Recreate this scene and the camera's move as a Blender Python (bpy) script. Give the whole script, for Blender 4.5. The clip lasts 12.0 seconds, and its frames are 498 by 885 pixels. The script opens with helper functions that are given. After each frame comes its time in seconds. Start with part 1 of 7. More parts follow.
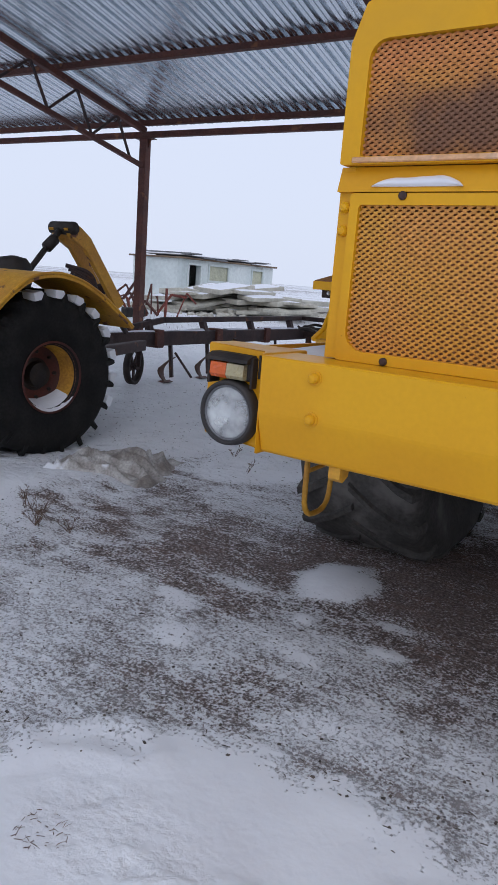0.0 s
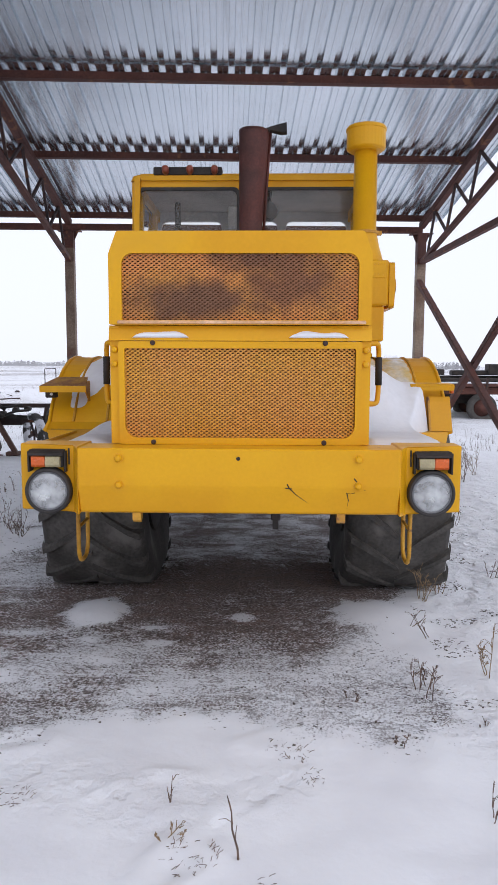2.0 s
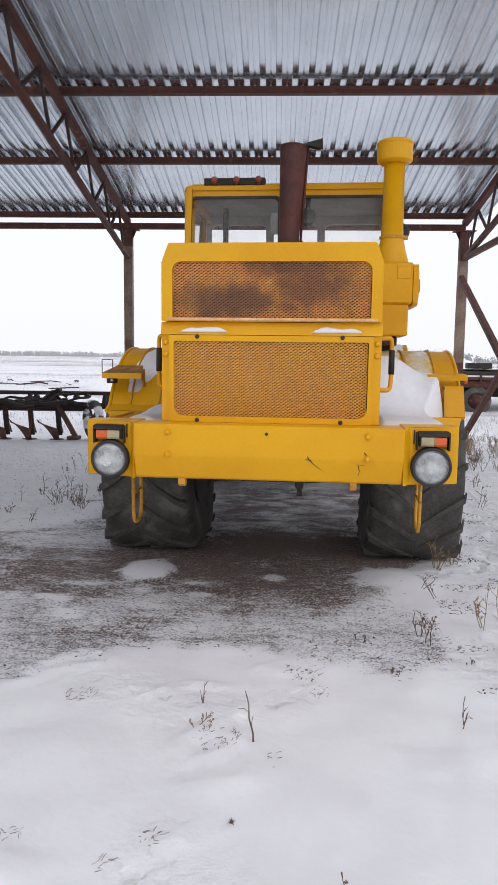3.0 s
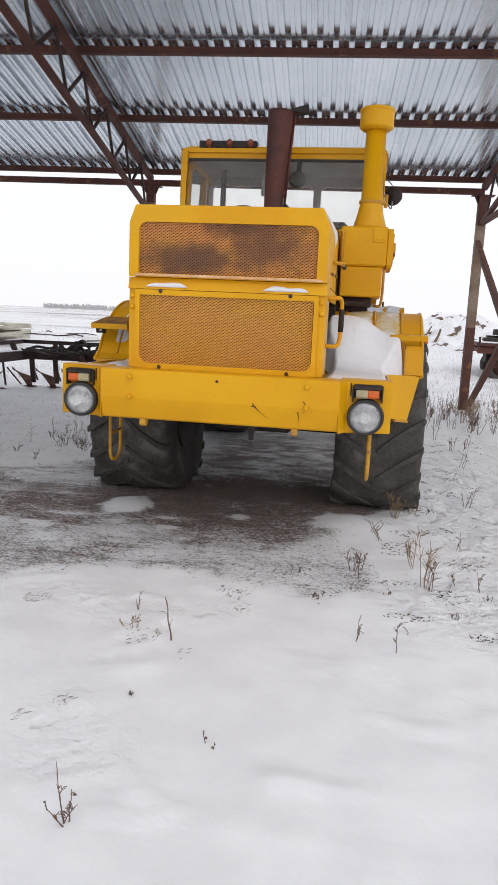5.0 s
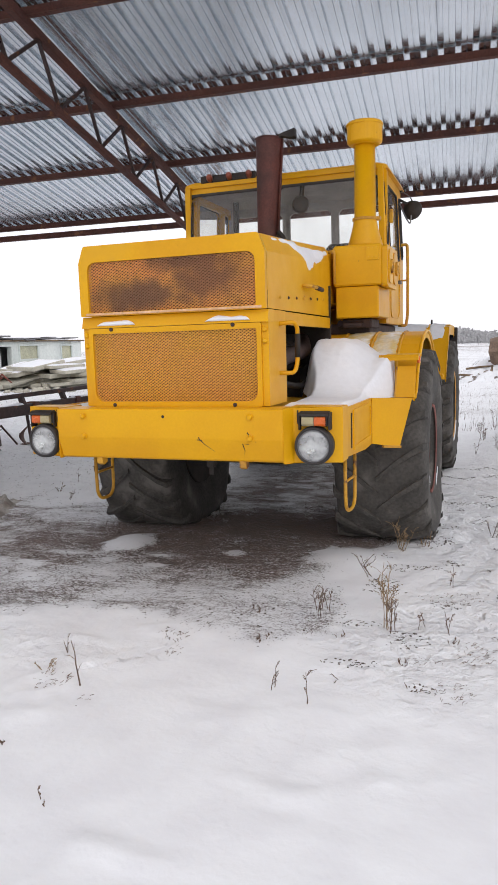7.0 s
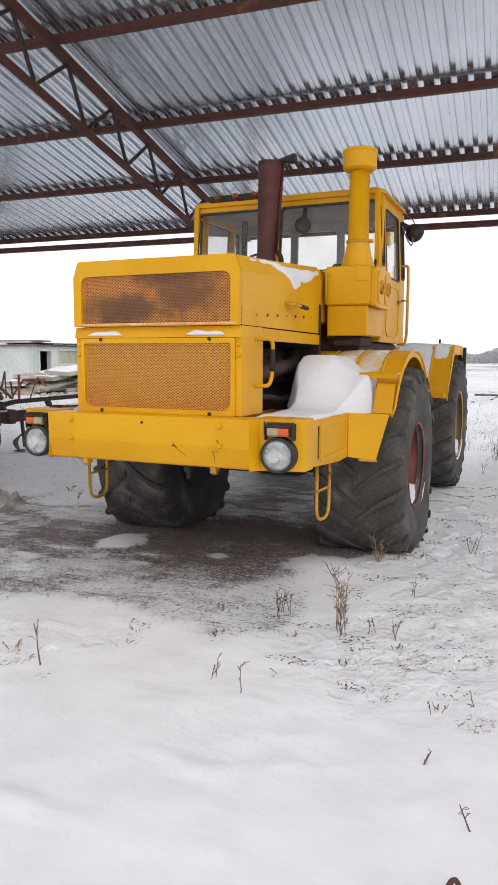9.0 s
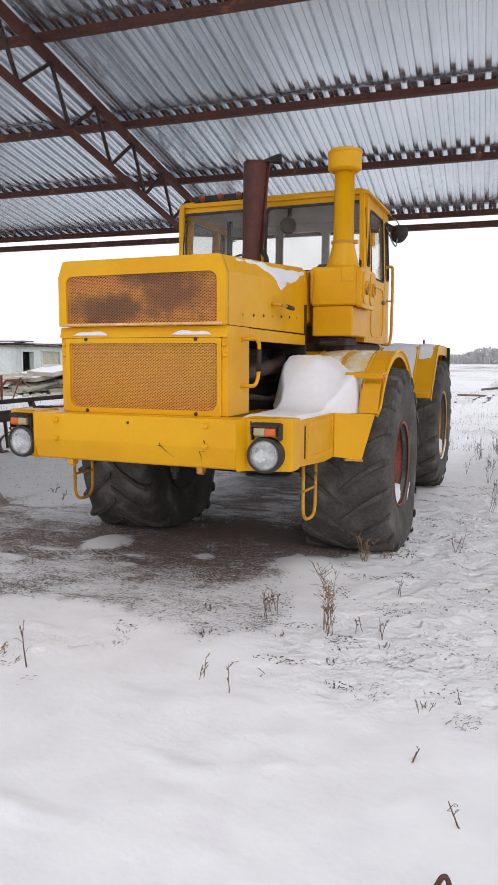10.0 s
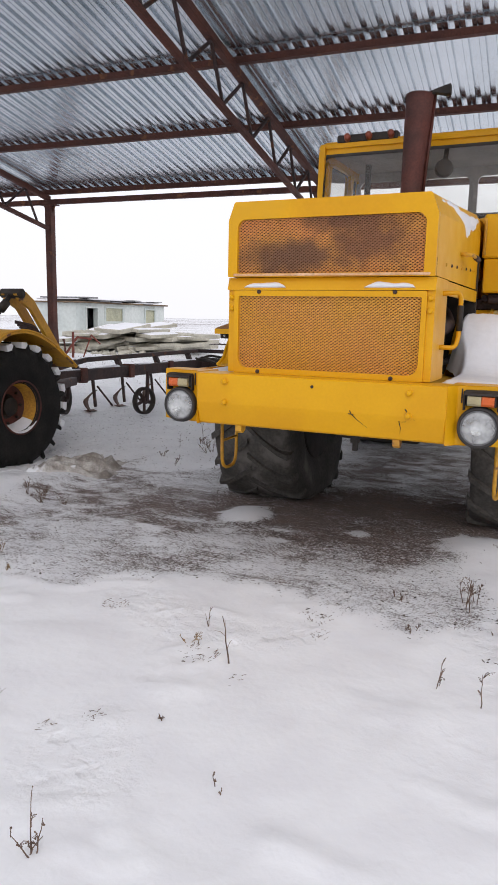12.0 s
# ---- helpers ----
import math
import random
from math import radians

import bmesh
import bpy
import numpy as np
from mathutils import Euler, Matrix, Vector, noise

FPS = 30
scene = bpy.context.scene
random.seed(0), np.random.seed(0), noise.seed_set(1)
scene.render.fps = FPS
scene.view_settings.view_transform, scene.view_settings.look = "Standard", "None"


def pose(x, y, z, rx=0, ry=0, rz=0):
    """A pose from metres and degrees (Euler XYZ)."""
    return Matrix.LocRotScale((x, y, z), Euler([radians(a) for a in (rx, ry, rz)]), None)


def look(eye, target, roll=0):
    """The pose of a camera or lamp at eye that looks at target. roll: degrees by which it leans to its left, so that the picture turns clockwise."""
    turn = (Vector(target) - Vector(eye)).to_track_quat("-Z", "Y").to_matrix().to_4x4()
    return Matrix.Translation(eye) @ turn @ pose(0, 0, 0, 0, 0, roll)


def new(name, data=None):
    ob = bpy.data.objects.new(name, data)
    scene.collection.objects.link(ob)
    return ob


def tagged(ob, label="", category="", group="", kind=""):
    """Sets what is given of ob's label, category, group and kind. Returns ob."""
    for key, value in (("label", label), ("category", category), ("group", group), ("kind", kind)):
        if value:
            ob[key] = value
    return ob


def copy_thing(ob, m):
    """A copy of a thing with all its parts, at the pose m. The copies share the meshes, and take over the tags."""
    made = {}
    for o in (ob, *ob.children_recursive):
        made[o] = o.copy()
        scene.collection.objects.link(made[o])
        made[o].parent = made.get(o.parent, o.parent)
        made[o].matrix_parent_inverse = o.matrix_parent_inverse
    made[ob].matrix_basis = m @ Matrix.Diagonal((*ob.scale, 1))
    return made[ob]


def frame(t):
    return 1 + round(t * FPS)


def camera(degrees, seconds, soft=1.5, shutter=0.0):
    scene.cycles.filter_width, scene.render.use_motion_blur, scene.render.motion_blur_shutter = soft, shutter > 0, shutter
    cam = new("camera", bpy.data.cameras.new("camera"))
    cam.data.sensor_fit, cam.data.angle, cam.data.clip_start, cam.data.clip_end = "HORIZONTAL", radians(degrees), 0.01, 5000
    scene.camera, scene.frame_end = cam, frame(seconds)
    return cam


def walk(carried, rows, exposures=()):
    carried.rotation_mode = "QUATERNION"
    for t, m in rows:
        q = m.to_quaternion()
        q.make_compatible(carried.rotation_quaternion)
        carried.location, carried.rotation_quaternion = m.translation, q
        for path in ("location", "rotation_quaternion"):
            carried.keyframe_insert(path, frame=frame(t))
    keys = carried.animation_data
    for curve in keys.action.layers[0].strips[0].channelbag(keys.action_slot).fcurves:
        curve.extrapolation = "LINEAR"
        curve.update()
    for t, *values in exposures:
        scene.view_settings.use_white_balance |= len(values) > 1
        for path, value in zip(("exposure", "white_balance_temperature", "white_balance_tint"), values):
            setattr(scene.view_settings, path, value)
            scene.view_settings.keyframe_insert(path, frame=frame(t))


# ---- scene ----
cam = camera(38.9, 12.0)
PATH = [
    (0, (0.353, -0.162, 1.503), (-0.74, 1.453, 1.059), 4.5),
    (0.2, (0.262, -0.248, 1.513), (-0.497, 1.569, 1.167), 4.0),
    (0.5, (0.088, -0.394, 1.5), (-0.482, 1.497, 1.185), 1.9),
    (0.7, (0.099, -0.58, 1.611), (-0.348, 1.351, 1.341), 0.8),
    (1, (-0.091, -0.8, 1.617), (-0.289, 1.169, 1.323), 0.1),
    (1.2, (-0.043, -0.975, 1.609), (-0.225, 1.006, 1.407), 1.5),
    (1.5, (-0.086, -1.234, 1.644), (-0.22, 0.748, 1.415), 1.9),
    (1.7, (-0.026, -1.416, 1.624), (-0.123, 0.561, 1.34), 1.3),
    (2, (0.047, -1.612, 1.674), (-0.022, 0.375, 1.457), 0.2),
    (2.2, (0.039, -1.755, 1.673), (-0.033, 0.235, 1.481), 1.1),
    (2.5, (0.035, -1.949, 1.665), (-0.004, 0.036, 1.424), -0.3),
    (2.7, (0.081, -2.121, 1.661), (0.011, -0.14, 1.399), 0.2),
    (3, (0.218, -2.259, 1.664), (0.001, -0.286, 1.425), 0.7),
    (3.2, (0.273, -2.327, 1.681), (0.045, -0.371, 1.331), 0.5),
    (4.8, (0.751, -2.682, 1.629), (0.469, -0.726, 1.321), 1.9),
    (5, (0.837, -2.635, 1.65), (0.51, -0.694, 1.297), 2.6),
    (5.2, (0.925, -2.567, 1.63), (0.592, -0.619, 1.322), 3.2),
    (5.5, (1.081, -2.408, 1.599), (0.729, -0.456, 1.344), 3.3),
    (5.7, (1.175, -2.311, 1.604), (0.813, -0.36, 1.35), 1.4),
    (6, (1.349, -2.194, 1.647), (0.889, -0.259, 1.442), -1.8),
    (6.2, (1.43, -2.108, 1.655), (0.843, -0.206, 1.456), 0.3),
    (6.5, (1.644, -2.083, 1.656), (0.916, -0.231, 1.462), -2.2),
    (6.7, (1.739, -2.098, 1.667), (0.99, -0.254, 1.469), -1.5),
    (7, (1.908, -2.177, 1.649), (1.212, -0.322, 1.379), -1.7),
    (7.2, (1.97, -2.21, 1.659), (1.273, -0.357, 1.374), -0.9),
    (8.8, (2.415, -2.256, 1.658), (1.615, -0.439, 1.423), -0.0),
    (9, (2.427, -2.259, 1.656), (1.621, -0.443, 1.42), 0.3),
    (9.2, (2.405, -2.261, 1.662), (1.604, -0.441, 1.451), 0.6),
    (9.5, (2.412, -2.272, 1.657), (1.609, -0.454, 1.436), -0.0),
    (9.7, (2.406, -2.272, 1.664), (1.621, -0.446, 1.438), 0.5),
    (10, (2.41, -2.265, 1.652), (1.646, -0.431, 1.418), 0.3),
    (10.2, (2.389, -2.262, 1.657), (1.643, -0.422, 1.418), 0.5),
    (10.5, (2.332, -2.268, 1.646), (1.612, -0.417, 1.411), 1.4),
    (10.7, (2.219, -2.253, 1.64), (1.53, -0.392, 1.393), 0.7),
    (11, (2.079, -2.28, 1.617), (1.374, -0.425, 1.368), -1.4),
    (11.2, (1.934, -2.29, 1.631), (1.179, -0.457, 1.365), 2.0),
    (11.5, (1.746, -2.254, 1.626), (0.868, -0.488, 1.292), 1.1),
    (11.7, (1.518, -2.203, 1.605), (0.606, -0.45, 1.295), 0.9),
    (12, (1.352, -2.153, 1.614), (0.494, -0.38, 1.27), 1.2),
]
EXPOSURES = [(0.0, -0.375, 5650, 14), (0.5, -0.115, 6050, 16), (1.0, 0.015, 6100, 18), (1.5, 0.015, 5800, 15), (2.0, -0.015, 6000, 15), (3.0, -0.015, 6300, 14), (5.0, -0.005, 6500, 12), (6.5, 0.085, 6500, 13), (9.5, 0.085, 6550, 13), (10.5, 0.015, 6450, 13), (12.0, -0.005, 6450, 14)]
walk(cam, [(t, look(eye, target, roll)) for t, eye, target, roll in PATH], EXPOSURES)

# ---------------------------------------------------------------- light
world = bpy.data.worlds.new("overcast_sky")
scene.world = world
world.use_nodes = True
wn, wl = world.node_tree.nodes, world.node_tree.links
sky = wn.new("ShaderNodeTexSky")
sky.sky_type = "NISHITA"
sky.sun_disc = False
sky.sun_elevation = radians(35)
sky.sun_rotation = radians(143)
sky.air_density, sky.dust_density, sky.ozone_density = 1.0, 4.0, 1.0
veil = wn.new("ShaderNodeMix")
veil.data_type = "RGBA"
veil.inputs["Factor"].default_value = 0.92
veil.inputs["B"].default_value = (9.7, 9.85, 10.1, 1)
wl.new(sky.outputs["Color"], veil.inputs["A"])
wl.new(veil.outputs["Result"], wn["Background"].inputs["Color"])
wn["Background"].inputs["Strength"].default_value = 0.108

sun = new("sun", bpy.data.lights.new("sun", "SUN"))
sun.data.energy, sun.data.angle, sun.data.color = 0.58, radians(40), (1.0, 0.97, 0.92)
sun.matrix_world = look((8.5, -11.5, 10), (0, 0, 0))

# ---------------------------------------------------------------- materials


def mat(name, col, col2=None, rough=0.6, metal=0.0, vscale=2.5, fine=45.0, bump=0.15, grain=0.18,
        spot=None, spot_scale=5.0, spot_at=0.64, spot_soft=0.05, dust=None, dust_scale=1.3, dust_at=0.56, rvar=0.15, bdist=0.004, streak=None, spec=0.5, lobes=()):
    """Paint or stone with broad colour change, fine grain, patches of wear and relief."""
    m = bpy.data.materials.new(name)
    m.use_nodes = True
    n, l = m.node_tree.nodes, m.node_tree.links
    b = n["Principled BSDF"]
    tc = n.new("ShaderNodeTexCoord")
    inf = n.new("ShaderNodeObjectInfo")
    add = n.new("ShaderNodeVectorMath")
    sc = n.new("ShaderNodeVectorMath")
    sc.operation = "SCALE"
    sc.inputs[0].default_value = (7.0, 13.0, 5.0)
    l.new(inf.outputs["Random"], sc.inputs["Scale"])
    l.new(tc.outputs["Object"], add.inputs[0])
    l.new(sc.outputs[0], add.inputs[1])

    def noise_node(s, detail=4.0):
        k = n.new("ShaderNodeTexNoise")
        k.inputs["Scale"].default_value = s
        k.inputs["Detail"].default_value = detail
        l.new(add.outputs[0], k.inputs["Vector"])
        return k.outputs["Fac"]

    def ramp(fac, a, c):
        r = n.new("ShaderNodeMapRange")
        r.interpolation_type = "SMOOTHSTEP"
        r.inputs["From Min"].default_value = a
        r.inputs["From Max"].default_value = c
        l.new(fac, r.inputs["Value"])
        return r.outputs["Result"]

    def mix(fac, a, c, kind="MIX"):
        x = n.new("ShaderNodeMix")
        x.data_type, x.blend_type = "RGBA", kind
        l.new(fac, x.inputs["Factor"])
        for key, v in (("A", a), ("B", c)):
            if isinstance(v, tuple):
                x.inputs[key].default_value = (*v, 1)
            else:
                l.new(v, x.inputs[key])
        return x.outputs["Result"]

    col2 = col2 or tuple(c * 0.78 for c in col)
    out = mix(ramp(noise_node(vscale, 3), 0.32, 0.68), col, col2)
    grainy = noise_node(fine, 5)
    r = n.new("ShaderNodeMapRange")
    r.inputs["To Min"].default_value, r.inputs["To Max"].default_value = 1 - grain, 1 + grain
    r.inputs["From Min"].default_value, r.inputs["From Max"].default_value = 0.3, 0.7
    l.new(grainy, r.inputs["Value"])
    g = n.new("ShaderNodeVectorMath")
    g.operation = "SCALE"
    l.new(out, g.inputs[0])
    l.new(r.outputs["Result"], g.inputs["Scale"])
    out = g.outputs[0]
    if dust:
        out = mix(ramp(noise_node(dust_scale, 6), dust_at, dust_at + 0.16), out, dust)
    if spot:
        out = mix(ramp(noise_node(spot_scale, 7), spot_at, spot_at + spot_soft), out, spot)
    if streak:
        mp = n.new("ShaderNodeMapping")
        mp.inputs["Scale"].default_value = streak[0]
        l.new(add.outputs[0], mp.inputs["Vector"])
        k = n.new("ShaderNodeTexNoise")
        k.inputs["Scale"].default_value, k.inputs["Detail"].default_value = 1.0, 5.0
        l.new(mp.outputs[0], k.inputs["Vector"])
        out = mix(ramp(k.outputs["Fac"], streak[2], streak[3]), out, streak[1])
    for (cx, cz), (sx, sz), tone in lobes:
        mp = n.new("ShaderNodeMapping")
        mp.inputs["Location"].default_value = (-cx / sx, 0, -cz / sz)
        mp.inputs["Scale"].default_value = (1 / sx, 0, 1 / sz)
        l.new(tc.outputs["Object"], mp.inputs["Vector"])
        ln = n.new("ShaderNodeVectorMath")
        ln.operation = "LENGTH"
        l.new(mp.outputs[0], ln.inputs[0])
        ad = n.new("ShaderNodeMath")
        ad.operation = "MULTIPLY_ADD"
        l.new(noise_node(9.0, 5), ad.inputs[0])
        ad.inputs[1].default_value = -2.2
        l.new(ln.outputs["Value"], ad.inputs[2])
        out = mix(ramp(ad.outputs[0], 0.35, -0.85), out, tone)
    b.inputs["Specular IOR Level"].default_value = spec
    l.new(out, b.inputs["Base Color"])
    rr = n.new("ShaderNodeMapRange")
    rr.inputs["To Min"].default_value, rr.inputs["To Max"].default_value = max(0.03, rough - rvar), min(1, rough + rvar)
    l.new(noise_node(vscale * 4, 5), rr.inputs["Value"])
    l.new(rr.outputs["Result"], b.inputs["Roughness"])
    b.inputs["Metallic"].default_value = metal
    if bump:
        bp = n.new("ShaderNodeBump")
        bp.inputs["Strength"].default_value, bp.inputs["Distance"].default_value = bump, bdist
        l.new(grainy, bp.inputs["Height"])
        l.new(bp.outputs["Normal"], b.inputs["Normal"])
    return m


YELLOW = mat("yellow_paint", (0.71, 0.365, 0.004), (0.645, 0.31, 0.004), 0.38, vscale=1.6, fine=60, bump=0.05, grain=0.025,
             spot=(0.16, 0.055, 0.02), spot_scale=21, spot_at=0.735, spot_soft=0.03, dust=(0.64, 0.335, 0.014), dust_at=0.60, spec=0.26)
YELLOW_WORN = mat("worn_yellow_paint", (0.60, 0.31, 0.015), (0.46, 0.22, 0.02), 0.55, vscale=3, fine=50, bump=0.2, grain=0.15,
                  spot=(0.13, 0.05, 0.025), spot_scale=7, spot_at=0.60, spot_soft=0.06)
TREAD = mat("rusty_tread_plate", (0.36, 0.19, 0.035), (0.22, 0.10, 0.04), 0.7, vscale=14, fine=70, bump=0.3, grain=0.25)
MESH_PAINT = mat("grille_mesh_paint", (0.72, 0.335, 0.07), (0.72, 0.355, 0.045), 0.55, vscale=3, fine=90, bump=0.1, grain=0.2,
                 spot=(0.42, 0.17, 0.06), spot_scale=3, spot_at=0.60, spot_soft=0.2)
CORE = mat("radiator_core", (0.10, 0.036, 0.018), (0.13, 0.055, 0.016), 0.8, vscale=4, fine=80)
DUSTY_CORE = mat("dusty_radiator_core", (0.22, 0.092, 0.036), (0.25, 0.115, 0.036), 0.8, vscale=4, fine=80)
MESH_SOOT = mat("sooty_grille_mesh", (0.64, 0.255, 0.075), (0.64, 0.29, 0.06), 0.6, vscale=4, fine=90, bump=0.1, grain=0.2,
                spot=(0.34, 0.14, 0.05), spot_scale=4, spot_at=0.58, spot_soft=0.15,
                lobes=(((-0.26, 1.965), (0.36, 0.11), (0.22, 0.105, 0.055)), ((0.10, 2.165), (0.26, 0.07), (0.21, 0.095, 0.05)), ((0.24, 2.05), (0.24, 0.14), (0.28, 0.12, 0.055))))
PINK_EDGE = mat("faded_edge_paint", (0.75, 0.48, 0.30), (0.62, 0.34, 0.16), 0.55, vscale=8, fine=60)
RUBBER = mat("tyre_rubber", (0.044, 0.040, 0.036), (0.080, 0.073, 0.066), 0.85, vscale=4, fine=40, bump=0.3, grain=0.3,
             dust=(0.15, 0.138, 0.125), dust_scale=4, dust_at=0.56)
# rubber of the older tractor, with the roof's shade put into its colour
SHADED_RUBBER = mat("shaded_tyre_rubber", (0.010, 0.010, 0.010), (0.018, 0.017, 0.016), 0.8, vscale=5, fine=40, bump=0.3, grain=0.3, spec=0.2)
WORN_RUBBER = mat("worn_tread_rubber", (0.046, 0.042, 0.038), (0.078, 0.071, 0.064), 0.85, vscale=7, fine=50, bump=0.3, grain=0.3)
BLACK_RUBBER = mat("black_rubber", (0.018, 0.016, 0.016), (0.035, 0.03, 0.028), 0.65, vscale=8, fine=70)
DARK = mat("dark_iron", (0.018, 0.015, 0.014), (0.04, 0.03, 0.025), 0.7, 0.2, vscale=6, fine=60, bump=0.3)
RUST = mat("rusty_brown_primer", (0.105, 0.034, 0.022), (0.075, 0.028, 0.022), 0.75, vscale=3, fine=50, bump=0.25, grain=0.3,
           spot=(0.20, 0.08, 0.035), spot_scale=6, spot_at=0.6, spot_soft=0.1)
BLADE = mat("brown_rusty_blade", (0.125, 0.062, 0.042), (0.085, 0.045, 0.034), 0.6, 0.1, vscale=5, fine=50, bump=0.2, grain=0.25)
RUST_DARK = mat("dark_rusty_steel", (0.050, 0.026, 0.022), (0.032, 0.02, 0.02), 0.7, 0.1, vscale=4, fine=55, bump=0.3, grain=0.3,
                spot=(0.12, 0.045, 0.02), spot_scale=7, spot_at=0.6, spot_soft=0.1)
POST_PAINT = mat("weathered_post_steel", (0.27, 0.20, 0.145), (0.17, 0.105, 0.072), 0.7, vscale=2.5, fine=45, bump=0.25, grain=0.25,
                 spot=(0.13, 0.045, 0.028), spot_scale=2.2, spot_at=0.57, spot_soft=0.15)
RED_RIM = mat("rusty_red_rim", (0.22, 0.05, 0.03), (0.14, 0.04, 0.03), 0.65, vscale=5, fine=60, bump=0.25, grain=0.25)
EXHAUST = mat("rusted_exhaust_iron", (0.105, 0.024, 0.016), (0.055, 0.018, 0.014), 0.6, 0.1, vscale=3, fine=60, bump=0.2, grain=0.2)
GALV = mat("galvanised_sheet", (0.80, 0.84, 0.88), (0.72, 0.77, 0.81), 0.22, 0.95, vscale=1.0, fine=40, bump=0.01, grain=0.03,
           spot=(0.60, 0.64, 0.68), spot_scale=2.4, spot_at=0.68, spot_soft=0.14, rvar=0.06, streak=((9.0, 0.6, 1.0), (0.62, 0.66, 0.70), 0.58, 0.76))
GREY_STEEL = mat("grey_steel", (0.22, 0.22, 0.23), (0.15, 0.15, 0.16), 0.5, 0.6, vscale=5, fine=50)
SNOW = mat("snow", (0.78, 0.79, 0.83), (0.72, 0.73, 0.77), 0.65, vscale=2.2, fine=26, bump=0.35, grain=0.025, bdist=0.01)
FROST = mat("thin_frost_on_paint", (0.60, 0.56, 0.48), (0.62, 0.44, 0.13), 0.7, vscale=7, fine=40, bump=0.2, grain=0.12,
            spot=(0.78, 0.79, 0.81), spot_scale=6, spot_at=0.55, spot_soft=0.15)
DIRTY_SNOW = mat("snow_over_earth", (0.80, 0.81, 0.84), (0.70, 0.71, 0.74), 0.75, vscale=1.5, fine=14, bump=0.5, grain=0.05, bdist=0.03,
                 spot=(0.13, 0.095, 0.075), spot_scale=2.6, spot_at=0.60, spot_soft=0.05)
SNOWY_TYRE = mat("snow_caked_rubber", (0.035, 0.033, 0.032), (0.06, 0.056, 0.054), 0.8, vscale=4, fine=40, bump=0.3, grain=0.2,
                 spot=(0.74, 0.75, 0.78), spot_scale=3.5, spot_at=0.47, spot_soft=0.06)
CHROME = mat("lamp_reflector", (0.86, 0.88, 0.90), (0.76, 0.78, 0.82), 0.35, 0.25, vscale=14, fine=60, bump=0.02, grain=0.06, rvar=0.06)
ORANGE = mat("orange_lens", (0.72, 0.13, 0.012), (0.55, 0.10, 0.012), 0.25, vscale=12, fine=120, bump=0.2, grain=0.12)
OLD_ORANGE = mat("dirty_orange_lens", (0.26, 0.06, 0.03), (0.16, 0.045, 0.03), 0.4, vscale=12, fine=90, grain=0.2)
PALE_LENS = mat("cloudy_lens", (0.40, 0.34, 0.19), (0.30, 0.26, 0.15), 0.3, vscale=16, fine=120, bump=0.2, grain=0.12,
                spot=(0.12, 0.10, 0.05), spot_scale=14, spot_at=0.66)
CAB_GREY = mat("grey_cab_lining", (0.50, 0.48, 0.46), (0.40, 0.385, 0.37), 0.8, vscale=3, fine=50)
WHITE_WALL = mat("whitewashed_plaster", (0.66, 0.70, 0.68), (0.52, 0.57, 0.56), 0.85, vscale=0.6, fine=9, bump=0.3, grain=0.08,
                 spot=(0.36, 0.38, 0.33), spot_scale=1.1, spot_at=0.62, spot_soft=0.1)
CONCRETE = mat("old_concrete", (0.50, 0.475, 0.40), (0.36, 0.345, 0.29), 0.9, vscale=1.2, fine=14, bump=0.4, grain=0.15)
BOARD = mat("pale_boarded_window", (0.50, 0.50, 0.36), (0.42, 0.42, 0.32), 0.8, vscale=2, fine=20)
RAG = mat("dirty_canvas", (0.50, 0.48, 0.455), (0.21, 0.185, 0.165), 0.9, vscale=5, fine=60, bump=0.5, grain=0.25,
          spot=(0.76, 0.77, 0.80), spot_scale=3, spot_at=0.58, spot_soft=0.06)
LITTER = mat("dark_trodden_litter", (0.060, 0.050, 0.044), (0.11, 0.088, 0.072), 0.85, vscale=14, fine=80, grain=0.3)
STRAW = mat("dry_straw", (0.28, 0.19, 0.10), (0.19, 0.125, 0.07), 0.85, vscale=14, fine=80, grain=0.3)
STALK = mat("dead_weed_stalk", (0.10, 0.065, 0.05), (0.17, 0.11, 0.08), 0.85, vscale=20, fine=90, grain=0.3)
EARTH = mat("frozen_brown_earth", (0.13, 0.085, 0.06), (0.20, 0.14, 0.10), 0.95, vscale=2, fine=18, bump=0.6, grain=0.3)
# bare trees; the pale grey is distance haze put into the colour
WOODS = mat("hazy_far_trees", (0.40, 0.40, 0.41), (0.48, 0.48, 0.49), 0.95, vscale=0.08, fine=0.8, grain=0.2)
TIMBER = mat("weathered_timber", (0.20, 0.14, 0.09), (0.13, 0.09, 0.06), 0.9, vscale=4, fine=30, grain=0.25)


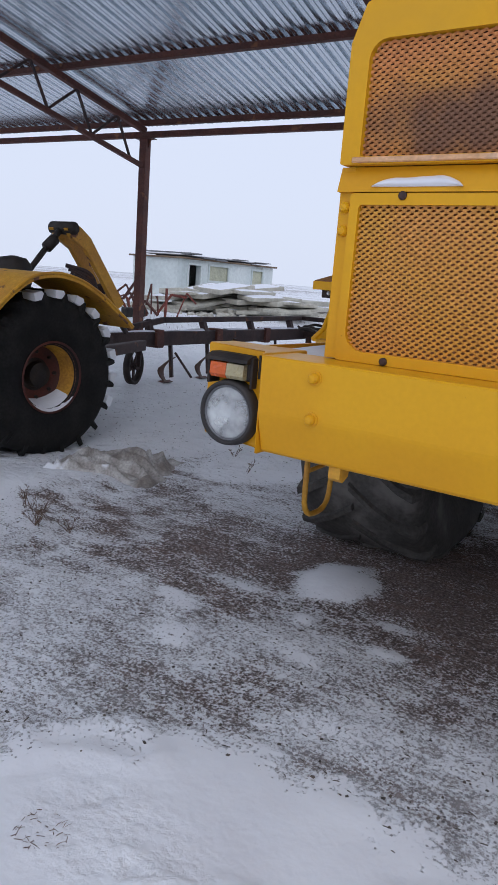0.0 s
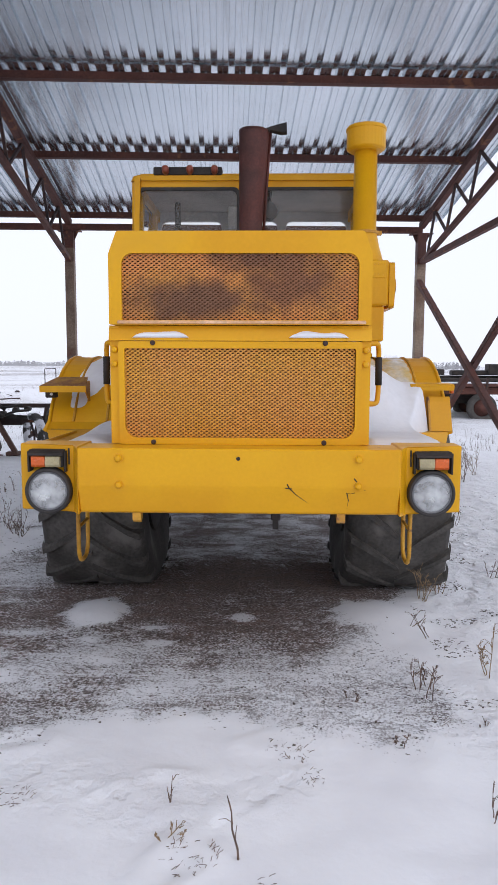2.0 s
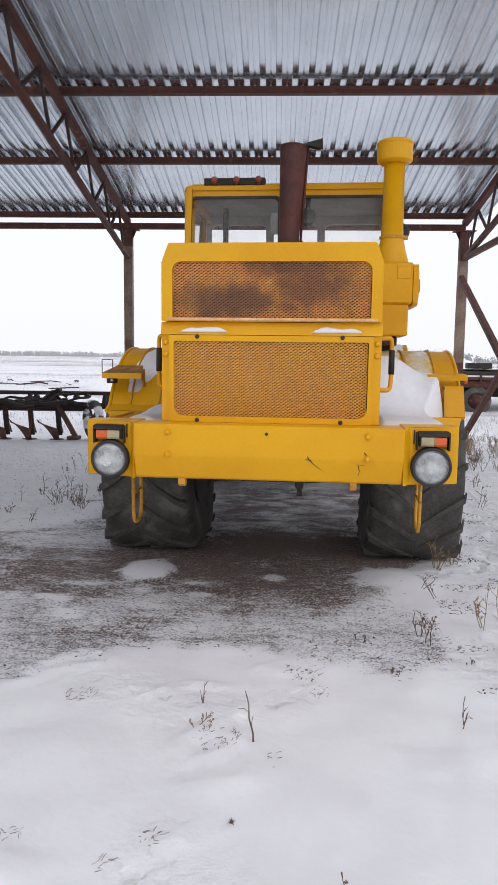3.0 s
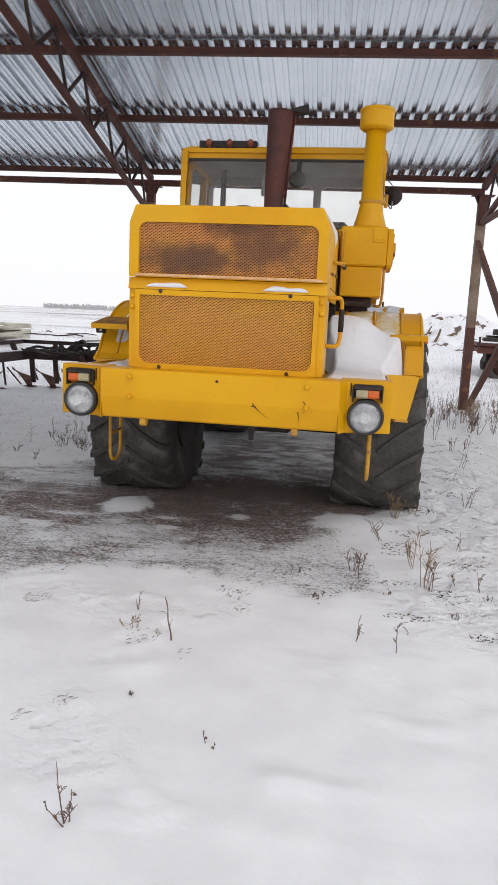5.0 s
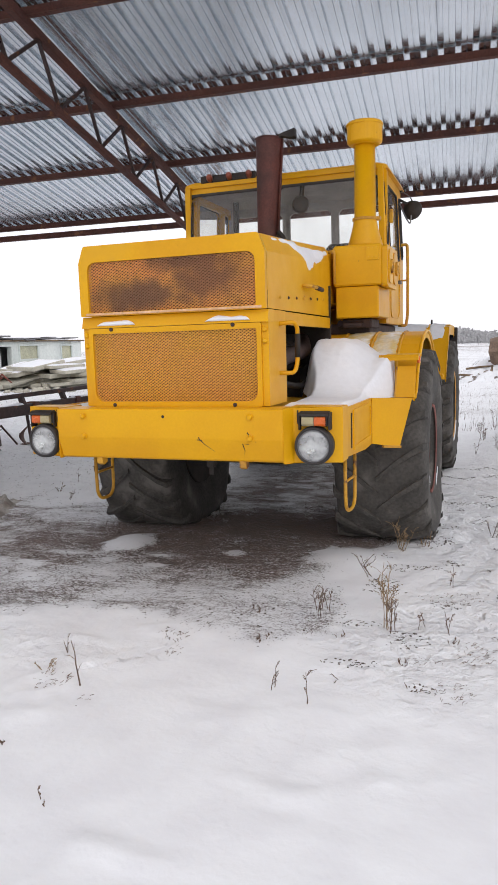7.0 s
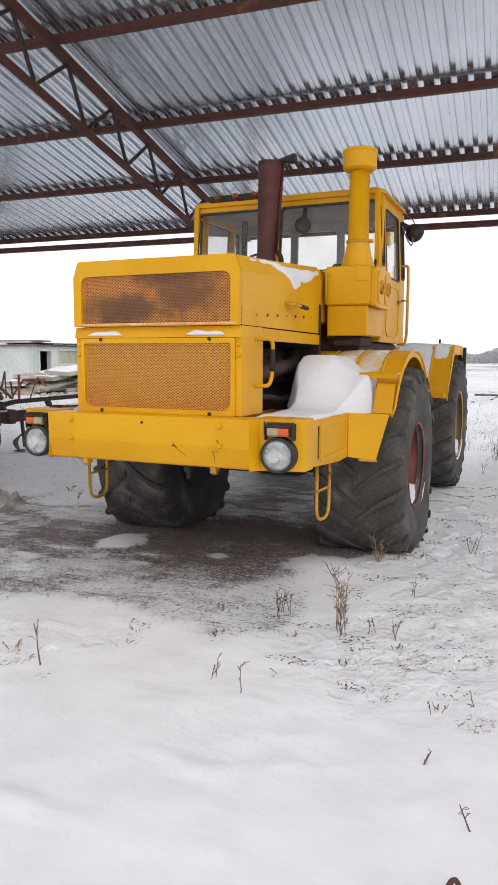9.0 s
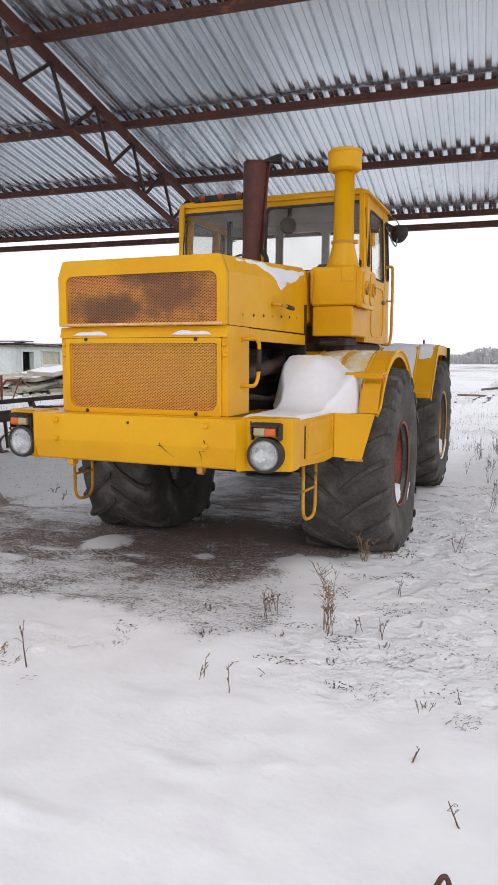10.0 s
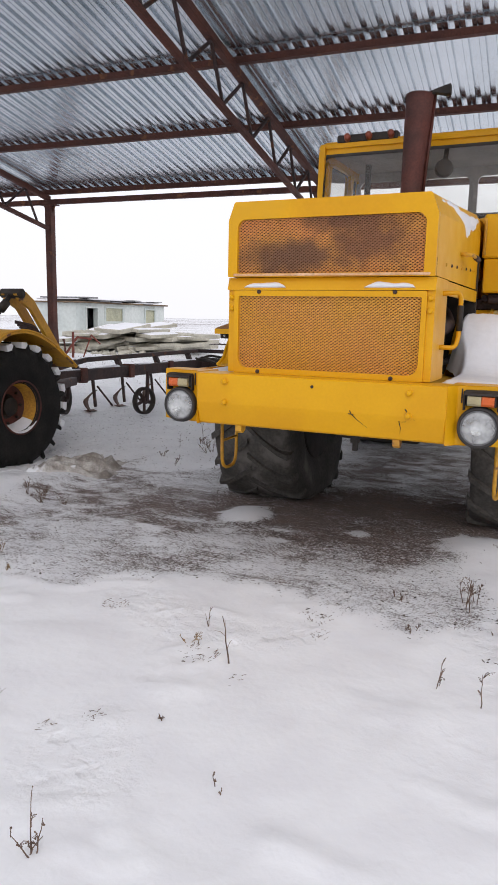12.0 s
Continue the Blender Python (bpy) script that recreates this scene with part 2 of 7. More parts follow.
def glass_material(name, lo, hi, tone, scale):
    m = bpy.data.materials.new(name)
    m.use_nodes = True
    n, l = m.node_tree.nodes, m.node_tree.links
    b = n["Principled BSDF"]
    b.inputs["Base Color"].default_value = (0.86, 0.88, 0.86, 1)
    b.inputs["Roughness"].default_value = 0.03
    b.inputs["IOR"].default_value = 1.45
    tr = n.new("ShaderNodeBsdfTransparent")
    tr.inputs["Color"].default_value = (0.95, 0.955, 0.94, 1)
    gl = n.new("ShaderNodeBsdfGlossy")
    gl.inputs["Roughness"].default_value = 0.04
    df = n.new("ShaderNodeBsdfDiffuse")
    df.inputs["Color"].default_value = (*tone, 1)
    fr = n.new("ShaderNodeFresnel")
    fr.inputs["IOR"].default_value = 1.5
    tc = n.new("ShaderNodeTexCoord")
    k = n.new("ShaderNodeTexNoise")
    k.inputs["Scale"].default_value, k.inputs["Detail"].default_value = scale, 6.0
    l.new(tc.outputs["Object"], k.inputs["Vector"])
    r = n.new("ShaderNodeMapRange")
    r.inputs["From Min"].default_value, r.inputs["From Max"].default_value = 0.35, 0.75
    r.inputs["To Min"].default_value, r.inputs["To Max"].default_value = lo, hi
    l.new(k.outputs["Fac"], r.inputs["Value"])
    m1, m2 = n.new("ShaderNodeMixShader"), n.new("ShaderNodeMixShader")
    l.new(fr.outputs[0], m1.inputs[0])
    l.new(tr.outputs[0], m1.inputs[1])
    l.new(gl.outputs[0], m1.inputs[2])
    l.new(r.outputs["Result"], m2.inputs[0])
    l.new(m1.outputs[0], m2.inputs[1])
    l.new(df.outputs[0], m2.inputs[2])
    l.new(m2.outputs[0], n["Material Output"].inputs["Surface"])
    return m


GLASS = glass_material("dusty_cab_glass", 0.03, 0.15, (0.56, 0.53, 0.50), 3.0)
LAMP_GLASS = glass_material("frosted_lamp_glass", 0.20, 0.50, (0.90, 0.92, 0.94), 16.0)


def ground_material():
    """Brown gravel, frosted gravel and snow, by the sheet's snow cover."""
    m = bpy.data.materials.new("snowy_gravel_ground")
    m.use_nodes = True
    n, l = m.node_tree.nodes, m.node_tree.links
    b = n["Principled BSDF"]
    tc = n.new("ShaderNodeTexCoord")
    at = n.new("ShaderNodeAttribute")
    at.attribute_name = "snow"

    def noise_node(s, detail=4.0, stretch=None, rough=0.5):
        k = n.new("ShaderNodeTexNoise")
        k.inputs["Scale"].default_value, k.inputs["Detail"].default_value = s, detail
        k.inputs["Roughness"].default_value = rough
        if stretch:
            mp = n.new("ShaderNodeMapping")
            mp.inputs["Scale"].default_value = stretch
            l.new(tc.outputs["Object"], mp.inputs["Vector"])
            l.new(mp.outputs[0], k.inputs["Vector"])
        else:
            l.new(tc.outputs["Object"], k.inputs["Vector"])
        return k.outputs["Fac"]

    def math_node(op, a, c):
        x = n.new("ShaderNodeMath")
        x.operation = op
        for i, v in enumerate((a, c)):
            if isinstance(v, (int, float)):
                x.inputs[i].default_value = v
            else:
                l.new(v, x.inputs[i])
        return x.outputs[0]

    def ramp(fac, a, c, lo=0.0, hi=1.0):
        r = n.new("ShaderNodeMapRange")
        r.interpolation_type = "SMOOTHSTEP"
        for key, v in (("From Min", a), ("From Max", c), ("To Min", lo), ("To Max", hi)):
            r.inputs[key].default_value = v
        l.new(fac, r.inputs["Value"])
        return r.outputs["Result"]

    def mix(fac, a, c):
        x = n.new("ShaderNodeMix")
        x.data_type = "RGBA"
        l.new(fac, x.inputs["Factor"])
        for key, v in (("A", a), ("B", c)):
            if isinstance(v, tuple):
                x.inputs[key].default_value = (*v, 1)
            else:
                l.new(v, x.inputs[key])
        return x.outputs["Result"]

    fine = noise_node(70, 5, None, 0.78)
    mid = noise_node(6.5, 6, (0.75, 1.7, 1.0), 0.55)
    small = noise_node(19, 5, (0.7, 1.5, 1.0), 0.6)
    broad = noise_node(1.4, 4)
    cover = math_node("MULTIPLY_ADD", at.outputs["Fac"], 1.9)
    cover.node.inputs[2].default_value = -0.42
    cover = math_node("ADD", cover, math_node("MULTIPLY", math_node("SUBTRACT", fine, 0.5), 2.7))
    cover = math_node("ADD", cover, math_node("MULTIPLY", math_node("SUBTRACT", mid, 0.5), 0.55))
    cover = math_node("ADD", cover, math_node("MULTIPLY", math_node("SUBTRACT", small, 0.5), 0.9))
    # small stones that the thin snow leaves free
    peb = n.new("ShaderNodeTexVoronoi")
    peb.inputs["Scale"].default_value = 62.0
    l.new(tc.outputs["Object"], peb.inputs["Vector"])
    peb_chance = n.new("ShaderNodeSeparateColor")
    l.new(peb.outputs["Color"], peb_chance.inputs[0])
    stone = math_node("MULTIPLY", ramp(peb.outputs["Distance"], 0.18, 0.36, 1.0, 0.0), ramp(peb_chance.outputs[0], 0.62, 0.66))
    stone = math_node("MULTIPLY", stone, ramp(at.outputs["Fac"], 0.62, 0.86, 1.0, 0.0))
    cover = math_node("SUBTRACT", cover, math_node("MULTIPLY", stone, 0.8))
    ra = n.new("ShaderNodeAttribute")
    ra.attribute_name = "rough"
    # scuffed prints in the trodden snow
    pock = n.new("ShaderNodeTexVoronoi")
    pock.inputs["Scale"].default_value = 7.5
    warp = n.new("ShaderNodeVectorMath")
    warp.operation = "MULTIPLY_ADD"
    wn2 = n.new("ShaderNodeTexNoise")
    wn2.inputs["Scale"].default_value, wn2.inputs["Detail"].default_value = 11.0, 4.0
    l.new(tc.outputs["Object"], wn2.inputs["Vector"])
    l.new(wn2.outputs["Color"], warp.inputs[0])
    warp.inputs[1].default_value = (0.17, 0.11, 0.0)
    l.new(tc.outputs["Object"], warp.inputs[2])
    l.new(warp.outputs[0], pock.inputs["Vector"])
    chance = n.new("ShaderNodeSeparateColor")
    l.new(pock.outputs["Color"], chance.inputs[0])
    print_at = math_node("MULTIPLY", ramp(pock.outputs["Distance"], 0.16, 0.46, 1.0, 0.0), ramp(chance.outputs[0], 0.30, 0.62))
    bare = math_node("MULTIPLY", math_node("MULTIPLY", ramp(pock.outputs["Distance"], 0.05, 0.30, 1.0, 0.0), ramp(chance.outputs[1], 0.66, 0.80)), ra.outputs["Fac"])
    cover = math_node("SUBTRACT", cover, math_node("MULTIPLY", bare, 0.55))
    cover = math_node("ADD", cover, math_node("MULTIPLY", math_node("SUBTRACT", broad, 0.5), 0.5))
    snowy = ramp(cover, 0.22, 0.62)
    gravel = mix(ramp(noise_node(70, 3), 0.35, 0.65), (0.10, 0.074, 0.066), (0.27, 0.212, 0.194))
    gravel = mix(ramp(mid, 0.44, 0.70, 0.0, 0.75), gravel, (0.19, 0.122, 0.098))
    gravel = mix(ramp(noise_node(120, 2), 0.62, 0.70), gravel, (0.40, 0.38, 0.38))
    snow = mix(ramp(noise_node(3.0, 5), 0.35, 0.7), (0.815, 0.825, 0.85), (0.76, 0.765, 0.795))
    gravel = mix(stone, gravel, (0.055, 0.050, 0.054))
    gravel = mix(ramp(at.outputs["Fac"], 0.38, 0.56, 0.0, 0.42), gravel, snow)
    l.new(mix(snowy, gravel, snow), b.inputs["Base Color"])
    l.new(ramp(snowy, 0, 1, 0.85, 0.6), b.inputs["Roughness"])
    tread = ramp(noise_node(9.0, 6, None, 0.6), 0.36, 0.64)
    hgt = math_node("ADD", math_node("MULTIPLY", snowy, 0.6), math_node("MULTIPLY", noise_node(24, 6), ramp(snowy, 0, 1, 0.75, 0.22)))
    hgt = math_node("ADD", hgt, math_node("MULTIPLY", math_node("SUBTRACT", math_node("MULTIPLY", tread, 2.0), math_node("MULTIPLY", print_at, 2.6)), ra.outputs["Fac"]))
    bp = n.new("ShaderNodeBump")
    bp.inputs["Strength"].default_value, bp.inputs["Distance"].default_value = 0.75, 0.018
    l.new(hgt, bp.inputs["Height"])
    l.new(bp.outputs["Normal"], b.inputs["Normal"])
    return m


GROUND = ground_material()

# ---------------------------------------------------------------- mesh helpers


def part(name, bm, material, parent=None, label="", smooth=False):
    me = bpy.data.meshes.new(name)
    bmesh.ops.recalc_face_normals(bm, faces=bm.faces[:])
    for f in bm.faces:
        f.smooth = smooth
    bm.to_mesh(me)
    bm.free()
    me.materials.append(material)
    ob = new(name, me)
    if parent:
        ob.parent = parent
    if label:
        tagged(ob, label)
    return ob


def box(bm, x0, x1, y0, y1, z0, z1, bevel=0.0, m=None):
    vs = [bm.verts.new((x, y, z)) for x in (x0, x1) for y in (y0, y1) for z in (z0, z1)]
    fs = [bm.faces.new([vs[i] for i in q]) for q in ((0, 1, 3, 2), (4, 6, 7, 5), (0, 4, 5, 1), (2, 3, 7, 6), (0, 2, 6, 4), (1, 5, 7, 3))]
    if m:
        for v in vs:
            v.co = m @ v.co
    if bevel:
        es = list({e for f in fs for e in f.edges})
        bmesh.ops.bevel(bm, geom=es, offset=bevel, segments=1, profile=0.5, affect="EDGES")


def bar(bm, p, q, w, h, up=(0, 0, 1), bevel=0.0):
    """A square-edged beam from p to q, w wide and h high."""
    p, q = Vector(p), Vector(q)
    d = q - p
    y = d.normalized()
    x = y.cross(Vector(up)).normalized()
    z = x.cross(y)
    m = Matrix.Translation(p) @ Matrix((x, y, z)).transposed().to_4x4()
    box(bm, -w / 2, w / 2, 0, d.length, -h / 2, h / 2, bevel, m)


def tube(bm, pts, r, n=8, closed=False, r_end=None):
    pts = [Vector(p) for p in pts]
    rings, last = [], None
    for i, p in enumerate(pts):
        a = pts[i - 1] if i or closed else p
        c = pts[(i + 1) % len(pts)] if i + 1 < len(pts) or closed else p
        d = (c - a).normalized()
        s = last if last else (Vector((1, 0, 0)) if abs(d.x) < 0.8 else Vector((0, 1, 0)))
        u = (s - d * s.dot(d)).normalized()
        last = u
        w = d.cross(u)
        k = r if r_end is None else r + (r_end - r) * i / (len(pts) - 1)
        rings.append([bm.verts.new(p + (u * math.cos(t) + w * math.sin(t)) * k) for t in (2 * math.pi * j / n for j in range(n))])
    m = len(rings)
    for i in range(m if closed else m - 1):
        a, c = rings[i], rings[(i + 1) % m]
        for j in range(n):
            bm.faces.new((a[j], a[(j + 1) % n], c[(j + 1) % n], c[j]))
    if not closed:
        bm.faces.new(rings[0])
        bm.faces.new(rings[-1])


def smooth_path(pts, k=5):
    """Rounds the corners of a polyline."""
    pts = [Vector(p) for p in pts]
    out = [pts[0]]
    for a, b, c in zip(pts, pts[1:], pts[2:]):
        r = min((a - b).length, (c - b).length) * 0.42
        s, e = b + (a - b).normalized() * r, b + (c - b).normalized() * r
        for i in range(k + 1):
            t = i / k
            out.append(s * (1 - t) ** 2 + b * 2 * t * (1 - t) + e * t * t)
    return out + [pts[-1]]


def lathe(bm, prof, n=32, m=None, cap=True):
    """Turns a profile of (radius, height) about the local z axis."""
    rings = []
    for r, z in prof:
        rings.append([bm.verts.new((r * math.cos(2 * math.pi * j / n), r * math.sin(2 * math.pi * j / n), z)) for j in range(n)])
    for a, c in zip(rings, rings[1:]):
        for j in range(n):
            bm.faces.new((a[j], a[(j + 1) % n], c[(j + 1) % n], c[j]))
    if cap:
        bm.faces.new(rings[0])
        bm.faces.new(rings[-1])
    if m:
        for ring in rings:
            for v in ring:
                v.co = m @ v.co


def prism(bm, prof, put, a, b):
    """A polygon (u, v) drawn out from a to b; put(u, v, w) gives the place."""
    r0 = [bm.verts.new(put(u, v, a)) for u, v in prof]
    r1 = [bm.verts.new(put(u, v, b)) for u, v in prof]
    n = len(prof)
    for j in range(n):
        bm.faces.new((r0[j], r0[(j + 1) % n], r1[(j + 1) % n], r1[j]))
    bm.faces.new(r0)
    bm.faces.new(r1)


def rounded(x0, x1, z0, z1, radii, k=5):
    """Outline of a rectangle with rounded corners: radii for bl, br, tr, tl."""
    out = []
    for (cx, cz, sx, sz, a), r in zip(((x0, z0, 1, 1, 180), (x1, z0, -1, 1, 270), (x1, z1, -1, -1, 0), (x0, z1, 1, -1, 90)), radii):
        for i in range(k + 1):
            t = radians(a + 90 * i / k)
            out.append((cx + sx * r + r * math.cos(t), cz + sz * r + r * math.sin(t)))
    return out


def sheet_with_hole(bm, outer, inner, put, a, b):
    """A plate between two outlines of as many points, from depth a to b."""
    n = len(outer)
    loops = [[bm.verts.new(put(u, v, w)) for u, v in o] for w in (a, b) for o in (outer, inner)]
    for p, q in ((0, 1), (2, 3), (0, 2), (1, 3)):
        for j in range(n):
            bm.faces.new((loops[p][j], loops[p][(j + 1) % n], loops[q][(j + 1) % n], loops[q][j]))


def thing(name, m, label, category, group="", kind=""):
    e = new(name)
    e.matrix_world = m
    return tagged(e, label, category, group, kind)


def smoothstep(a, b, x):
    t = min(1, max(0, (x - a) / (b - a)))
    return t * t * (3 - 2 * t)


# ---------------------------------------------------------------- ground


def rise(x, y):
    """Height of the ground before the snow's own relief."""
    z = 0.15 * smoothstep(1.1, 3.1, x) * smoothstep(6.0, 9.5, y)
    z += 1.8 * math.exp(-((x - 4.0) / 3.2) ** 2 - ((y - 27) / 4.0) ** 2)
    z += 0.48 * smoothstep(-8.5, -11.5, x) * smoothstep(8.0, 13.0, y) * (1 - smoothstep(30, 60, y))
    z += 0.06 * smoothstep(-2.8, -3.6, x) * smoothstep(1.0, 2.2, y) * (1 - smoothstep(3.2, 4.0, y)) * (1 - smoothstep(-4.0, -4.6, x))
    return z


def blob(x, y, cx, cy, rx, ry):
    return math.sqrt(((x - cx) / rx) ** 2 + ((y - cy) / ry) ** 2)


# low heaps of snow under the roof: x, y and half-widths
MOUNDS = ((-1.12, 2.96, 0.22, 0.33), (0.76, 2.93, 0.34, 0.34), (-0.15, 2.93, 0.12, 0.09), (-0.70, 2.72, 0.15, 0.06), (-0.9, 2.2, 0.14, 0.07),
          (-1.40, 1.98, 0.15, 0.12), (-1.62, 2.25, 0.16, 0.10), (-0.62, 2.45, 0.12, 0.06), (-1.05, 2.48, 0.13, 0.07), (-1.5, 2.6, 0.18, 0.06))


def snow_cover(x, y):
    w = noise.noise((x * 0.9, y * 0.9, 3.1)) * 0.16 + noise.noise((x * 2.6, y * 2.6, 7.7)) * 0.10
    front = smoothstep(2.10, 1.05, y + 0.07 * smoothstep(-0.4, 0.5, x) * (1 - smoothstep(0.7, 1.2, x)) + w * 1.2 + 0.16 * noise.noise((x * 4.5, y * 4.5, 9.0)) + 0.10 * noise.noise((x * 11, y * 11, 2.0)) + 0.42 * smoothstep(-0.45, -1.55, x))
    right = smoothstep(0.45, 1.15, x + w * 2 - 0.10 * smoothstep(3.2, 4.2, y) + 0.15 * smoothstep(4.4, 5.2, y))
    left = smoothstep(-2.3, -3.6, x + w * 3) * (0.84 - 0.08 * smoothstep(3.5, 5.0, y) * (1 - smoothstep(9, 11, y))) * max(0.58 + 0.42 * smoothstep(3.2, 4.3, y + w * 2), smoothstep(-2.75, -3.15, x + w * 2))
    back = smoothstep(7.0, 9.0, y + w * 4)
    nook = 0.98 * smoothstep(-1.9, -2.6, x + w * 2) * smoothstep(3.6, 4.5, y + w * 2 - 0.5 * smoothstep(-2.8, -3.4, x))
    edge = max(front, right * 0.92, left, back, nook)
    mottle = 0.09 * noise.noise((x * 2.4, y * 4.0, 13.0)) + 0.08 * noise.noise((x * 5.5, y * 9.0, 17.0))
    frost = 0.482 + w * 0.7 + 0.75 * mottle - 0.20 * (1 - smoothstep(0.40, 1.30, blob(x, y, -0.40, 3.20, 1.6, 0.98) + w * 1.8))
    frost -= 0.04 * smoothstep(-1.2, -2.0, x + w) * smoothstep(1.9, 2.5, y + w) * (1 - smoothstep(3.4, 4.0, y + w))
    frost += 0.07 * smoothstep(0.2, 0.8, x) * smoothstep(1.6, 2.2, y) * (1 - smoothstep(3.2, 3.8, y))
    under = (1 - smoothstep(0.7, 1.3, abs(x + 0.15))) * smoothstep(3.5, 4.1, y) * (1 - smoothstep(6.0, 7.5, y))
    frost += under * (0.9 * mottle - 0.06)
    c = max(edge, frost)
    for cx, cy, rx, ry in MOUNDS:
        c = max(c, (0.92 if rx > 0.2 else 0.68) * (1 - smoothstep(0.35, 1.55, blob(x, y, cx, cy, rx, ry) + w * 3.0 + 0.30 * noise.noise((x * 8, y * 8, 3.0)))))
    if x > 0.9 and y > 0.8:
        rough = smoothstep(0.9, 1.5, x) * smoothstep(0.8, 1.6, y)
        # spots of bare gravel, which also paint the small shadows between snow lumps
        c -= rough * (-0.04 + 0.09 * max(-0.3, noise.noise((x * 1.9, y * 2.6, 1.0))) + 0.12 * noise.noise((x * 6, y * 8, 3.0)))
    if x < -1.9:
        k = smoothstep(-1.9, -2.6, x)
        c -= k * (0.16 * max(0, noise.noise((x * 1.4, y * 1.9, 5.0))) + 0.17 * max(-0.4, noise.noise((x * 3.0, y * 6.5, 5.0))) + 0.14 * noise.noise((x * 8.0, y * 15.0, 8.0)))
    return min(1.15, max(0.0, c))


def far_cover(x, y):
    """Snow on the open field: stubble and clods show through in belts."""
    c = 0.60 + 0.20 * noise.noise((x * 0.06, y * 0.30, 2.0)) + 0.16 * noise.noise((x * 0.35, y * 1.3, 4.0))
    return c - 0.14 * smoothstep(45, 90, y) * (0.6 + 0.8 * noise.noise((x * 0.004, y * 0.02, 7.0))) if y > 12 else 0.9


def trodden(x, y):
    """How far the snow is trampled and tufted."""
    r = smoothstep(0.7, 1.7, x + 0.3 * noise.noise((x, y, 1.0))) * smoothstep(0.5, 1.6, y + 0.4 * noise.noise((x, y, 5.0))) * (1 - smoothstep(14, 30, y))
    q = 0.8 * smoothstep(-2.2, -3.0, x) * smoothstep(2.0, 4.0, y) * (1 - smoothstep(14, 30, y))
    p = 0.20 * smoothstep(0.12, 0.42, noise.noise((x * 1.3, y * 1.5, 2.0))) * (1 - 0.7 * smoothstep(0.0, 0.6, x)) * (1 - smoothstep(1.6, 2.2, y))
    return max(0.62 * r, q, p, 0.02)


PLATES = ((0.74, -0.37, 0.17, 0.05), (1.10, 0.10, 0.15, 0.06), (1.52, 0.28, 0.10, 0.05), (1.67, 0.34, 0.07, 0.05))


def ground_height(x, y):
    z = rise(x, y)
    s = snow_cover(x, y) if -9 < x < 9 and -6 < y < 14 else 0.9
    z += 0.018 * noise.noise((x * 0.8, y * 0.9, 0.0)) + 0.003 * noise.noise((x * 3.1, y * 4.2, 2.0)) - 0.006 * max(0.0, noise.noise((x * 2.2, y * 3.4, 6.0)) - 0.15) + 0.018 * s
    z += 0.0025 * noise.noise((x * 9, y * 11, 4.0)) - 0.016 * max(0.0, noise.noise((x * 4.3, y * 5.2, 5.0)) - 0.24)
    if 1.6 < y < 3.6 and -2.2 < x < 1.4:
        for cx, cy, rx, ry in MOUNDS[:2]:
            z += 0.045 * (1 - smoothstep(0.2, 1.25, blob(x, y, cx, cy, rx, ry)))
    else:
        # broken crust and old prints in the open snow
        q = noise.noise((x * 2.1 + 0.6 * noise.noise((x * 5, y * 5, 1.0)), y * 2.6, 21.0))
        z += (0.020 * smoothstep(0.22, 0.30, q) - 0.018 * smoothstep(0.40, 0.52, q)) * (1 - smoothstep(1.3, 1.9, y)) * (0.35 + 0.65 * smoothstep(0.6, -0.4, x))
    if y < 1.2 and -1.5 < x < 1.8:
        for cx, cy, rx, ry in PLATES:
            b = blob(x, y, cx, cy, rx, ry)
            if b < 2:
                z += 0.013 * (1 - smoothstep(0.80, 1.10, b + 0.7 * noise.noise((x * 6, y * 9, 2.0)))) * (1 + 0.5 * noise.noise((x * 14, y * 20, 3.0)))
    # wind-packed plates of snow
    z += 0.007 * smoothstep(0.10, 0.20, noise.noise((x * 1.5 + 4, y * 2.1, 11.0))) * (1 - smoothstep(1.2, 1.9, y))
    rough = smoothstep(0.8, 1.6, x) * smoothstep(0.6, 1.5, y) * (1 - smoothstep(9, 14, y))
    if rough > 0:
        z += rough * (0.024 * noise.noise((x * 4, y * 4, 8.0)) + 0.010 * noise.noise((x * 9, y * 9, 8.0)) - 0.04 * max(0.0, noise.noise((x * 3.3, y * 4.5, 3.0)) - 0.1))
    # hollow under the other tractor
    z -= 0.07 * (1 - smoothstep(0.5, 1.25, math.hypot(x + 4.45, y - 3.55)))
    d = math.hypot(x, y)
    if d > 40:
        z += smoothstep(40, 400, d) * 0.6 * noise.noise((x * 0.006, y * 0.006, 9.0))
    return z


def lines(lo, hi, near_lo, near_hi, step, grow):
    out, v, s = [], near_lo, step
    while v <= near_hi + 1e-6:
        out.append(v)
        v += step
    v, s = near_hi, step
    while v < hi:
        s *= grow
        v += s
        out.append(v)
    v, s = near_lo, step
    while v > lo:
        s *= grow
        v -= s
        out.insert(0, v)
    return out


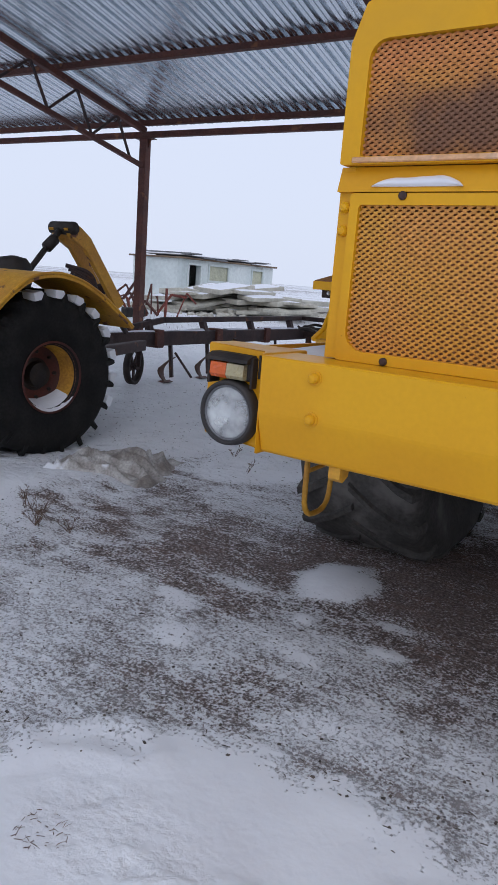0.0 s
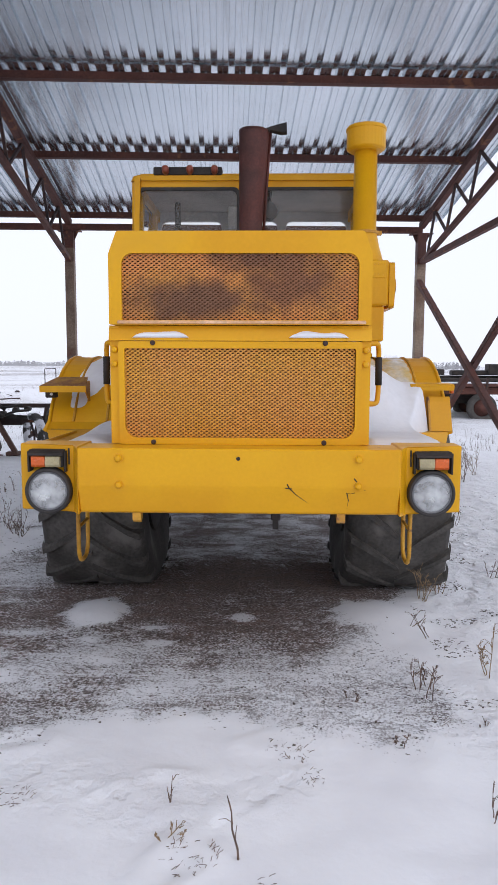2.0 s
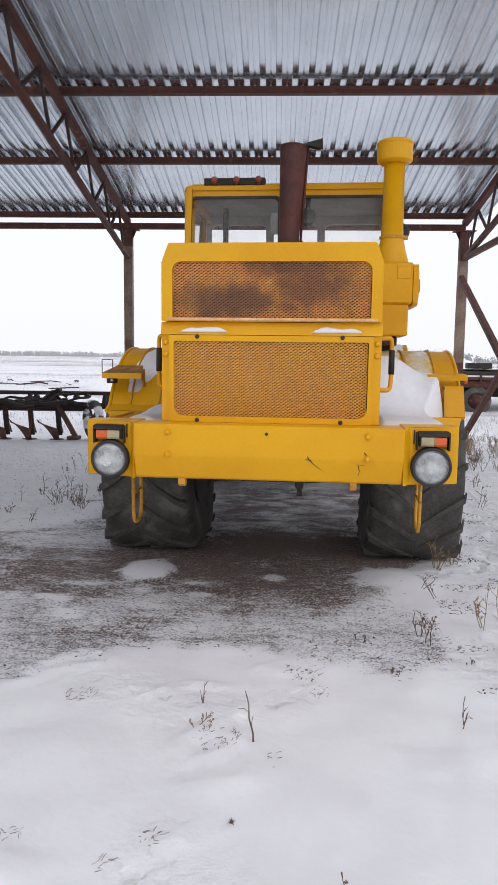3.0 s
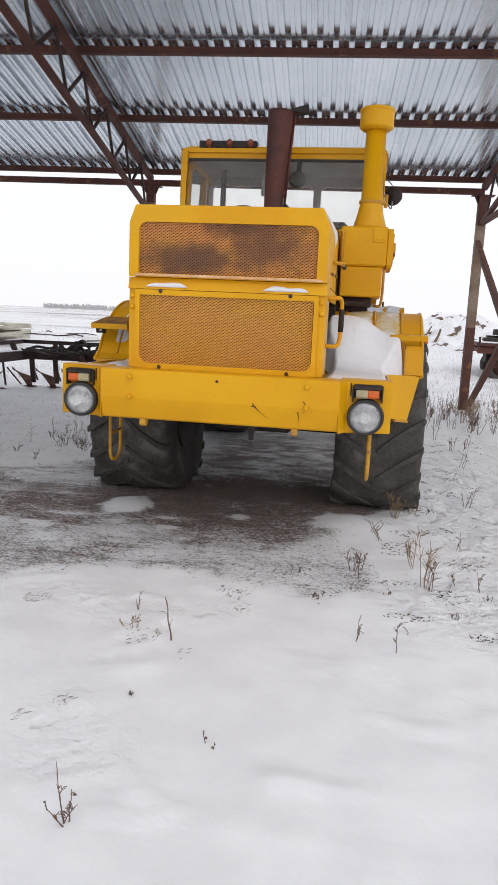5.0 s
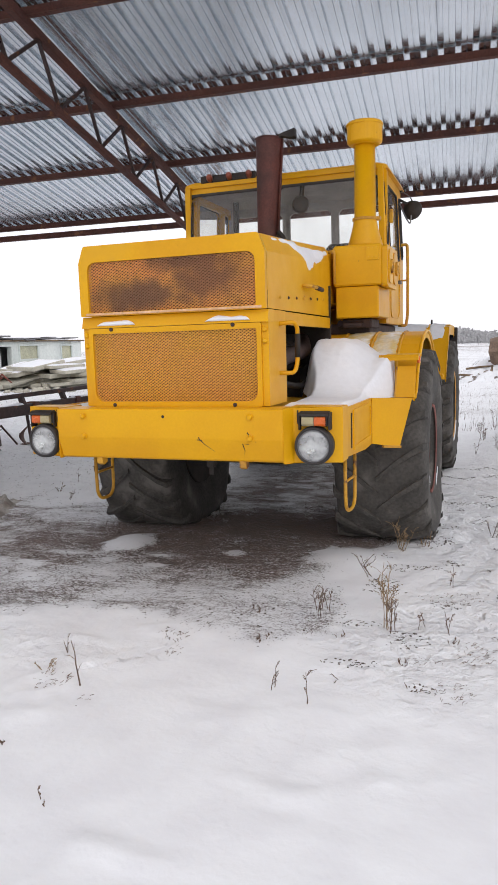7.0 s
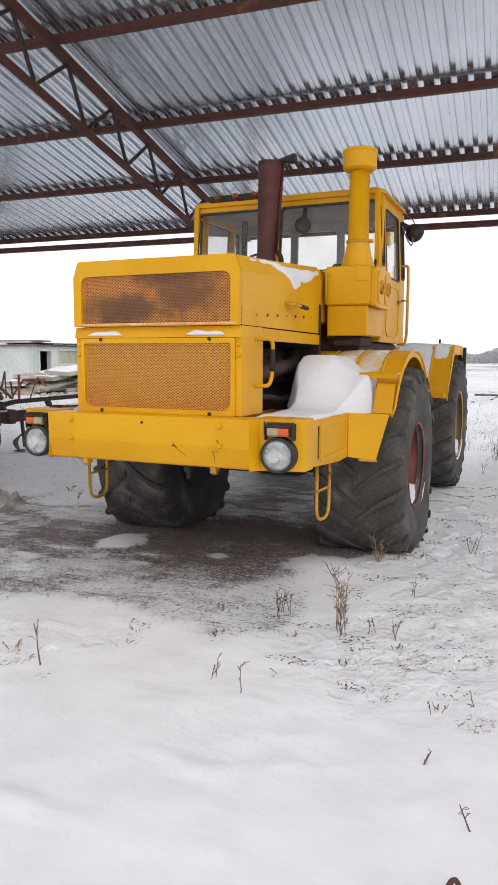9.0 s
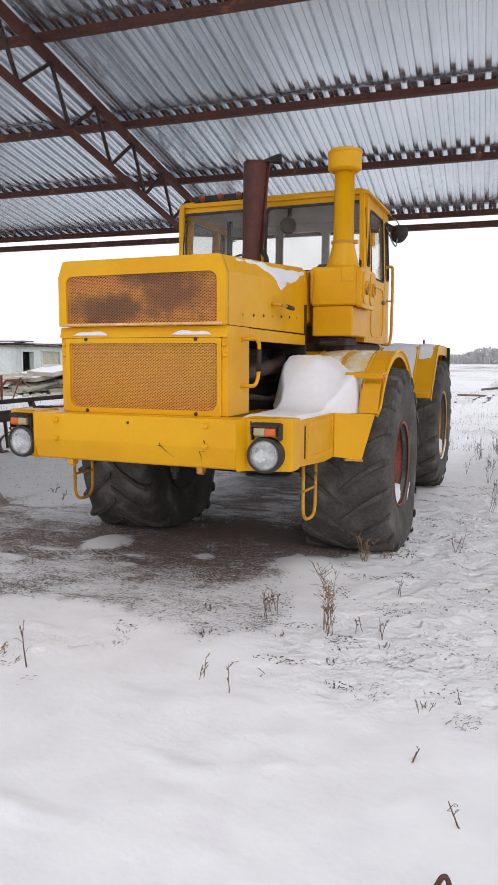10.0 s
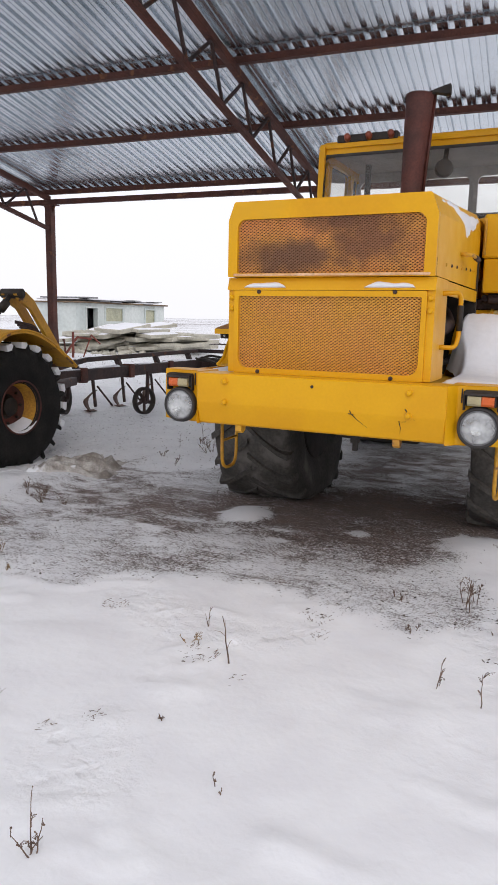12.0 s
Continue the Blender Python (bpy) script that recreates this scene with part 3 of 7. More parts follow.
def build_ground():
    xs, ys = lines(-1500, 1500, -4.2, 3.6, 0.044, 1.07), lines(-1500, 2500, -1.6, 6.2, 0.040, 1.07)
    verts = [(x, y, ground_height(x, y)) for y in ys for x in xs]
    w = len(xs)
    faces = [(j * w + i, j * w + i + 1, (j + 1) * w + i + 1, (j + 1) * w + i) for j in range(len(ys) - 1) for i in range(w - 1)]
    me = bpy.data.meshes.new("ground")
    me.from_pydata(verts, [], faces)
    me.attributes.new("snow", "FLOAT", "POINT").data.foreach_set("value", [snow_cover(x, y) if -14 < x < 14 and -9 < y < 13 else far_cover(x, y) for x, y, z in verts])
    me.attributes.new("rough", "FLOAT", "POINT").data.foreach_set("value", [trodden(x, y) for x, y, z in verts])
    me.polygons.foreach_set("use_smooth", [True] * len(faces))
    me.materials.append(GROUND)
    tagged(new("ground", me), "snow-dusted frozen gravel yard running out to a flat white steppe", "ground", kind="structure")


build_ground()

import functools

# ---------------------------------------------------------------- shelter
# u runs along the rear eave, v from the front to the rear; the shelter stands turned by four degrees
YARD = pose(0, 0, 0, 0, 0, 4.0)
EAVE, FRONT, SLOPE, TOP0 = 10.55, 1.2, 0.181, 6.042


def purlin_z(v):
    return TOP0 - SLOPE * v


def to_world(u, v):
    p = YARD @ Vector((u, v, 0))
    return p.x, p.y


def build_roof():
    """Trapezoid sheets whose ribs run down the slope."""
    bm = bmesh.new()
    pitch, x0, count = 0.19, -19.9, 124
    prof = []
    for i in range(count):
        x = x0 + i * pitch
        prof += [(x, 0.0), (x + 0.050, 0.0), (x + 0.054, 0.013), (x + 0.066, 0.013), (x + 0.069, 0.0), (x + 0.118, 0.0), (x + 0.128, 0.052), (x + 0.180, 0.052)]
    prof.append((x0 + count * pitch, 0.0))
    per = 6 * 8
    sheets = [prof[k:k + per + 7] for k in range(0, len(prof) - 1, per)]
    for a, b, lift in ((FRONT - 0.4, 6.80, 0.012), (6.48, EAVE + 0.22, 0.0)):
        for i, sheet in enumerate(sheets):
            lap = lift + 0.0035 * (i % 2)
            rows = []
            for k in range(9):
                v = a + (b - a) * k / 8
                rows.append([bm.verts.new((x, v, purlin_z(v) + 0.052 + z + lap + 0.0018 * noise.noise((x * 0.8, v * 0.7, lift * 90 + i)))) for x, z in sheet])
            for r0, r1 in zip(rows, rows[1:]):
                for j in range(len(sheet) - 1):
                    bm.faces.new((r0[j], r0[j + 1], r1[j + 1], r1[j]))
    ob = part("ceiling", bm, GALV)
    ob.matrix_world = YARD
    sol = ob.modifiers.new("thickness", "SOLIDIFY")
    sol.thickness, sol.offset = 0.002, 1
    tagged(ob, "ribbed galvanised steel roof sheets of an open machinery shelter", "roof", kind="structure")


build_roof()

TRUSS_U = (-14.7, -8.62, -2.66, 3.29)


def purlin(v):
    bm = bmesh.new()
    z = purlin_z(v)
    box(bm, -19.8, 3.42, v - 0.035, v + 0.035, z - 0.048, z + 0.048, 0.006)
    box(bm, -19.8, 3.42, v - 0.062, v - 0.035, z - 0.048, z - 0.040)
    ob = part("purlin", bm, RUST)
    ob.matrix_world = YARD
    tagged(ob, "rust-red steel purlin under the roof sheets", "purlin", "roof purlins", "structure")


for v in (10.49, 8.44, 6.63, 4.70, 2.85, 1.2):
    purlin(v)

bm = bmesh.new()
box(bm, -19.8, 3.30, EAVE, EAVE + 0.10, 3.918, 4.018, 0.008)
ob = part("eave_beam", bm, RUST)
ob.matrix_world = YARD
tagged(ob, "rust-brown steel beam lying on the rear posts", "beam", kind="structure")


def chord_z(v):
    return purlin_z(v) - 0.085


def build_truss(u):
    """A rafter truss: two chords and a zigzag of thin struts."""
    e = thing("roof_truss", YARD @ pose(u, 0, 0), "rust-red welded steel rafter truss under the roof", "truss", "roof trusses", "structure")
    front, back = FRONT, EAVE + 0.05
    bm = bmesh.new()
    bar(bm, (0, front, chord_z(front)), (0, back, chord_z(back)), 0.10, 0.10, bevel=0.008)
    part("top_chord", bm, RUST, e)
    low = 0.62

    def under(v):
        return chord_z(v) - low

    bm = bmesh.new()
    bar(bm, (0, front, under(front)), (0, EAVE, under(EAVE)), 0.075, 0.075, bevel=0.006)
    part("bottom_chord", bm, RUST, e)
    v, up = EAVE - 0.35, False
    pts = []
    while v > front + 0.4:
        pts.append((0, v, chord_z(v) - 0.04) if up else (0, v, under(v) + 0.03))
        v -= 0.62 if up else 0.36
        up = not up
    for a, b in zip(pts, pts[1:]):
        bm = bmesh.new()
        bar(bm, a, b, 0.035, 0.035)
        part("strut", bm, RUST_DARK, e)
    return e


first = build_truss(TRUSS_U[2])
for u in (TRUSS_U[0], TRUSS_U[1], TRUSS_U[3]):
    copy_thing(first, YARD @ pose(u, 0, 0))


def build_post(u, v, top, size=0.15, painted=True, head=0.95):
    """A square post; where painted, old tan paint is left between the rusty foot and head."""
    z = rise(*to_world(u, v)) - 0.25
    e = thing("post", YARD @ pose(u, v, z), "tall square steel post of the shelter, rust showing through", "post", "shelter posts", "structure")
    h = top - z
    cuts = ((0, 1.75, RUST), (1.75, h - head, POST_PAINT), (h - head, h, RUST)) if painted else ((0, h, RUST),)
    for lo, hi, m in cuts:
        bm = bmesh.new()
        box(bm, -size / 2, size / 2, -size / 2, size / 2, lo, hi, 0.004)
        part("shaft", bm, m, e)
    bm = bmesh.new()
    box(bm, -0.19, 0.19, -0.09, 0.09, h, h + 0.016)
    for s in (-1, 1):
        prism(bm, [(s * size / 2, h - 0.16), (s * 0.15, h), (s * size / 2, h)], lambda u, v, w: (u, w, v), -0.006, 0.006)
    part("cap_plate", bm, RUST, e)
    return e


for u in TRUSS_U:
    build_post(u, EAVE + 0.07, 3.90, painted=u > -5, head=0.28 if u < 0 else 0.50)
    build_post(u, FRONT + 0.1, chord_z(FRONT) - 0.68)

for p, q, w in (((10.50, 3.10), (6.38, 0.80), 0.09), ((10.45, 0.22), (5.2, 3.42), 0.09), ((10.5, 3.44), (1.4, 3.46), 0.085)):
    bm = bmesh.new()
    s = 0.06 if p[1] < 1 else (-0.06 if q[1] < 1 else 0.0)
    bar(bm, (3.30 + s, p[0], p[1]), (3.30 + s, q[0], q[1]), w, w, bevel=0.008)
    ob = part("brace", bm, RUST)
    ob.matrix_world = YARD
    tagged(ob, "rusty diagonal steel brace on the end frame of the shelter", "brace", "wind braces", "structure")

# ---------------------------------------------------------------- tractor


def tyre_mesh(bm, b, bead=0.37, half=0.36):
    """Carcass about the x axis."""
    prof = [(bead, -half * 0.80), (bead + 0.05, -half * 0.93), (0.55, -half * 1.02), (0.68, -half * 1.02), (b - 0.055, -half * 0.97), (b - 0.012, -half * 0.86),
            (b + 0.004, -half * 0.45), (b + 0.010, 0), (b + 0.004, half * 0.45), (b - 0.012, half * 0.86), (b - 0.055, half * 0.97), (0.68, half * 1.02),
            (0.55, half * 1.02), (bead + 0.05, half * 0.93), (bead, half * 0.80)]
    lathe(bm, prof, 72, pose(0, 0, 0, 0, 90, 0), cap=False)


@functools.lru_cache(None)
def lug_data(side, r, lug_h, rubber, half=0.36):
    """One slanted tread bar, from the middle of the tread over the shoulder."""
    bm, b, cross = bmesh.new(), r - lug_h, []
    for u, a, rr, wd in ((-0.02, 0.0, 0.002, 0.050), (0.38, 0.15, 0.0, 0.050), (0.75, 0.26, -0.004, 0.056), (0.97, 0.31, -0.020, 0.062), (1.03, 0.325, -0.085, 0.050)):
        ring = []
        for s, top in ((-1, 0), (-0.75, 1), (0.75, 1), (1, 0)):
            ang = a + s * wd * 0.55 / r
            rad = (r + rr) if top else (b - 0.02 + rr)
            ring.append(bm.verts.new((side * half * u, rad * math.sin(ang), rad * math.cos(ang))))
        cross.append(ring)
    for p, q in zip(cross, cross[1:]):
        for j in range(3):
            bm.faces.new((p[j], p[j + 1], q[j + 1], q[j]))
    bm.faces.new(cross[0])
    bm.faces.new(cross[-1])
    bmesh.ops.recalc_face_normals(bm, faces=bm.faces[:])
    me = bpy.data.meshes.new("lug")
    bm.to_mesh(me)
    bm.free()
    me.materials.append(rubber)
    return me


def sag(co, axle):
    """Where a point of a slack tyre goes under the load: flat below, bulging beside it."""
    x, y, z = co
    t = smoothstep(-0.30, -axle, z)
    floor, soft = -axle - 0.03, 0.10
    if z < floor + soft:
        z = floor + soft * math.exp((z - floor - soft) / soft)
    return Vector((x * (1 + 0.09 * t), y * (1 + 0.03 * t), z))


def build_wheel(parent, x, y, side, rim_mat, rim_label, lug_h=0.024, r=0.83, size=1.0, rubber=None, dished=False, axle=None, rim_k=1.0):
    """side: 1 when the outer face looks towards +x; axle: its height over the ground when the tyre is slack."""
    rubber = rubber or RUBBER
    w = new("wheel")
    w.parent = parent
    w.matrix_local = pose(x, y, axle or (r - 0.02) * size, 0, 0, 0 if side > 0 else 180) @ Matrix.Scale(size, 4)
    bm = bmesh.new()
    k = 0.83 if dished else rim_k
    tyre_mesh(bm, r - lug_h, 0.37 * k)
    if axle:
        for v in bm.verts:
            v.co = sag(v.co, axle)
    part("tyre", bm, rubber, w, "worn black chevron-tread tractor tyre", smooth=True)
    for half_side in (-1, 1):
        for i in range(20):
            lug = lug_data(half_side, r, lug_h, WORN_RUBBER if rubber is RUBBER else rubber)
            turn = Matrix.Rotation(-2 * math.pi * (i + (0.5 if half_side > 0 else 0)) / 20, 4, "X")
            if axle:
                lug = lug.copy()
                lug.transform(turn)
                for v in lug.vertices:
                    v.co = sag(v.co, axle)
            g = new("lug", lug)
            g.parent = w
            if not axle:
                g.matrix_local = turn
    turn = pose(0, 0, 0, 0, 90, 0)
    bm = bmesh.new()
    flange = [(0.40, 0.335), (0.425, 0.345), (0.425, 0.325), (0.385, 0.30)]
    lathe(bm, [*(flange[3:] if dished else flange), *(((0.35, 0.12), (0.31, 0.06), (0.20, 0.04), (0.19, 0.01), (0.33, 0.0)) if dished else ((0.375, 0.12), (0.34, 0.07), (0.20, 0.05), (0.19, 0.02), (0.34, 0.03))), (0.36, -0.3), (0.40, -0.33)], 48, turn @ Matrix.Diagonal((k, k, 1, 1)), cap=False)
    rim = part("rim", bm, rim_mat, w, rim_label, smooth=True)
    if dished:
        bm = bmesh.new()
        lathe(bm, flange, 48, turn @ Matrix.Diagonal((k, k, 1, 1)), cap=False)
        part("flange", bm, EXHAUST, rim, "dark rusty rim edge", smooth=True)
    bm = bmesh.new()
    lathe(bm, [(0.20, 0.02), (0.20, 0.08), (0.13, 0.10), (0.12, 0.17), (0.06, 0.19)], 28, turn)
    hub = part("hub", bm, DARK if dished else RED_RIM, w, smooth=False)
    if dished:
        hub.matrix_local = pose(-0.02, 0, 0)
        bm = bmesh.new()
        lathe(bm, [(0.335, 0.11), (0.26, 0.075), (0.12, 0.065)], 32, turn @ Matrix.Diagonal((k, k, 1, 1)), cap=False)
        part("wheel_disc", bm, EXHAUST, w, "dark red rusty wheel disc", smooth=True)
    else:
        bm = bmesh.new()
        lathe(bm, [(0.06, -0.36), (0.415 * k, -0.352), (0.425 * k, -0.335), (0.36 * k, -0.30), (0.36 * k, -0.05), (0.10, -0.02)], 32, turn)
        part("brake_drum", bm, DARK, w, smooth=False)
    for i in range(8):
        a = 2 * math.pi * i / 8
        bm = bmesh.new()
        lathe(bm, [(0.018, 0.05), (0.018, 0.085), (0.010, 0.09)], 6, pose(0.02 if dished else 0, 0.27 * k * math.cos(a), 0.27 * k * math.sin(a)) @ turn)
        part("wheel_nut", bm, DARK, w)
    return w


tractor = thing("tractor", pose(-0.12, 1.72, 0.02, 0, 0, 0.6), "large yellow articulated four-wheel tractor with mesh grilles, snow on its fenders", "tractor")


def hood_outline():
    """Front view of the upper hood: upright sides, leaning shoulders, flat top."""
    right = [(0.641, 2.19), (0.606, 2.284), (0.603, 2.292), (0.598, 2.297), (0.591, 2.300), (0.581, 2.300)]
    low = rounded(-0.641, 0.641, 1.852, 2.30, (0.006,) * 4)[:12]
    return low + right + [(-u, v) for u, v in reversed(right)]


def grille_mesh(bm, x0, x1, z0, z1, radii, y, pitch=0.0262, row=0.0185, wire=0.0053):
    """Expanded metal: strands that swing up and down and touch their neighbours."""
    rows = int((z1 - z0) / row * 2)
    cols = int((x1 - x0) / pitch * 2)
    rbl, rbr, rtr, rtl = radii

    def inside(x, z):
        for cx, cz, sx, sz, r in ((x0, z0, 1, 1, rbl), (x1, z0, -1, 1, rbr), (x1, z1, -1, -1, rtr), (x0, z1, 1, -1, rtl)):
            dx, dz = (x - cx) * sx, (z - cz) * sz
            if dx < r and dz < r and math.hypot(r - dx, r - dz) > r + 0.004:
                return False
        return True

    for j in range(rows + 1):
        zc = z0 + j * row / 2
        for i in range(cols):
            up_a, up_b = ((i + j) % 2) * 2 - 1, ((i + 1 + j) % 2) * 2 - 1
            for k in range(3):
                fa, fb = k / 3, (k + 1) / 3
                xa, xb = x0 + (i + fa) * pitch / 2, x0 + (i + fb) * pitch / 2
                if not inside((xa + xb) / 2, zc):
                    continue
                ca, cb = up_a + (up_b - up_a) * smoothstep(0.1, 0.9, fa), up_a + (up_b - up_a) * smoothstep(0.1, 0.9, fb)
                za, zb = zc + ca * row * 0.19, zc + cb * row * 0.19
                ta, tb = y + ca * 0.003, y + cb * 0.003
                vs = [bm.verts.new(p) for p in ((xa, ta, za - wire * 0.8), (xb, tb, zb - wire * 0.8), (xb, tb - 0.002, zb + wire * 0.8), (xa, ta - 0.002, za + wire * 0.8))]
                bm.faces.new(vs)


def build_nose():
    # lower shroud: side plates, sloped ledge and a grille door
    front, back = 0.18, 0.54
    for s in (-1, 1):
        bm = bmesh.new()
        prism(bm, [(s * 0.645, front), (s * 0.645, back), (s * 0.627, back), (s * 0.60, front + 0.02), (s * 0.60, front)], lambda u, v, w: (u, v, w), 1.262, 1.849)
        part("shroud_side", bm, YELLOW, tractor)
    bm = bmesh.new()
    prism(bm, [(front - 0.018, 1.775), (front + 0.004, 1.849), (front + 0.10, 1.849), (front + 0.10, 1.775)], lambda u, v, w: (w, u, v), -0.648, 0.648)
    part("shroud_ledge", bm, YELLOW, tractor)
    bm = bmesh.new()
    outer = rounded(-0.602, 0.602, 1.2595, 1.772, (0.012,) * 4)
    inner = rounded(-0.572, 0.572, 1.293, 1.738, (0.062, 0.062, 0.012, 0.012))
    sheet_with_hole(bm, outer, inner, lambda u, v, w: (u, w, v), front - 0.014, front + 0.02)
    door = part("grille_door", bm, YELLOW, tractor)
    bm = bmesh.new()
    grille_mesh(bm, -0.572, 0.572, 1.293, 1.738, (0.062, 0.062, 0.012, 0.012), front + 0.004)
    part("grille_mesh", bm, MESH_PAINT, door, "orange-brown painted expanded metal mesh")
    bm = bmesh.new()
    box(bm, -0.60, 0.60, front + 0.045, front + 0.06, 1.27, 1.77)
    part("radiator", bm, DUSTY_CORE, tractor)
    for x in (-0.43, 0.42):
        for z in (1.764, 1.272):
            bm = bmesh.new()
            lathe(bm, [(0.013, 0), (0.013, 0.006), (0.008, 0.010)], 10, pose(x, front - 0.014, z, 90, 0, 0))
            part("knob", bm, RUST_DARK, tractor)
    for s in (-1, 1):
        for z in (1.73, 1.66):
            bm = bmesh.new()
            lathe(bm, [(0.017, 0), (0.017, 0.008), (0.011, 0.018), (0.004, 0.02)], 10, pose(s * 0.622, front, z, 90, 0, 0))
            part("bolt", bm, YELLOW, tractor)
    # upper hood: front panel with grille, sides rising to the rear, rounded shoulders
    bm = bmesh.new()
    out = hood_outline()
    inner = rounded(-0.578, 0.578, 1.874, 2.195, (0.010, 0.010, 0.055, 0.055))
    sheet_with_hole(bm, out, inner, lambda u, v, w: (u, w, v), 0.150, 0.185)
    panel = part("hood_front", bm, YELLOW, tractor)
    bm = bmesh.new()
    grille_mesh(bm, -0.578, 0.578, 1.874, 2.195, (0.010, 0.010, 0.055, 0.055), 0.172)
    part("grille_mesh", bm, MESH_SOOT, panel, "soot-stained painted expanded metal mesh")
    bm = bmesh.new()
    box(bm, -0.60, 0.60, 0.235, 0.25, 1.86, 2.24)
    part("radiator", bm, CORE, tractor)
    bm = bmesh.new()
    box(bm, -0.60, 0.615, 0.142, 0.152, 1.856, 1.872, 0.003)
    part("lip", bm, PINK_EDGE, tractor, "faded pinkish lip below the upper grille")
    bm = bmesh.new()
    ring = hood_outline()
    ring = ring[9:] + ring[:3]
    rows = []
    for y, lift in ((0.192, 0.0), (0.9, 0.045), (1.92, 0.12)):
        rows.append([bm.verts.new((u * (1 - 0.02 * (y - 0.186)), y, v + lift * smoothstep(1.9, 2.3, v))) for u, v in ring])
    for a, b in zip(rows, rows[1:]):
        for j in range(len(ring) - 1):
            bm.faces.new((a[j], a[j + 1], b[j + 1], b[j]))
    bm.faces.new(rows[-1])
    part("hood", bm, YELLOW, tractor)
    for s in (-1, 1):
        bm = bmesh.new()
        bar(bm, (s * 0.628, 0.56, 1.805), (s * 0.62, 1.86, 1.80), 0.02, 0.085, bevel=0.004)
        part("hood_rail", bm, YELLOW, tractor)
        for k in range(7):
            bm = bmesh.new()
            y = 0.42 + 0.2 * k
            lathe(bm, [(0.011, 0), (0.011, 0.004), (0.006, 0.008)], 8, pose(s * (0.650 - 0.013 * (y - 0.186)), y, 1.93 + 0.008 * k, 0, 90 * s, 0))
            part("rivet", bm, RUST_DARK if k % 3 else YELLOW_WORN, tractor)
        bm = bmesh.new()
        tube(bm, smooth_path([(s * 0.63, 1.02, 2.045), (s * 0.70, 1.04, 2.04), (s * 0.703, 1.16, 2.035)]), 0.013, 8)
        hh = part("hood_handle", bm, YELLOW_WORN, tractor, smooth=True)
        bm = bmesh.new()
        tube(bm, [(s * 0.703, 1.15, 2.035), (s * 0.705, 1.30, 2.028)], 0.017, 8)
        part("grip", bm, RUST_DARK, hh, "rusty grip", smooth=True)
        bm = bmesh.new()
        tube(bm, smooth_path([(s * 0.640, 0.40, 1.765), (s * 0.725, 0.47, 1.775), (s * 0.735, 0.50, 1.74), (s * 0.735, 0.49, 1.52), (s * 0.725, 0.46, 1.452), (s * 0.640, 0.39, 1.455)]), 0.014, 8)
        h = part("grab_handle", bm, YELLOW, tractor, smooth=True)
        bm = bmesh.new()
        tube(bm, [(s * 0.7355, 0.499, 1.70), (s * 0.7355, 0.493, 1.55)], 0.0185, 8)
        part("grip", bm, DARK, h, "black rubber grip", smooth=True)
    # engine seen through the open side
    bm = bmesh.new()
    box(bm, -0.36, 0.36, 0.62, 2.1, 0.85, 1.72, 0.03)
    for k in range(4):
        box(bm, -0.44, 0.44, 0.72 + 0.3 * k, 0.94 + 0.3 * k, 1.44, 1.66, 0.03)
    part("engine", bm, DARK, tractor, "dirty dark engine block")
    for s in (-1, 1):
        bm = bmesh.new()
        tube(bm, smooth_path([(s * 0.48, 0.62, 1.5), (s * 0.50, 1.1, 1.56), (s * 0.48, 1.6, 1.58), (s * 0.36, 1.95, 1.7)]), 0.06, 10)
        part("manifold", bm, RUST_DARK, tractor, smooth=True)
        bm = bmesh.new()
        tube(bm, smooth_path([(s * 0.52, 0.6, 1.33), (s * 0.50, 0.9, 1.36), (s * 0.53, 1.3, 1.31), (s * 0.50, 1.8, 1.38)]), 0.022, 8)
        part("hose", bm, BLACK_RUBBER, tractor, smooth=True)
    bm = bmesh.new()
    box(bm, -0.63, 0.63, 1.86, 1.90, 1.0, 2.1)
    part("bulkhead", bm, DARK, tractor)


build_nose()


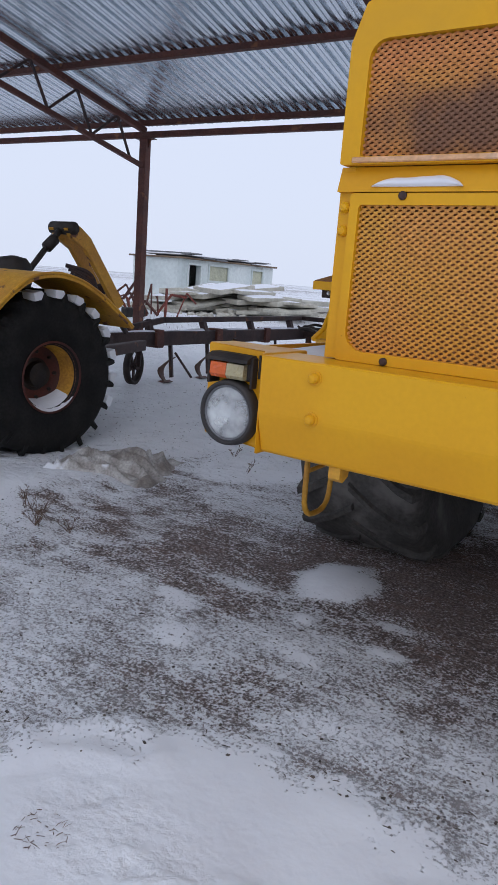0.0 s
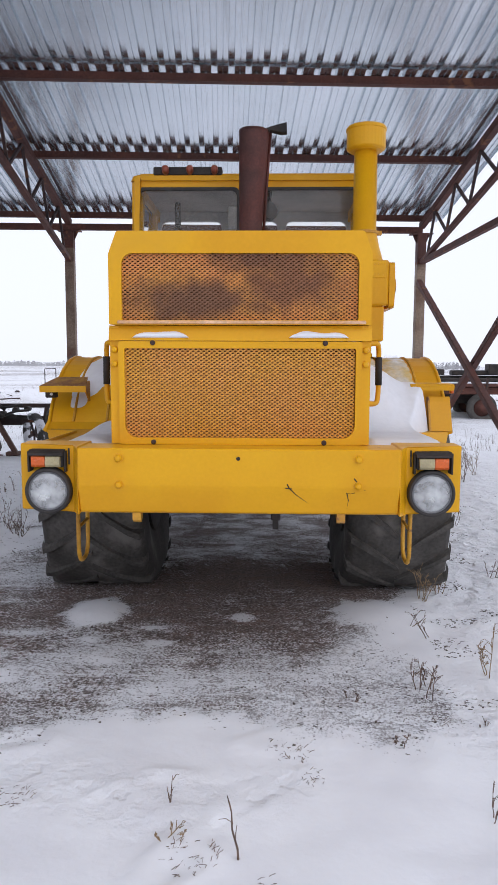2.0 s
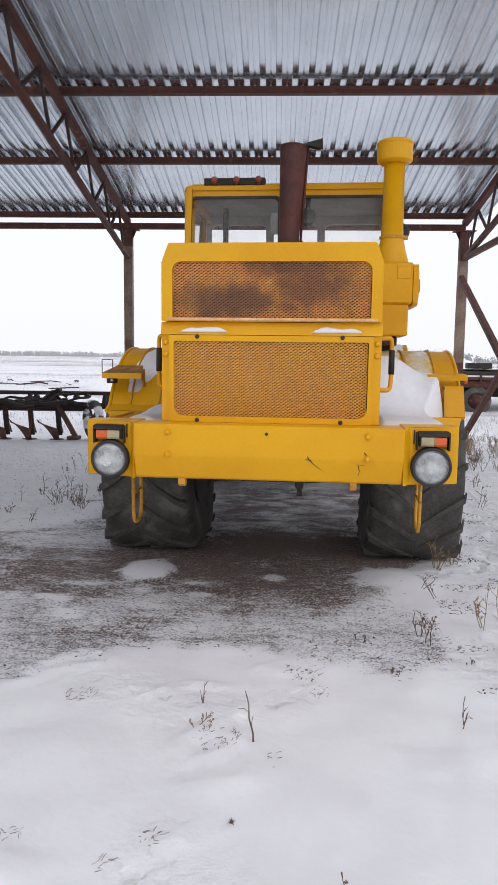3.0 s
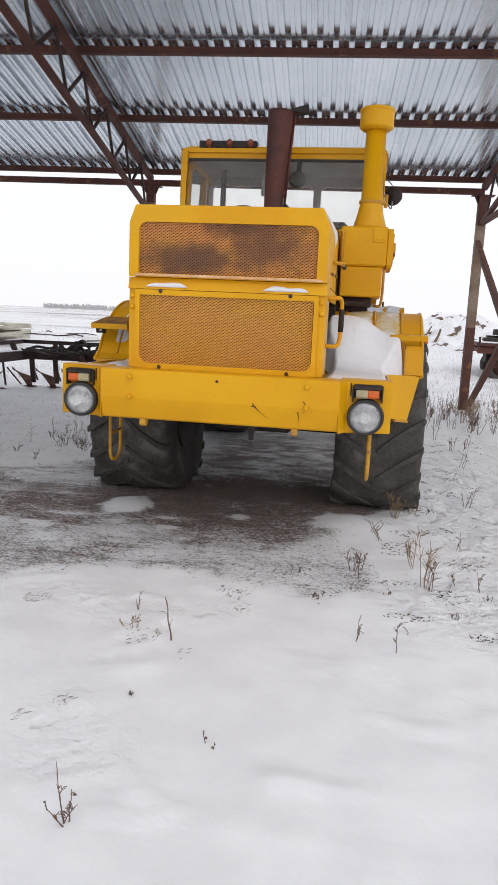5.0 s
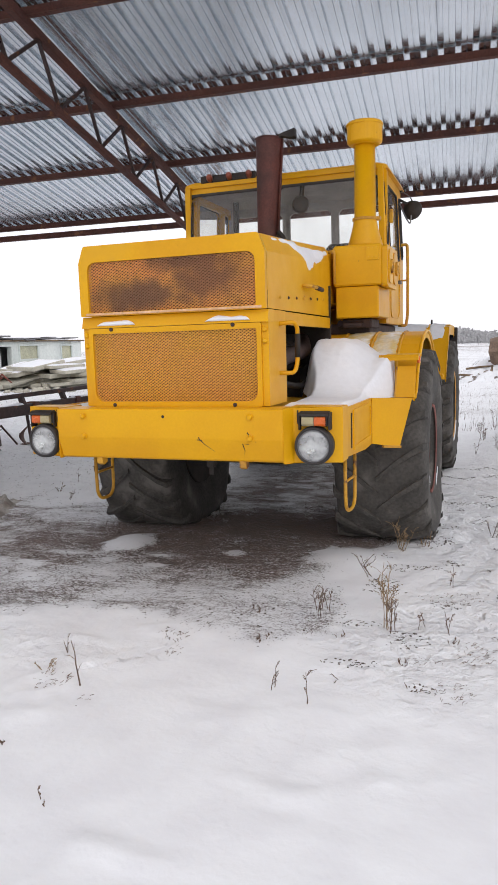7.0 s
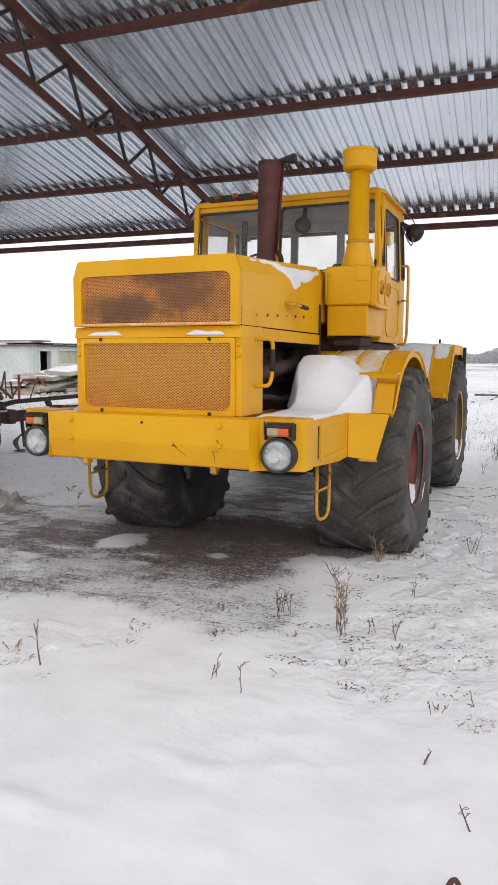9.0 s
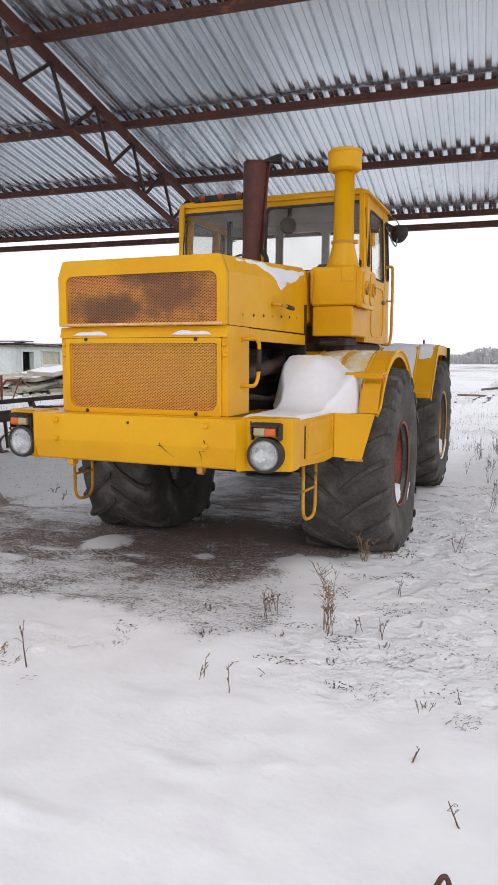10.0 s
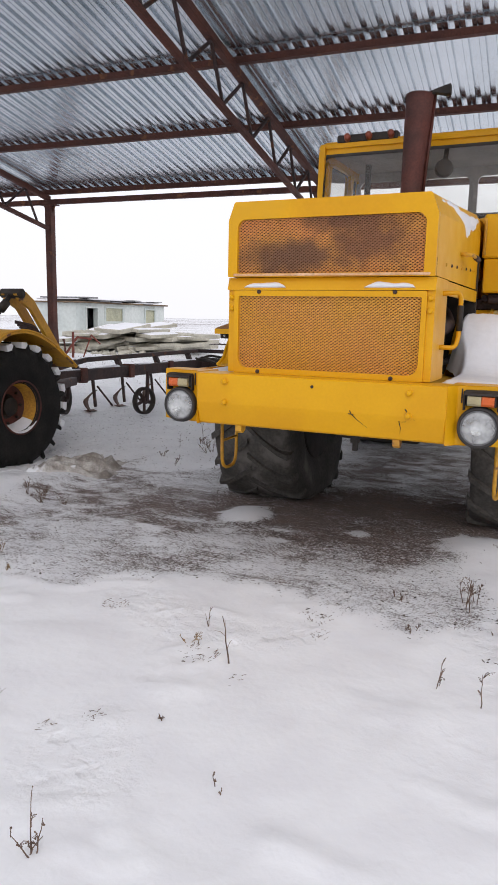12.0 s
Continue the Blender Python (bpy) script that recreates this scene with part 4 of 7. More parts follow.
def lamp_set(s):
    """Headlight in a rubber ring, with the indicator box over it."""
    h = new("headlight")
    h.parent = tractor
    h.matrix_local = pose(s * 0.940, 0.128, 1.036, 90, 0, 0)
    bm = bmesh.new()
    lathe(bm, [(0.098, -0.03), (0.113, -0.02), (0.117, 0.035), (0.112, 0.068), (0.100, 0.072), (0.096, 0.058)], 40, cap=False)
    part("rubber_ring", bm, BLACK_RUBBER, h, "black rubber ring", smooth=True)
    bm = bmesh.new()
    lathe(bm, [(0.0975, 0.055), (0.0975, 0.063), (0.091, 0.064), (0.090, 0.055)], 40, cap=False)
    part("bezel", bm, GREY_STEEL, h, smooth=True)
    bm = bmesh.new()
    prof = [(0.0005, 0.012)] + [(0.0915 * i / 8, 0.012 + 0.042 * (i / 8) ** 2) for i in range(1, 9)]
    lathe(bm, prof, 32, cap=False)
    lathe(bm, [(0.010, 0.014), (0.010, 0.030), (0.005, 0.034)], 12)
    part("reflector", bm, CHROME, h, smooth=True)
    bm = bmesh.new()
    prof = [(0.092 * math.cos(t), 0.056 + 0.016 * math.sin(t)) for t in (radians(a) for a in (0, 20, 40, 60, 75, 89))]
    lathe(bm, prof, 32)
    g = part("lens", bm, LAMP_GLASS, h, "dusty ribbed headlight glass", smooth=True)
    g.visible_shadow = False
    t = new("indicator")
    t.parent = tractor
    t.matrix_local = pose(s * 0.945, 0.105, 1.20)
    bm = bmesh.new()
    box(bm, -0.084, 0.084, -0.028, 0.05, -0.048, 0.034, 0.008)
    part("housing", bm, BLACK_RUBBER, t)
    for e in (-1, 1):
        bm = bmesh.new()
        box(bm, e * 0.090 - 0.005, e * 0.090 + 0.005, -0.034, 0.03, -0.070, 0.034, 0.002)
        part("bracket", bm, DARK, t)
    bm = bmesh.new()
    prism(bm, [(-0.056, 0.026), (-0.025, 0.040), (0.02, 0.040), (0.02, 0.014), (-0.056, 0.014)], lambda u, v, w: (w, u, v), -0.086, 0.086)
    part("hood_cap", bm, DARK, t)
    for (a, b), m in (((0.004, 0.070), ORANGE), ((-0.070, 0.002), PALE_LENS)):
        bm = bmesh.new()
        lo, hi = (a, b) if s > 0 else (-b, -a)
        prism(bm, [(-0.030, 0.012), (-0.050, 0.008), (-0.054, -0.032), (-0.044, -0.044), (-0.030, -0.044)], lambda u, v, w: (w, u, v), lo, hi)
        part("lens", bm, m, t, "orange indicator lens" if m is ORANGE else "cloudy pale side lens")


for s in (-1, 1):
    lamp_set(s)


def build_bumper():
    beam = [(0.0, 1.258), (0.0, 1.075), (0.035, 0.942), (0.06, 0.932), (0.22, 0.932), (0.22, 1.258)]
    bm = bmesh.new()
    prism(bm, beam, lambda u, v, w: (w, u, v), -0.775, 0.775)
    bmesh.ops.bevel(bm, geom=[e for e in bm.edges], offset=0.006, segments=1, affect="EDGES")
    b = part("bumper", bm, YELLOW, tractor, "thick yellow steel bumper beam with cracked filler")
    for s in (-1, 1):
        bm = bmesh.new()
        prism(bm, [(s * 0.775, 0.004), (s * 0.795, 0.05), (s * 0.815, 0.095), (s * 1.100, 0.152), (s * 1.100, 0.30), (s * 0.775, 0.30)], lambda u, v, w: (u, v, w), 0.929, 1.262)
        bmesh.ops.bevel(bm, geom=[e for e in bm.edges], offset=0.005, segments=1, affect="EDGES")
        part("end_plate", bm, YELLOW, b)
        bm = bmesh.new()
        box(bm, s * 0.84 - 0.004, s * 0.84 + 0.004, 0.096, 0.112, 1.165, 1.245)
        part("slot", bm, DARK, b)
        for x, z in ((0.573, 1.212), (0.573, 1.083)):
            bm = bmesh.new()
            lathe(bm, [(0.024, 0), (0.024, 0.004), (0.0175, 0.0045), (0.0175, 0.016), (0.012, 0.025), (0.004, 0.027)], 12, pose(s * x, 0.001, z, 90, 0, 0))
            part("bolt", bm, YELLOW, b)
        bm = bmesh.new()
        prism(bm, [(0.05, 0.95), (0.05, 0.90), (0.075, 0.885), (0.11, 0.90), (0.12, 0.95)], lambda u, v, w: (w, u, v), s * 0.50 - 0.02, s * 0.50 + 0.02)
        part("hook", bm, YELLOW_WORN, b)
    bm = bmesh.new()
    lathe(bm, [(0.0095, 0.0), (0.0095, 0.003)], 12, pose(0.0, -0.0005, 1.212, 90, 0, 0))
    part("hole", bm, DARK, b)
    for r, pts in ((0.0028, [(0.235, -0.001, 1.09), (0.242, -0.001, 1.073), (0.275, 0.010, 1.04), (0.33, 0.022, 1.00), (0.372, 0.034, 0.965)]),
                   (0.0025, [(0.225, -0.001, 1.071), (0.258, -0.001, 1.068)]),
                   (0.0032, [(0.553, -0.001, 1.12), (0.565, -0.001, 1.105), (0.56, -0.001, 1.095)]),
                   (0.0028, [(0.522, 0.034, 0.958), (0.53, 0.018, 1.01), (0.52, 0.006, 1.05), (0.535, 0.010, 1.045), (0.56, 0.008, 1.05)])):
        bm = bmesh.new()
        tube(bm, pts, r, 4)
        part("crack", bm, DARK, b, "dark crack in the filler")
    for s in (-1, 1):
        # platform behind the bumper, its skirt and the slanted plate under the fender
        bm = bmesh.new()
        prism(bm, [(0.30, 0.223), (1.094, 0.223), (1.089, 1.14), (1.33, 1.40), (1.33, 1.46), (0.30, 1.46)], lambda u, v, w: (s * u, v, w), 1.205, 1.222)
        part("platform", bm, YELLOW_WORN, tractor)
        bm = bmesh.new()
        prism(bm, [(0.23, 1.242), (1.14, 1.236), (1.14, 0.905), (0.90, 0.90), (0.23, 0.945)], lambda u, v, w: (s * w, u, v), 1.080, 1.096)
        sk = part("skirt", bm, YELLOW, tractor)
        bm = bmesh.new()
        sheet_with_hole(bm, rounded(0.47, 1.09, 0.955, 1.215, (0.01,) * 4, 2), rounded(0.495, 1.065, 0.98, 1.19, (0.01,) * 4, 2), lambda u, v, w: (s * w, u, v), 1.096, 1.104)
        part("lid_edge", bm, YELLOW, sk)
        bm = bmesh.new()
        box(bm, s * 1.098 - 0.003, s * 1.098 + 0.003, 0.405, 0.42, 0.98, 1.20)
        part("slot", bm, DARK, sk)
        bm = bmesh.new()
        d = Vector((0.245, 0.26, 0)).normalized()

        def at(u, v, w):
            return (s * (1.091 + d.x * u + d.y * w), 1.14 + d.y * u - d.x * w, v)

        prism(bm, [(0.0, 1.236), (0.365, 1.215), (0.25, 0.862), (0.0, 0.905)], at, 0, 0.014)
        ap = part("apron", bm, YELLOW, tractor)
        bm = bmesh.new()
        prism(bm, [(0.10, 0.885), (0.26, 0.868), (0.26, 0.852), (0.10, 0.868)], at, -0.006, 0.020)
        part("edge_strip", bm, YELLOW_WORN, ap)
        # hanging step
        bm = bmesh.new()
        o = s * 0.975
        tube(bm, smooth_path([(o + s * 0.006, 0.755, 0.92), (o + s * 0.006, 0.76, 0.475), (o + s * 0.018, 1.02, 0.465), (o + s * 0.018, 1.025, 0.92)]), 0.013, 8)
        tube(bm, [(o + s * 0.006, 0.757, 0.69), (o + s * 0.018, 1.023, 0.69)], 0.010, 6)
        part("step_loop", bm, YELLOW_WORN, tractor, smooth=True)
        bm = bmesh.new()
        box(bm, s * 0.95 - 0.06, s * 0.95 + 0.06, 0.73, 1.07, 0.90, 0.945, 0.006)
        part("step_bracket", bm, YELLOW_WORN, tractor)


build_bumper()

AXLE_F, AXLE_R = 2.29, 5.49


def fender_profile(r, a0, a1, cy, cz, k=22):
    return [(cy - r * math.cos(radians(a0 + (a1 - a0) * i / k)), cz + r * math.sin(radians(a0 + (a1 - a0) * i / k))) for i in range(k + 1)]


def build_front_fender(s):
    arc = fender_profile(0.915, 24, 165, AXLE_F, 0.80)
    arc[0] = (1.40, 1.215)
    arc = [(y, min(z, 1.695 + 0.02 * math.sin((y - 1.4) * 2))) for y, z in arc]
    e = bmesh.new()
    prof = arc + [(y, z - 0.012) for y, z in reversed(arc)]
    prism(e, prof, lambda u, v, w: (s * w, u, v), 0.50, 1.368)
    f = part("fender", e, YELLOW, tractor, "dented yellow front fender, partly under snow")
    e = bmesh.new()
    edge = [Vector((s * 1.368, y, z)) for y, z in arc]
    tube(e, edge, 0.014, 8)
    part("rolled_edge", e, YELLOW, f, smooth=True)
    e = bmesh.new()
    inner = [(AXLE_F + (y - AXLE_F) * 0.955, 0.80 + (z - 0.80) * 0.94) for y, z in arc]
    prism(e, arc + list(reversed(inner)), lambda u, v, w: (s * w, u, v), 1.354, 1.366)
    part("skirt", e, YELLOW, f)
    for x in (0.72, 0.97, 1.20):
        e = bmesh.new()
        tube(e, [Vector((s * x, y, z + 0.002)) for y, z in arc[1:-2]], 0.010, 6)
        part("rib", e, YELLOW_WORN, f)
    if s < 0:
        e = bmesh.new()
        prism(e, [(1.09, 1.425), (1.395, 1.405), (1.33, 1.60), (1.12, 1.60)], lambda u, v, w: (s * u, v, w + 0.28 * (v - 1.42)), 1.508, 1.520)
        shelf = part("shelf", e, TREAD, f, "rusty top of a small sheet-metal shelf")
        e = bmesh.new()
        prism(e, [(1.088, 1.416), (1.398, 1.396), (1.396, 1.404), (1.09, 1.424)], lambda u, v, w: (s * u, v, w), 1.470, 1.512)
        part("lip", e, YELLOW, shelf)
        e = bmesh.new()
        prism(e, [(1.44, 1.512), (1.60, 1.545), (1.60, 1.40)], lambda u, v, w: (s * w, u, v), 1.105, 1.117)
        part("bracket", e, YELLOW_WORN, f)
        e = bmesh.new()
        box(e, s * 1.345 - 0.035, s * 1.345 + 0.035, 1.46, 1.53, 1.430, 1.490, 0.006)
        part("bracket", e, DARK, f, "dark bent bracket under the shelf")
        e = bmesh.new()
        lathe(e, [(0.010, 0), (0.010, 0.006), (0.005, 0.010)], 10, pose(s * 1.335, 1.459, 1.455, 90, 0, 0))
        part("bolt", e, CHROME, f, "shiny bolt")
        return
    e = bmesh.new()
    prism(e, [(1.43, 1.520), (1.45, 1.534), (1.60, 1.541), (1.60, 1.527), (1.458, 1.518), (1.452, 1.492), (1.436, 1.492)], lambda u, v, w: (s * w, u, v), 1.10, 1.392)
    part("shelf", e, YELLOW, f)
    e = bmesh.new()
    prism(e, [(1.46, 1.525), (1.60, 1.525), (1.60, 1.42)], lambda u, v, w: (s * w, u, v), 1.11, 1.118)
    part("bracket", e, YELLOW_WORN, f)
    e = bmesh.new()
    box(e, s * 1.388 - 0.010, s * 1.388 + 0.010, 1.465, 1.525, 1.470, 1.520, 0.004)
    part("reflector", e, ORANGE, f, "orange side reflector")
    # flanged panel on the outer corner, standing clear of the snow
    low = [(1.375, 1.225), (1.40, 1.29), (1.43, 1.36), (1.455, 1.415), (1.475, 1.45)]
    e = bmesh.new()
    prism(e, low + [(y + 0.010, z - 0.006) for y, z in reversed(low)], lambda u, v, w: (s * w, u, v), 1.235, 1.372)
    panel = part("corner_panel", e, YELLOW, f)
    e = bmesh.new()
    prism(e, low + [(y + 0.06, z - 0.01) for y, z in reversed(low)], lambda u, v, w: (s * w, u, v), 1.223, 1.234)
    part("flange", e, YELLOW_WORN, panel)


def build_rear_fender(parent, s, cy, mat_, rear_flap=True):
    prof = [(cy - 0.98, 1.20), (cy - 0.93, 1.32), (cy - 0.52, 1.79), (cy - 0.40, 1.822), (cy + 0.35, 1.812), (cy + 0.62, 1.70), (cy + 0.95, 1.18)]
    e = bmesh.new()
    prism(e, prof + [(y, z - 0.014) for y, z in reversed(prof)], lambda u, v, w: (s * w, u, v), 0.62, 1.36)
    f = part("fender", e, mat_, parent, "yellow rear fender with snow lying on top")
    e = bmesh.new()
    low = [(cy + (y - cy) * 0.94, 0.83 + (z - 0.83) * 0.88) for y, z in prof]
    prism(e, prof + list(reversed(low)), lambda u, v, w: (s * w, u, v), 1.345, 1.358)
    part("skirt", e, mat_, f)
    e = bmesh.new()
    box(e, min(s * 0.80, s * 1.33), max(s * 0.80, s * 1.33), cy - 1.02, cy - 0.93, 1.19, 1.25, 0.008)
    part("edge_strip", e, mat_, f)
    for x in (0.85, 1.12):
        e = bmesh.new()
        tube(e, [Vector((s * x, y, z + 0.002)) for y, z in prof[1:6]], 0.010, 6)
        part("rib", e, mat_, f)
    if rear_flap:
        e = bmesh.new()
        box(e, min(s * 1.30, s * 1.40), max(s * 1.30, s * 1.40), cy + 0.40, cy + 0.43, 1.50, 1.80, 0.01)
        part("tail_lamp", e, DARK, f, "dark tail lamp housing")
    return f


for s in (-1, 1):
    build_front_fender(s)
    build_rear_fender(tractor, s, AXLE_R, YELLOW)
    build_wheel(tractor, s * 1.09 - 0.012, AXLE_F, s, RED_RIM, "rusty red wheel rim", lug_h=0.032, r=0.86, axle=0.71, rim_k=0.9)
    build_wheel(tractor, s * 1.045, AXLE_R, s, YELLOW_WORN, "worn yellow wheel rim", lug_h=0.032)

bm = bmesh.new()
box(bm, -0.33, 0.33, 0.25, 1.6, 0.95, 1.16, 0.02)
box(bm, -0.33, 0.33, 1.55, 3.4, 0.66, 1.0, 0.02)
box(bm, -0.20, 0.20, 3.3, 4.3, 0.60, 0.95, 0.03)
box(bm, -0.40, 0.40, 4.1, 6.7, 0.62, 1.10, 0.03)
part("chassis", bm, DARK, tractor, "dark steel chassis with its articulation")
for y in (AXLE_F, AXLE_R):
    bm = bmesh.new()
    h = 0.71 if y == AXLE_F else 0.80
    tube(bm, [(-1.0, y, h), (1.0, y, h)], 0.14, 16)
    lathe(bm, [(0.10, -0.28), (0.17, -0.14), (0.17, 0.14), (0.10, 0.28)], 20, pose(0, y, h + 0.04, 90, 0, 0))
    part("axle", bm, DARK, tractor, smooth=True)
bm = bmesh.new()
box(bm, 0.17, 0.20, 0.30, 0.33, 0.80, 0.95)
box(bm, 0.16, 0.21, 0.28, 0.34, 0.85, 0.94, 0.005)
part("tow_pin", bm, DARK, tractor)
bm = bmesh.new()
box(bm, -0.95, 0.95, 4.25, 6.45, 1.10, 1.28, 0.02)
part("rear_deck", bm, YELLOW_WORN, tractor)
bm = bmesh.new()
tube(bm, [(1.10, 5.55, 1.80), (1.10, 5.55, 1.90)], 0.012, 6)
part("marker_rod", bm, DARK, tractor)


def build_cab():
    y0, y1, hw, z0, z1 = 2.58, 3.72, 0.98, 1.80, 3.20

    # front wall with two windscreen openings
    def on_front(u, v, w):
        return (u, y0 + w + 0.05 * smoothstep(2.4, 3.2, v), v)

    fr = new("cab_front")
    fr.parent = tractor
    wall = None
    for a, b in ((-hw, -0.065), (-0.065, hw)):
        bm = bmesh.new()
        sheet_with_hole(bm, rounded(a, b, z0, z1 - 0.035, (0.003, 0.003, 0.04, 0.003) if b > 0.5 else (0.003, 0.003, 0.003, 0.04)), rounded(a + (0.04 if a < -0.5 else 0.03), b - (0.04 if b > 0.5 else 0.03), 2.46, 3.105, (0.05,) * 4), on_front, 0, 0.05)
        wall = part("wall", bm, YELLOW, fr)
        bm = bmesh.new()
        o = rounded(a + (0.04 if a < -0.5 else 0.03), b - (0.04 if b > 0.5 else 0.03), 2.46, 3.105, (0.05,) * 4)
        i = [(u + (0.024 if u < (a + b) / 2 else -0.024), v + (0.024 if v < 2.8 else -0.024)) for u, v in o]
        sheet_with_hole(bm, o, i, on_front, -0.006, 0.012)
        part("rubber_seal", bm, BLACK_RUBBER, fr, "black rubber window seal")
        bm = bmesh.new()
        bm.faces.new([bm.verts.new(on_front(u, v, 0.012)) for u, v in o])
        g = part("windscreen", bm, GLASS, fr, "dusty windscreen pane")
        g.visible_shadow = False
    # sides: post panels with door and windows
    for s in (-1, 1):
        sd = new("cab_side")
        sd.parent = tractor

        def on_side(u, v, w):
            return (s * (hw - w - 0.03 * smoothstep(2.5, 3.2, v)), u, v)

        for a, b, n0, n1 in ((y0, y0 + 0.20, 2.50, 3.06), (y0 + 0.205, y1 - 0.26, 2.42, 3.06), (y1 - 0.255, y1, 2.46, 3.06)):
            bm = bmesh.new()
            o = rounded(a, b, z0, z1 - 0.03, (0.003,) * 4)
            i = rounded(a + 0.035, b - 0.035, n0, n1, (0.05,) * 4)
            sheet_with_hole(bm, o, i, on_side, 0, 0.045)
            door = part("door" if b - a > 0.4 else "wall", bm, YELLOW, sd)
            bm = bmesh.new()
            j = [(u + (0.014 if u < (a + b) / 2 else -0.014), v + (0.014 if v < (n0 + n1) / 2 else -0.014)) for u, v in i]
            sheet_with_hole(bm, i, j, on_side, -0.006, 0.012)
            part("rubber_seal", bm, BLACK_RUBBER, door)
            bm = bmesh.new()
            bm.faces.new([bm.verts.new(on_side(u, v, 0.012)) for u, v in i])
            g = part("side_window", bm, GLASS, door, "dusty side window pane")
            g.visible_shadow = False
            if b - a > 0.4:
                bm = bmesh.new()
                o = rounded(a + 0.05, b - 0.05, 1.86, 2.36, (0.09,) * 4)
                i = rounded(a + 0.066, b - 0.066, 1.876, 2.344, (0.085,) * 4)
                sheet_with_hole(bm, o, i, on_side, -0.008, 0.004)
                part("pressed_panel", bm, YELLOW, door)
                bm = bmesh.new()
                box(bm, s * hw - 0.02, s * hw + 0.03, b - 0.12, b - 0.05, 2.20, 2.235, 0.006)
                part("door_handle", bm, GREY_STEEL, door)
        bm = bmesh.new()
        tube(bm, smooth_path([(s * 0.965, y1 - 0.16, 2.60), (s * 1.04, y1 - 0.15, 2.61), (s * 1.045, y1 - 0.15, 2.4), (s * 1.045, y1 - 0.16, 1.9), (s * 1.03, y1 - 0.17, 1.79), (s * 0.95, y1 - 0.17, 1.80)]), 0.015, 8)
        tube(bm, [(s * 0.96, y1 - 0.155, 2.25), (s * 1.045, y1 - 0.155, 2.25)], 0.010, 6)
        part("grab_rail", bm, YELLOW_WORN, sd, smooth=True)
    # rear wall with two windows
    rw = new("cab_rear")
    rw.parent = tractor
    for a, b in ((-hw + 0.046, -0.27), (-0.27, 0.27), (0.27, hw - 0.046)):
        bm = bmesh.new()
        sheet_with_hole(bm, rounded(a, b, z0, z1 - 0.03, (0.003,) * 4), rounded(a + 0.04, b - 0.04, 2.18, 3.04, (0.06,) * 4), lambda u, v, w: (u, w, v), y1 - 0.04, y1)
        wall = part("wall", bm, CAB_GREY, rw, "grey rear cab wall with a window")
        bm = bmesh.new()
        bm.faces.new([bm.verts.new((u, y1 - 0.02, v)) for u, v in rounded(a + 0.04, b - 0.04, 2.18, 3.04, (0.06,) * 4)])
        g = part("rear_window", bm, GLASS, wall, "dusty rear window pane")
        g.visible_shadow = False
    # roof, floor, ceiling
    bm = bmesh.new()
    o = [(u, v) for u, v in rounded(-hw - 0.012, hw + 0.012, y0 - 0.015, y1 + 0.02, (0.05,) * 4)]
    lo = [bm.verts.new((u, v + 0.04 * (v < 3), z1 - 0.045)) for u, v in o]
    hi = [bm.verts.new((u * 0.985, v + 0.04 * (v < 3), z1 - 0.008)) for u, v in o]
    to = [bm.verts.new((u * 0.93, 3.15 + (v - 3.15) * 0.9, z1 + 0.012)) for u, v in o]
    for p, q in ((lo, hi), (hi, to)):
        for j in range(len(o)):
            bm.faces.new((p[j], p[(j + 1) % len(o)], q[(j + 1) % len(o)], q[j]))
    bm.faces.new(to)
    bm.faces.new(lo)
    part("cab_roof", bm, YELLOW, tractor)
    bm = bmesh.new()
    box(bm, -hw + 0.05, hw - 0.05, y0 + 0.05, y1 - 0.05, z0, z0 + 0.03)
    box(bm, -hw + 0.06, hw - 0.06, y0 + 0.06, y0 + 0.26, 2.20, 2.32, 0.02)
    part("cab_floor", bm, DARK, tractor)
    bm = bmesh.new()
    box(bm, -0.94, 0.90, y0 - 0.40, y1 - 0.02, 1.705, 1.797, 0.01)
    for x in (0.66, 0.74, 0.82):
        tube(bm, [(x, y0 - 0.46, 1.80), (x, y0 - 0.20, 1.77)], 0.028, 8)
    part("cab_underframe", bm, RUST_DARK, tractor, "rusty underframe of the cab")
    bm = bmesh.new()
    box(bm, -hw + 0.06, hw - 0.06, y0 + 0.10, y1 - 0.05, z1 - 0.075, z1 - 0.05)
    part("roof_lining", bm, CAB_GREY, tractor)
    for x in (-0.42, 0.42):
        st = new("cab_seat")
        st.parent = tractor
        bm = bmesh.new()
        box(bm, x - 0.22, x + 0.22, y0 + 0.52, y0 + 0.95, 2.10, 2.25, 0.04)
        part("cushion", bm, BLACK_RUBBER, st)
        bm = bmesh.new()
        box(bm, x - 0.21, x + 0.21, y0 + 0.90, y0 + 1.0, 2.22, 2.66, 0.04)
        part("backrest", bm, BLACK_RUBBER, st)
    bm = bmesh.new()
    ring = [Vector((0.0 + 0.19 * math.cos(t), y0 + 0.36 + 0.08 * math.sin(t), 2.56 + 0.17 * math.sin(t))) for t in (2 * math.pi * j / 24 for j in range(24))]
    ring = [v + Vector((-0.42, 0, 0)) for v in ring]
    tube(bm, ring, 0.013, 6, closed=True)
    for t in (0.5, 2.6, 4.7):
        tube(bm, [(-0.42, y0 + 0.36, 2.56), (-0.42 + 0.19 * math.cos(t), y0 + 0.36 + 0.08 * math.sin(t), 2.56 + 0.17 * math.sin(t))], 0.010, 5)
    part("steering_wheel", bm, BLACK_RUBBER, tractor, smooth=True)
    # fan and mirror hung behind the windscreen
    fan = new("cab_fan")
    fan.parent = tractor
    bm = bmesh.new()
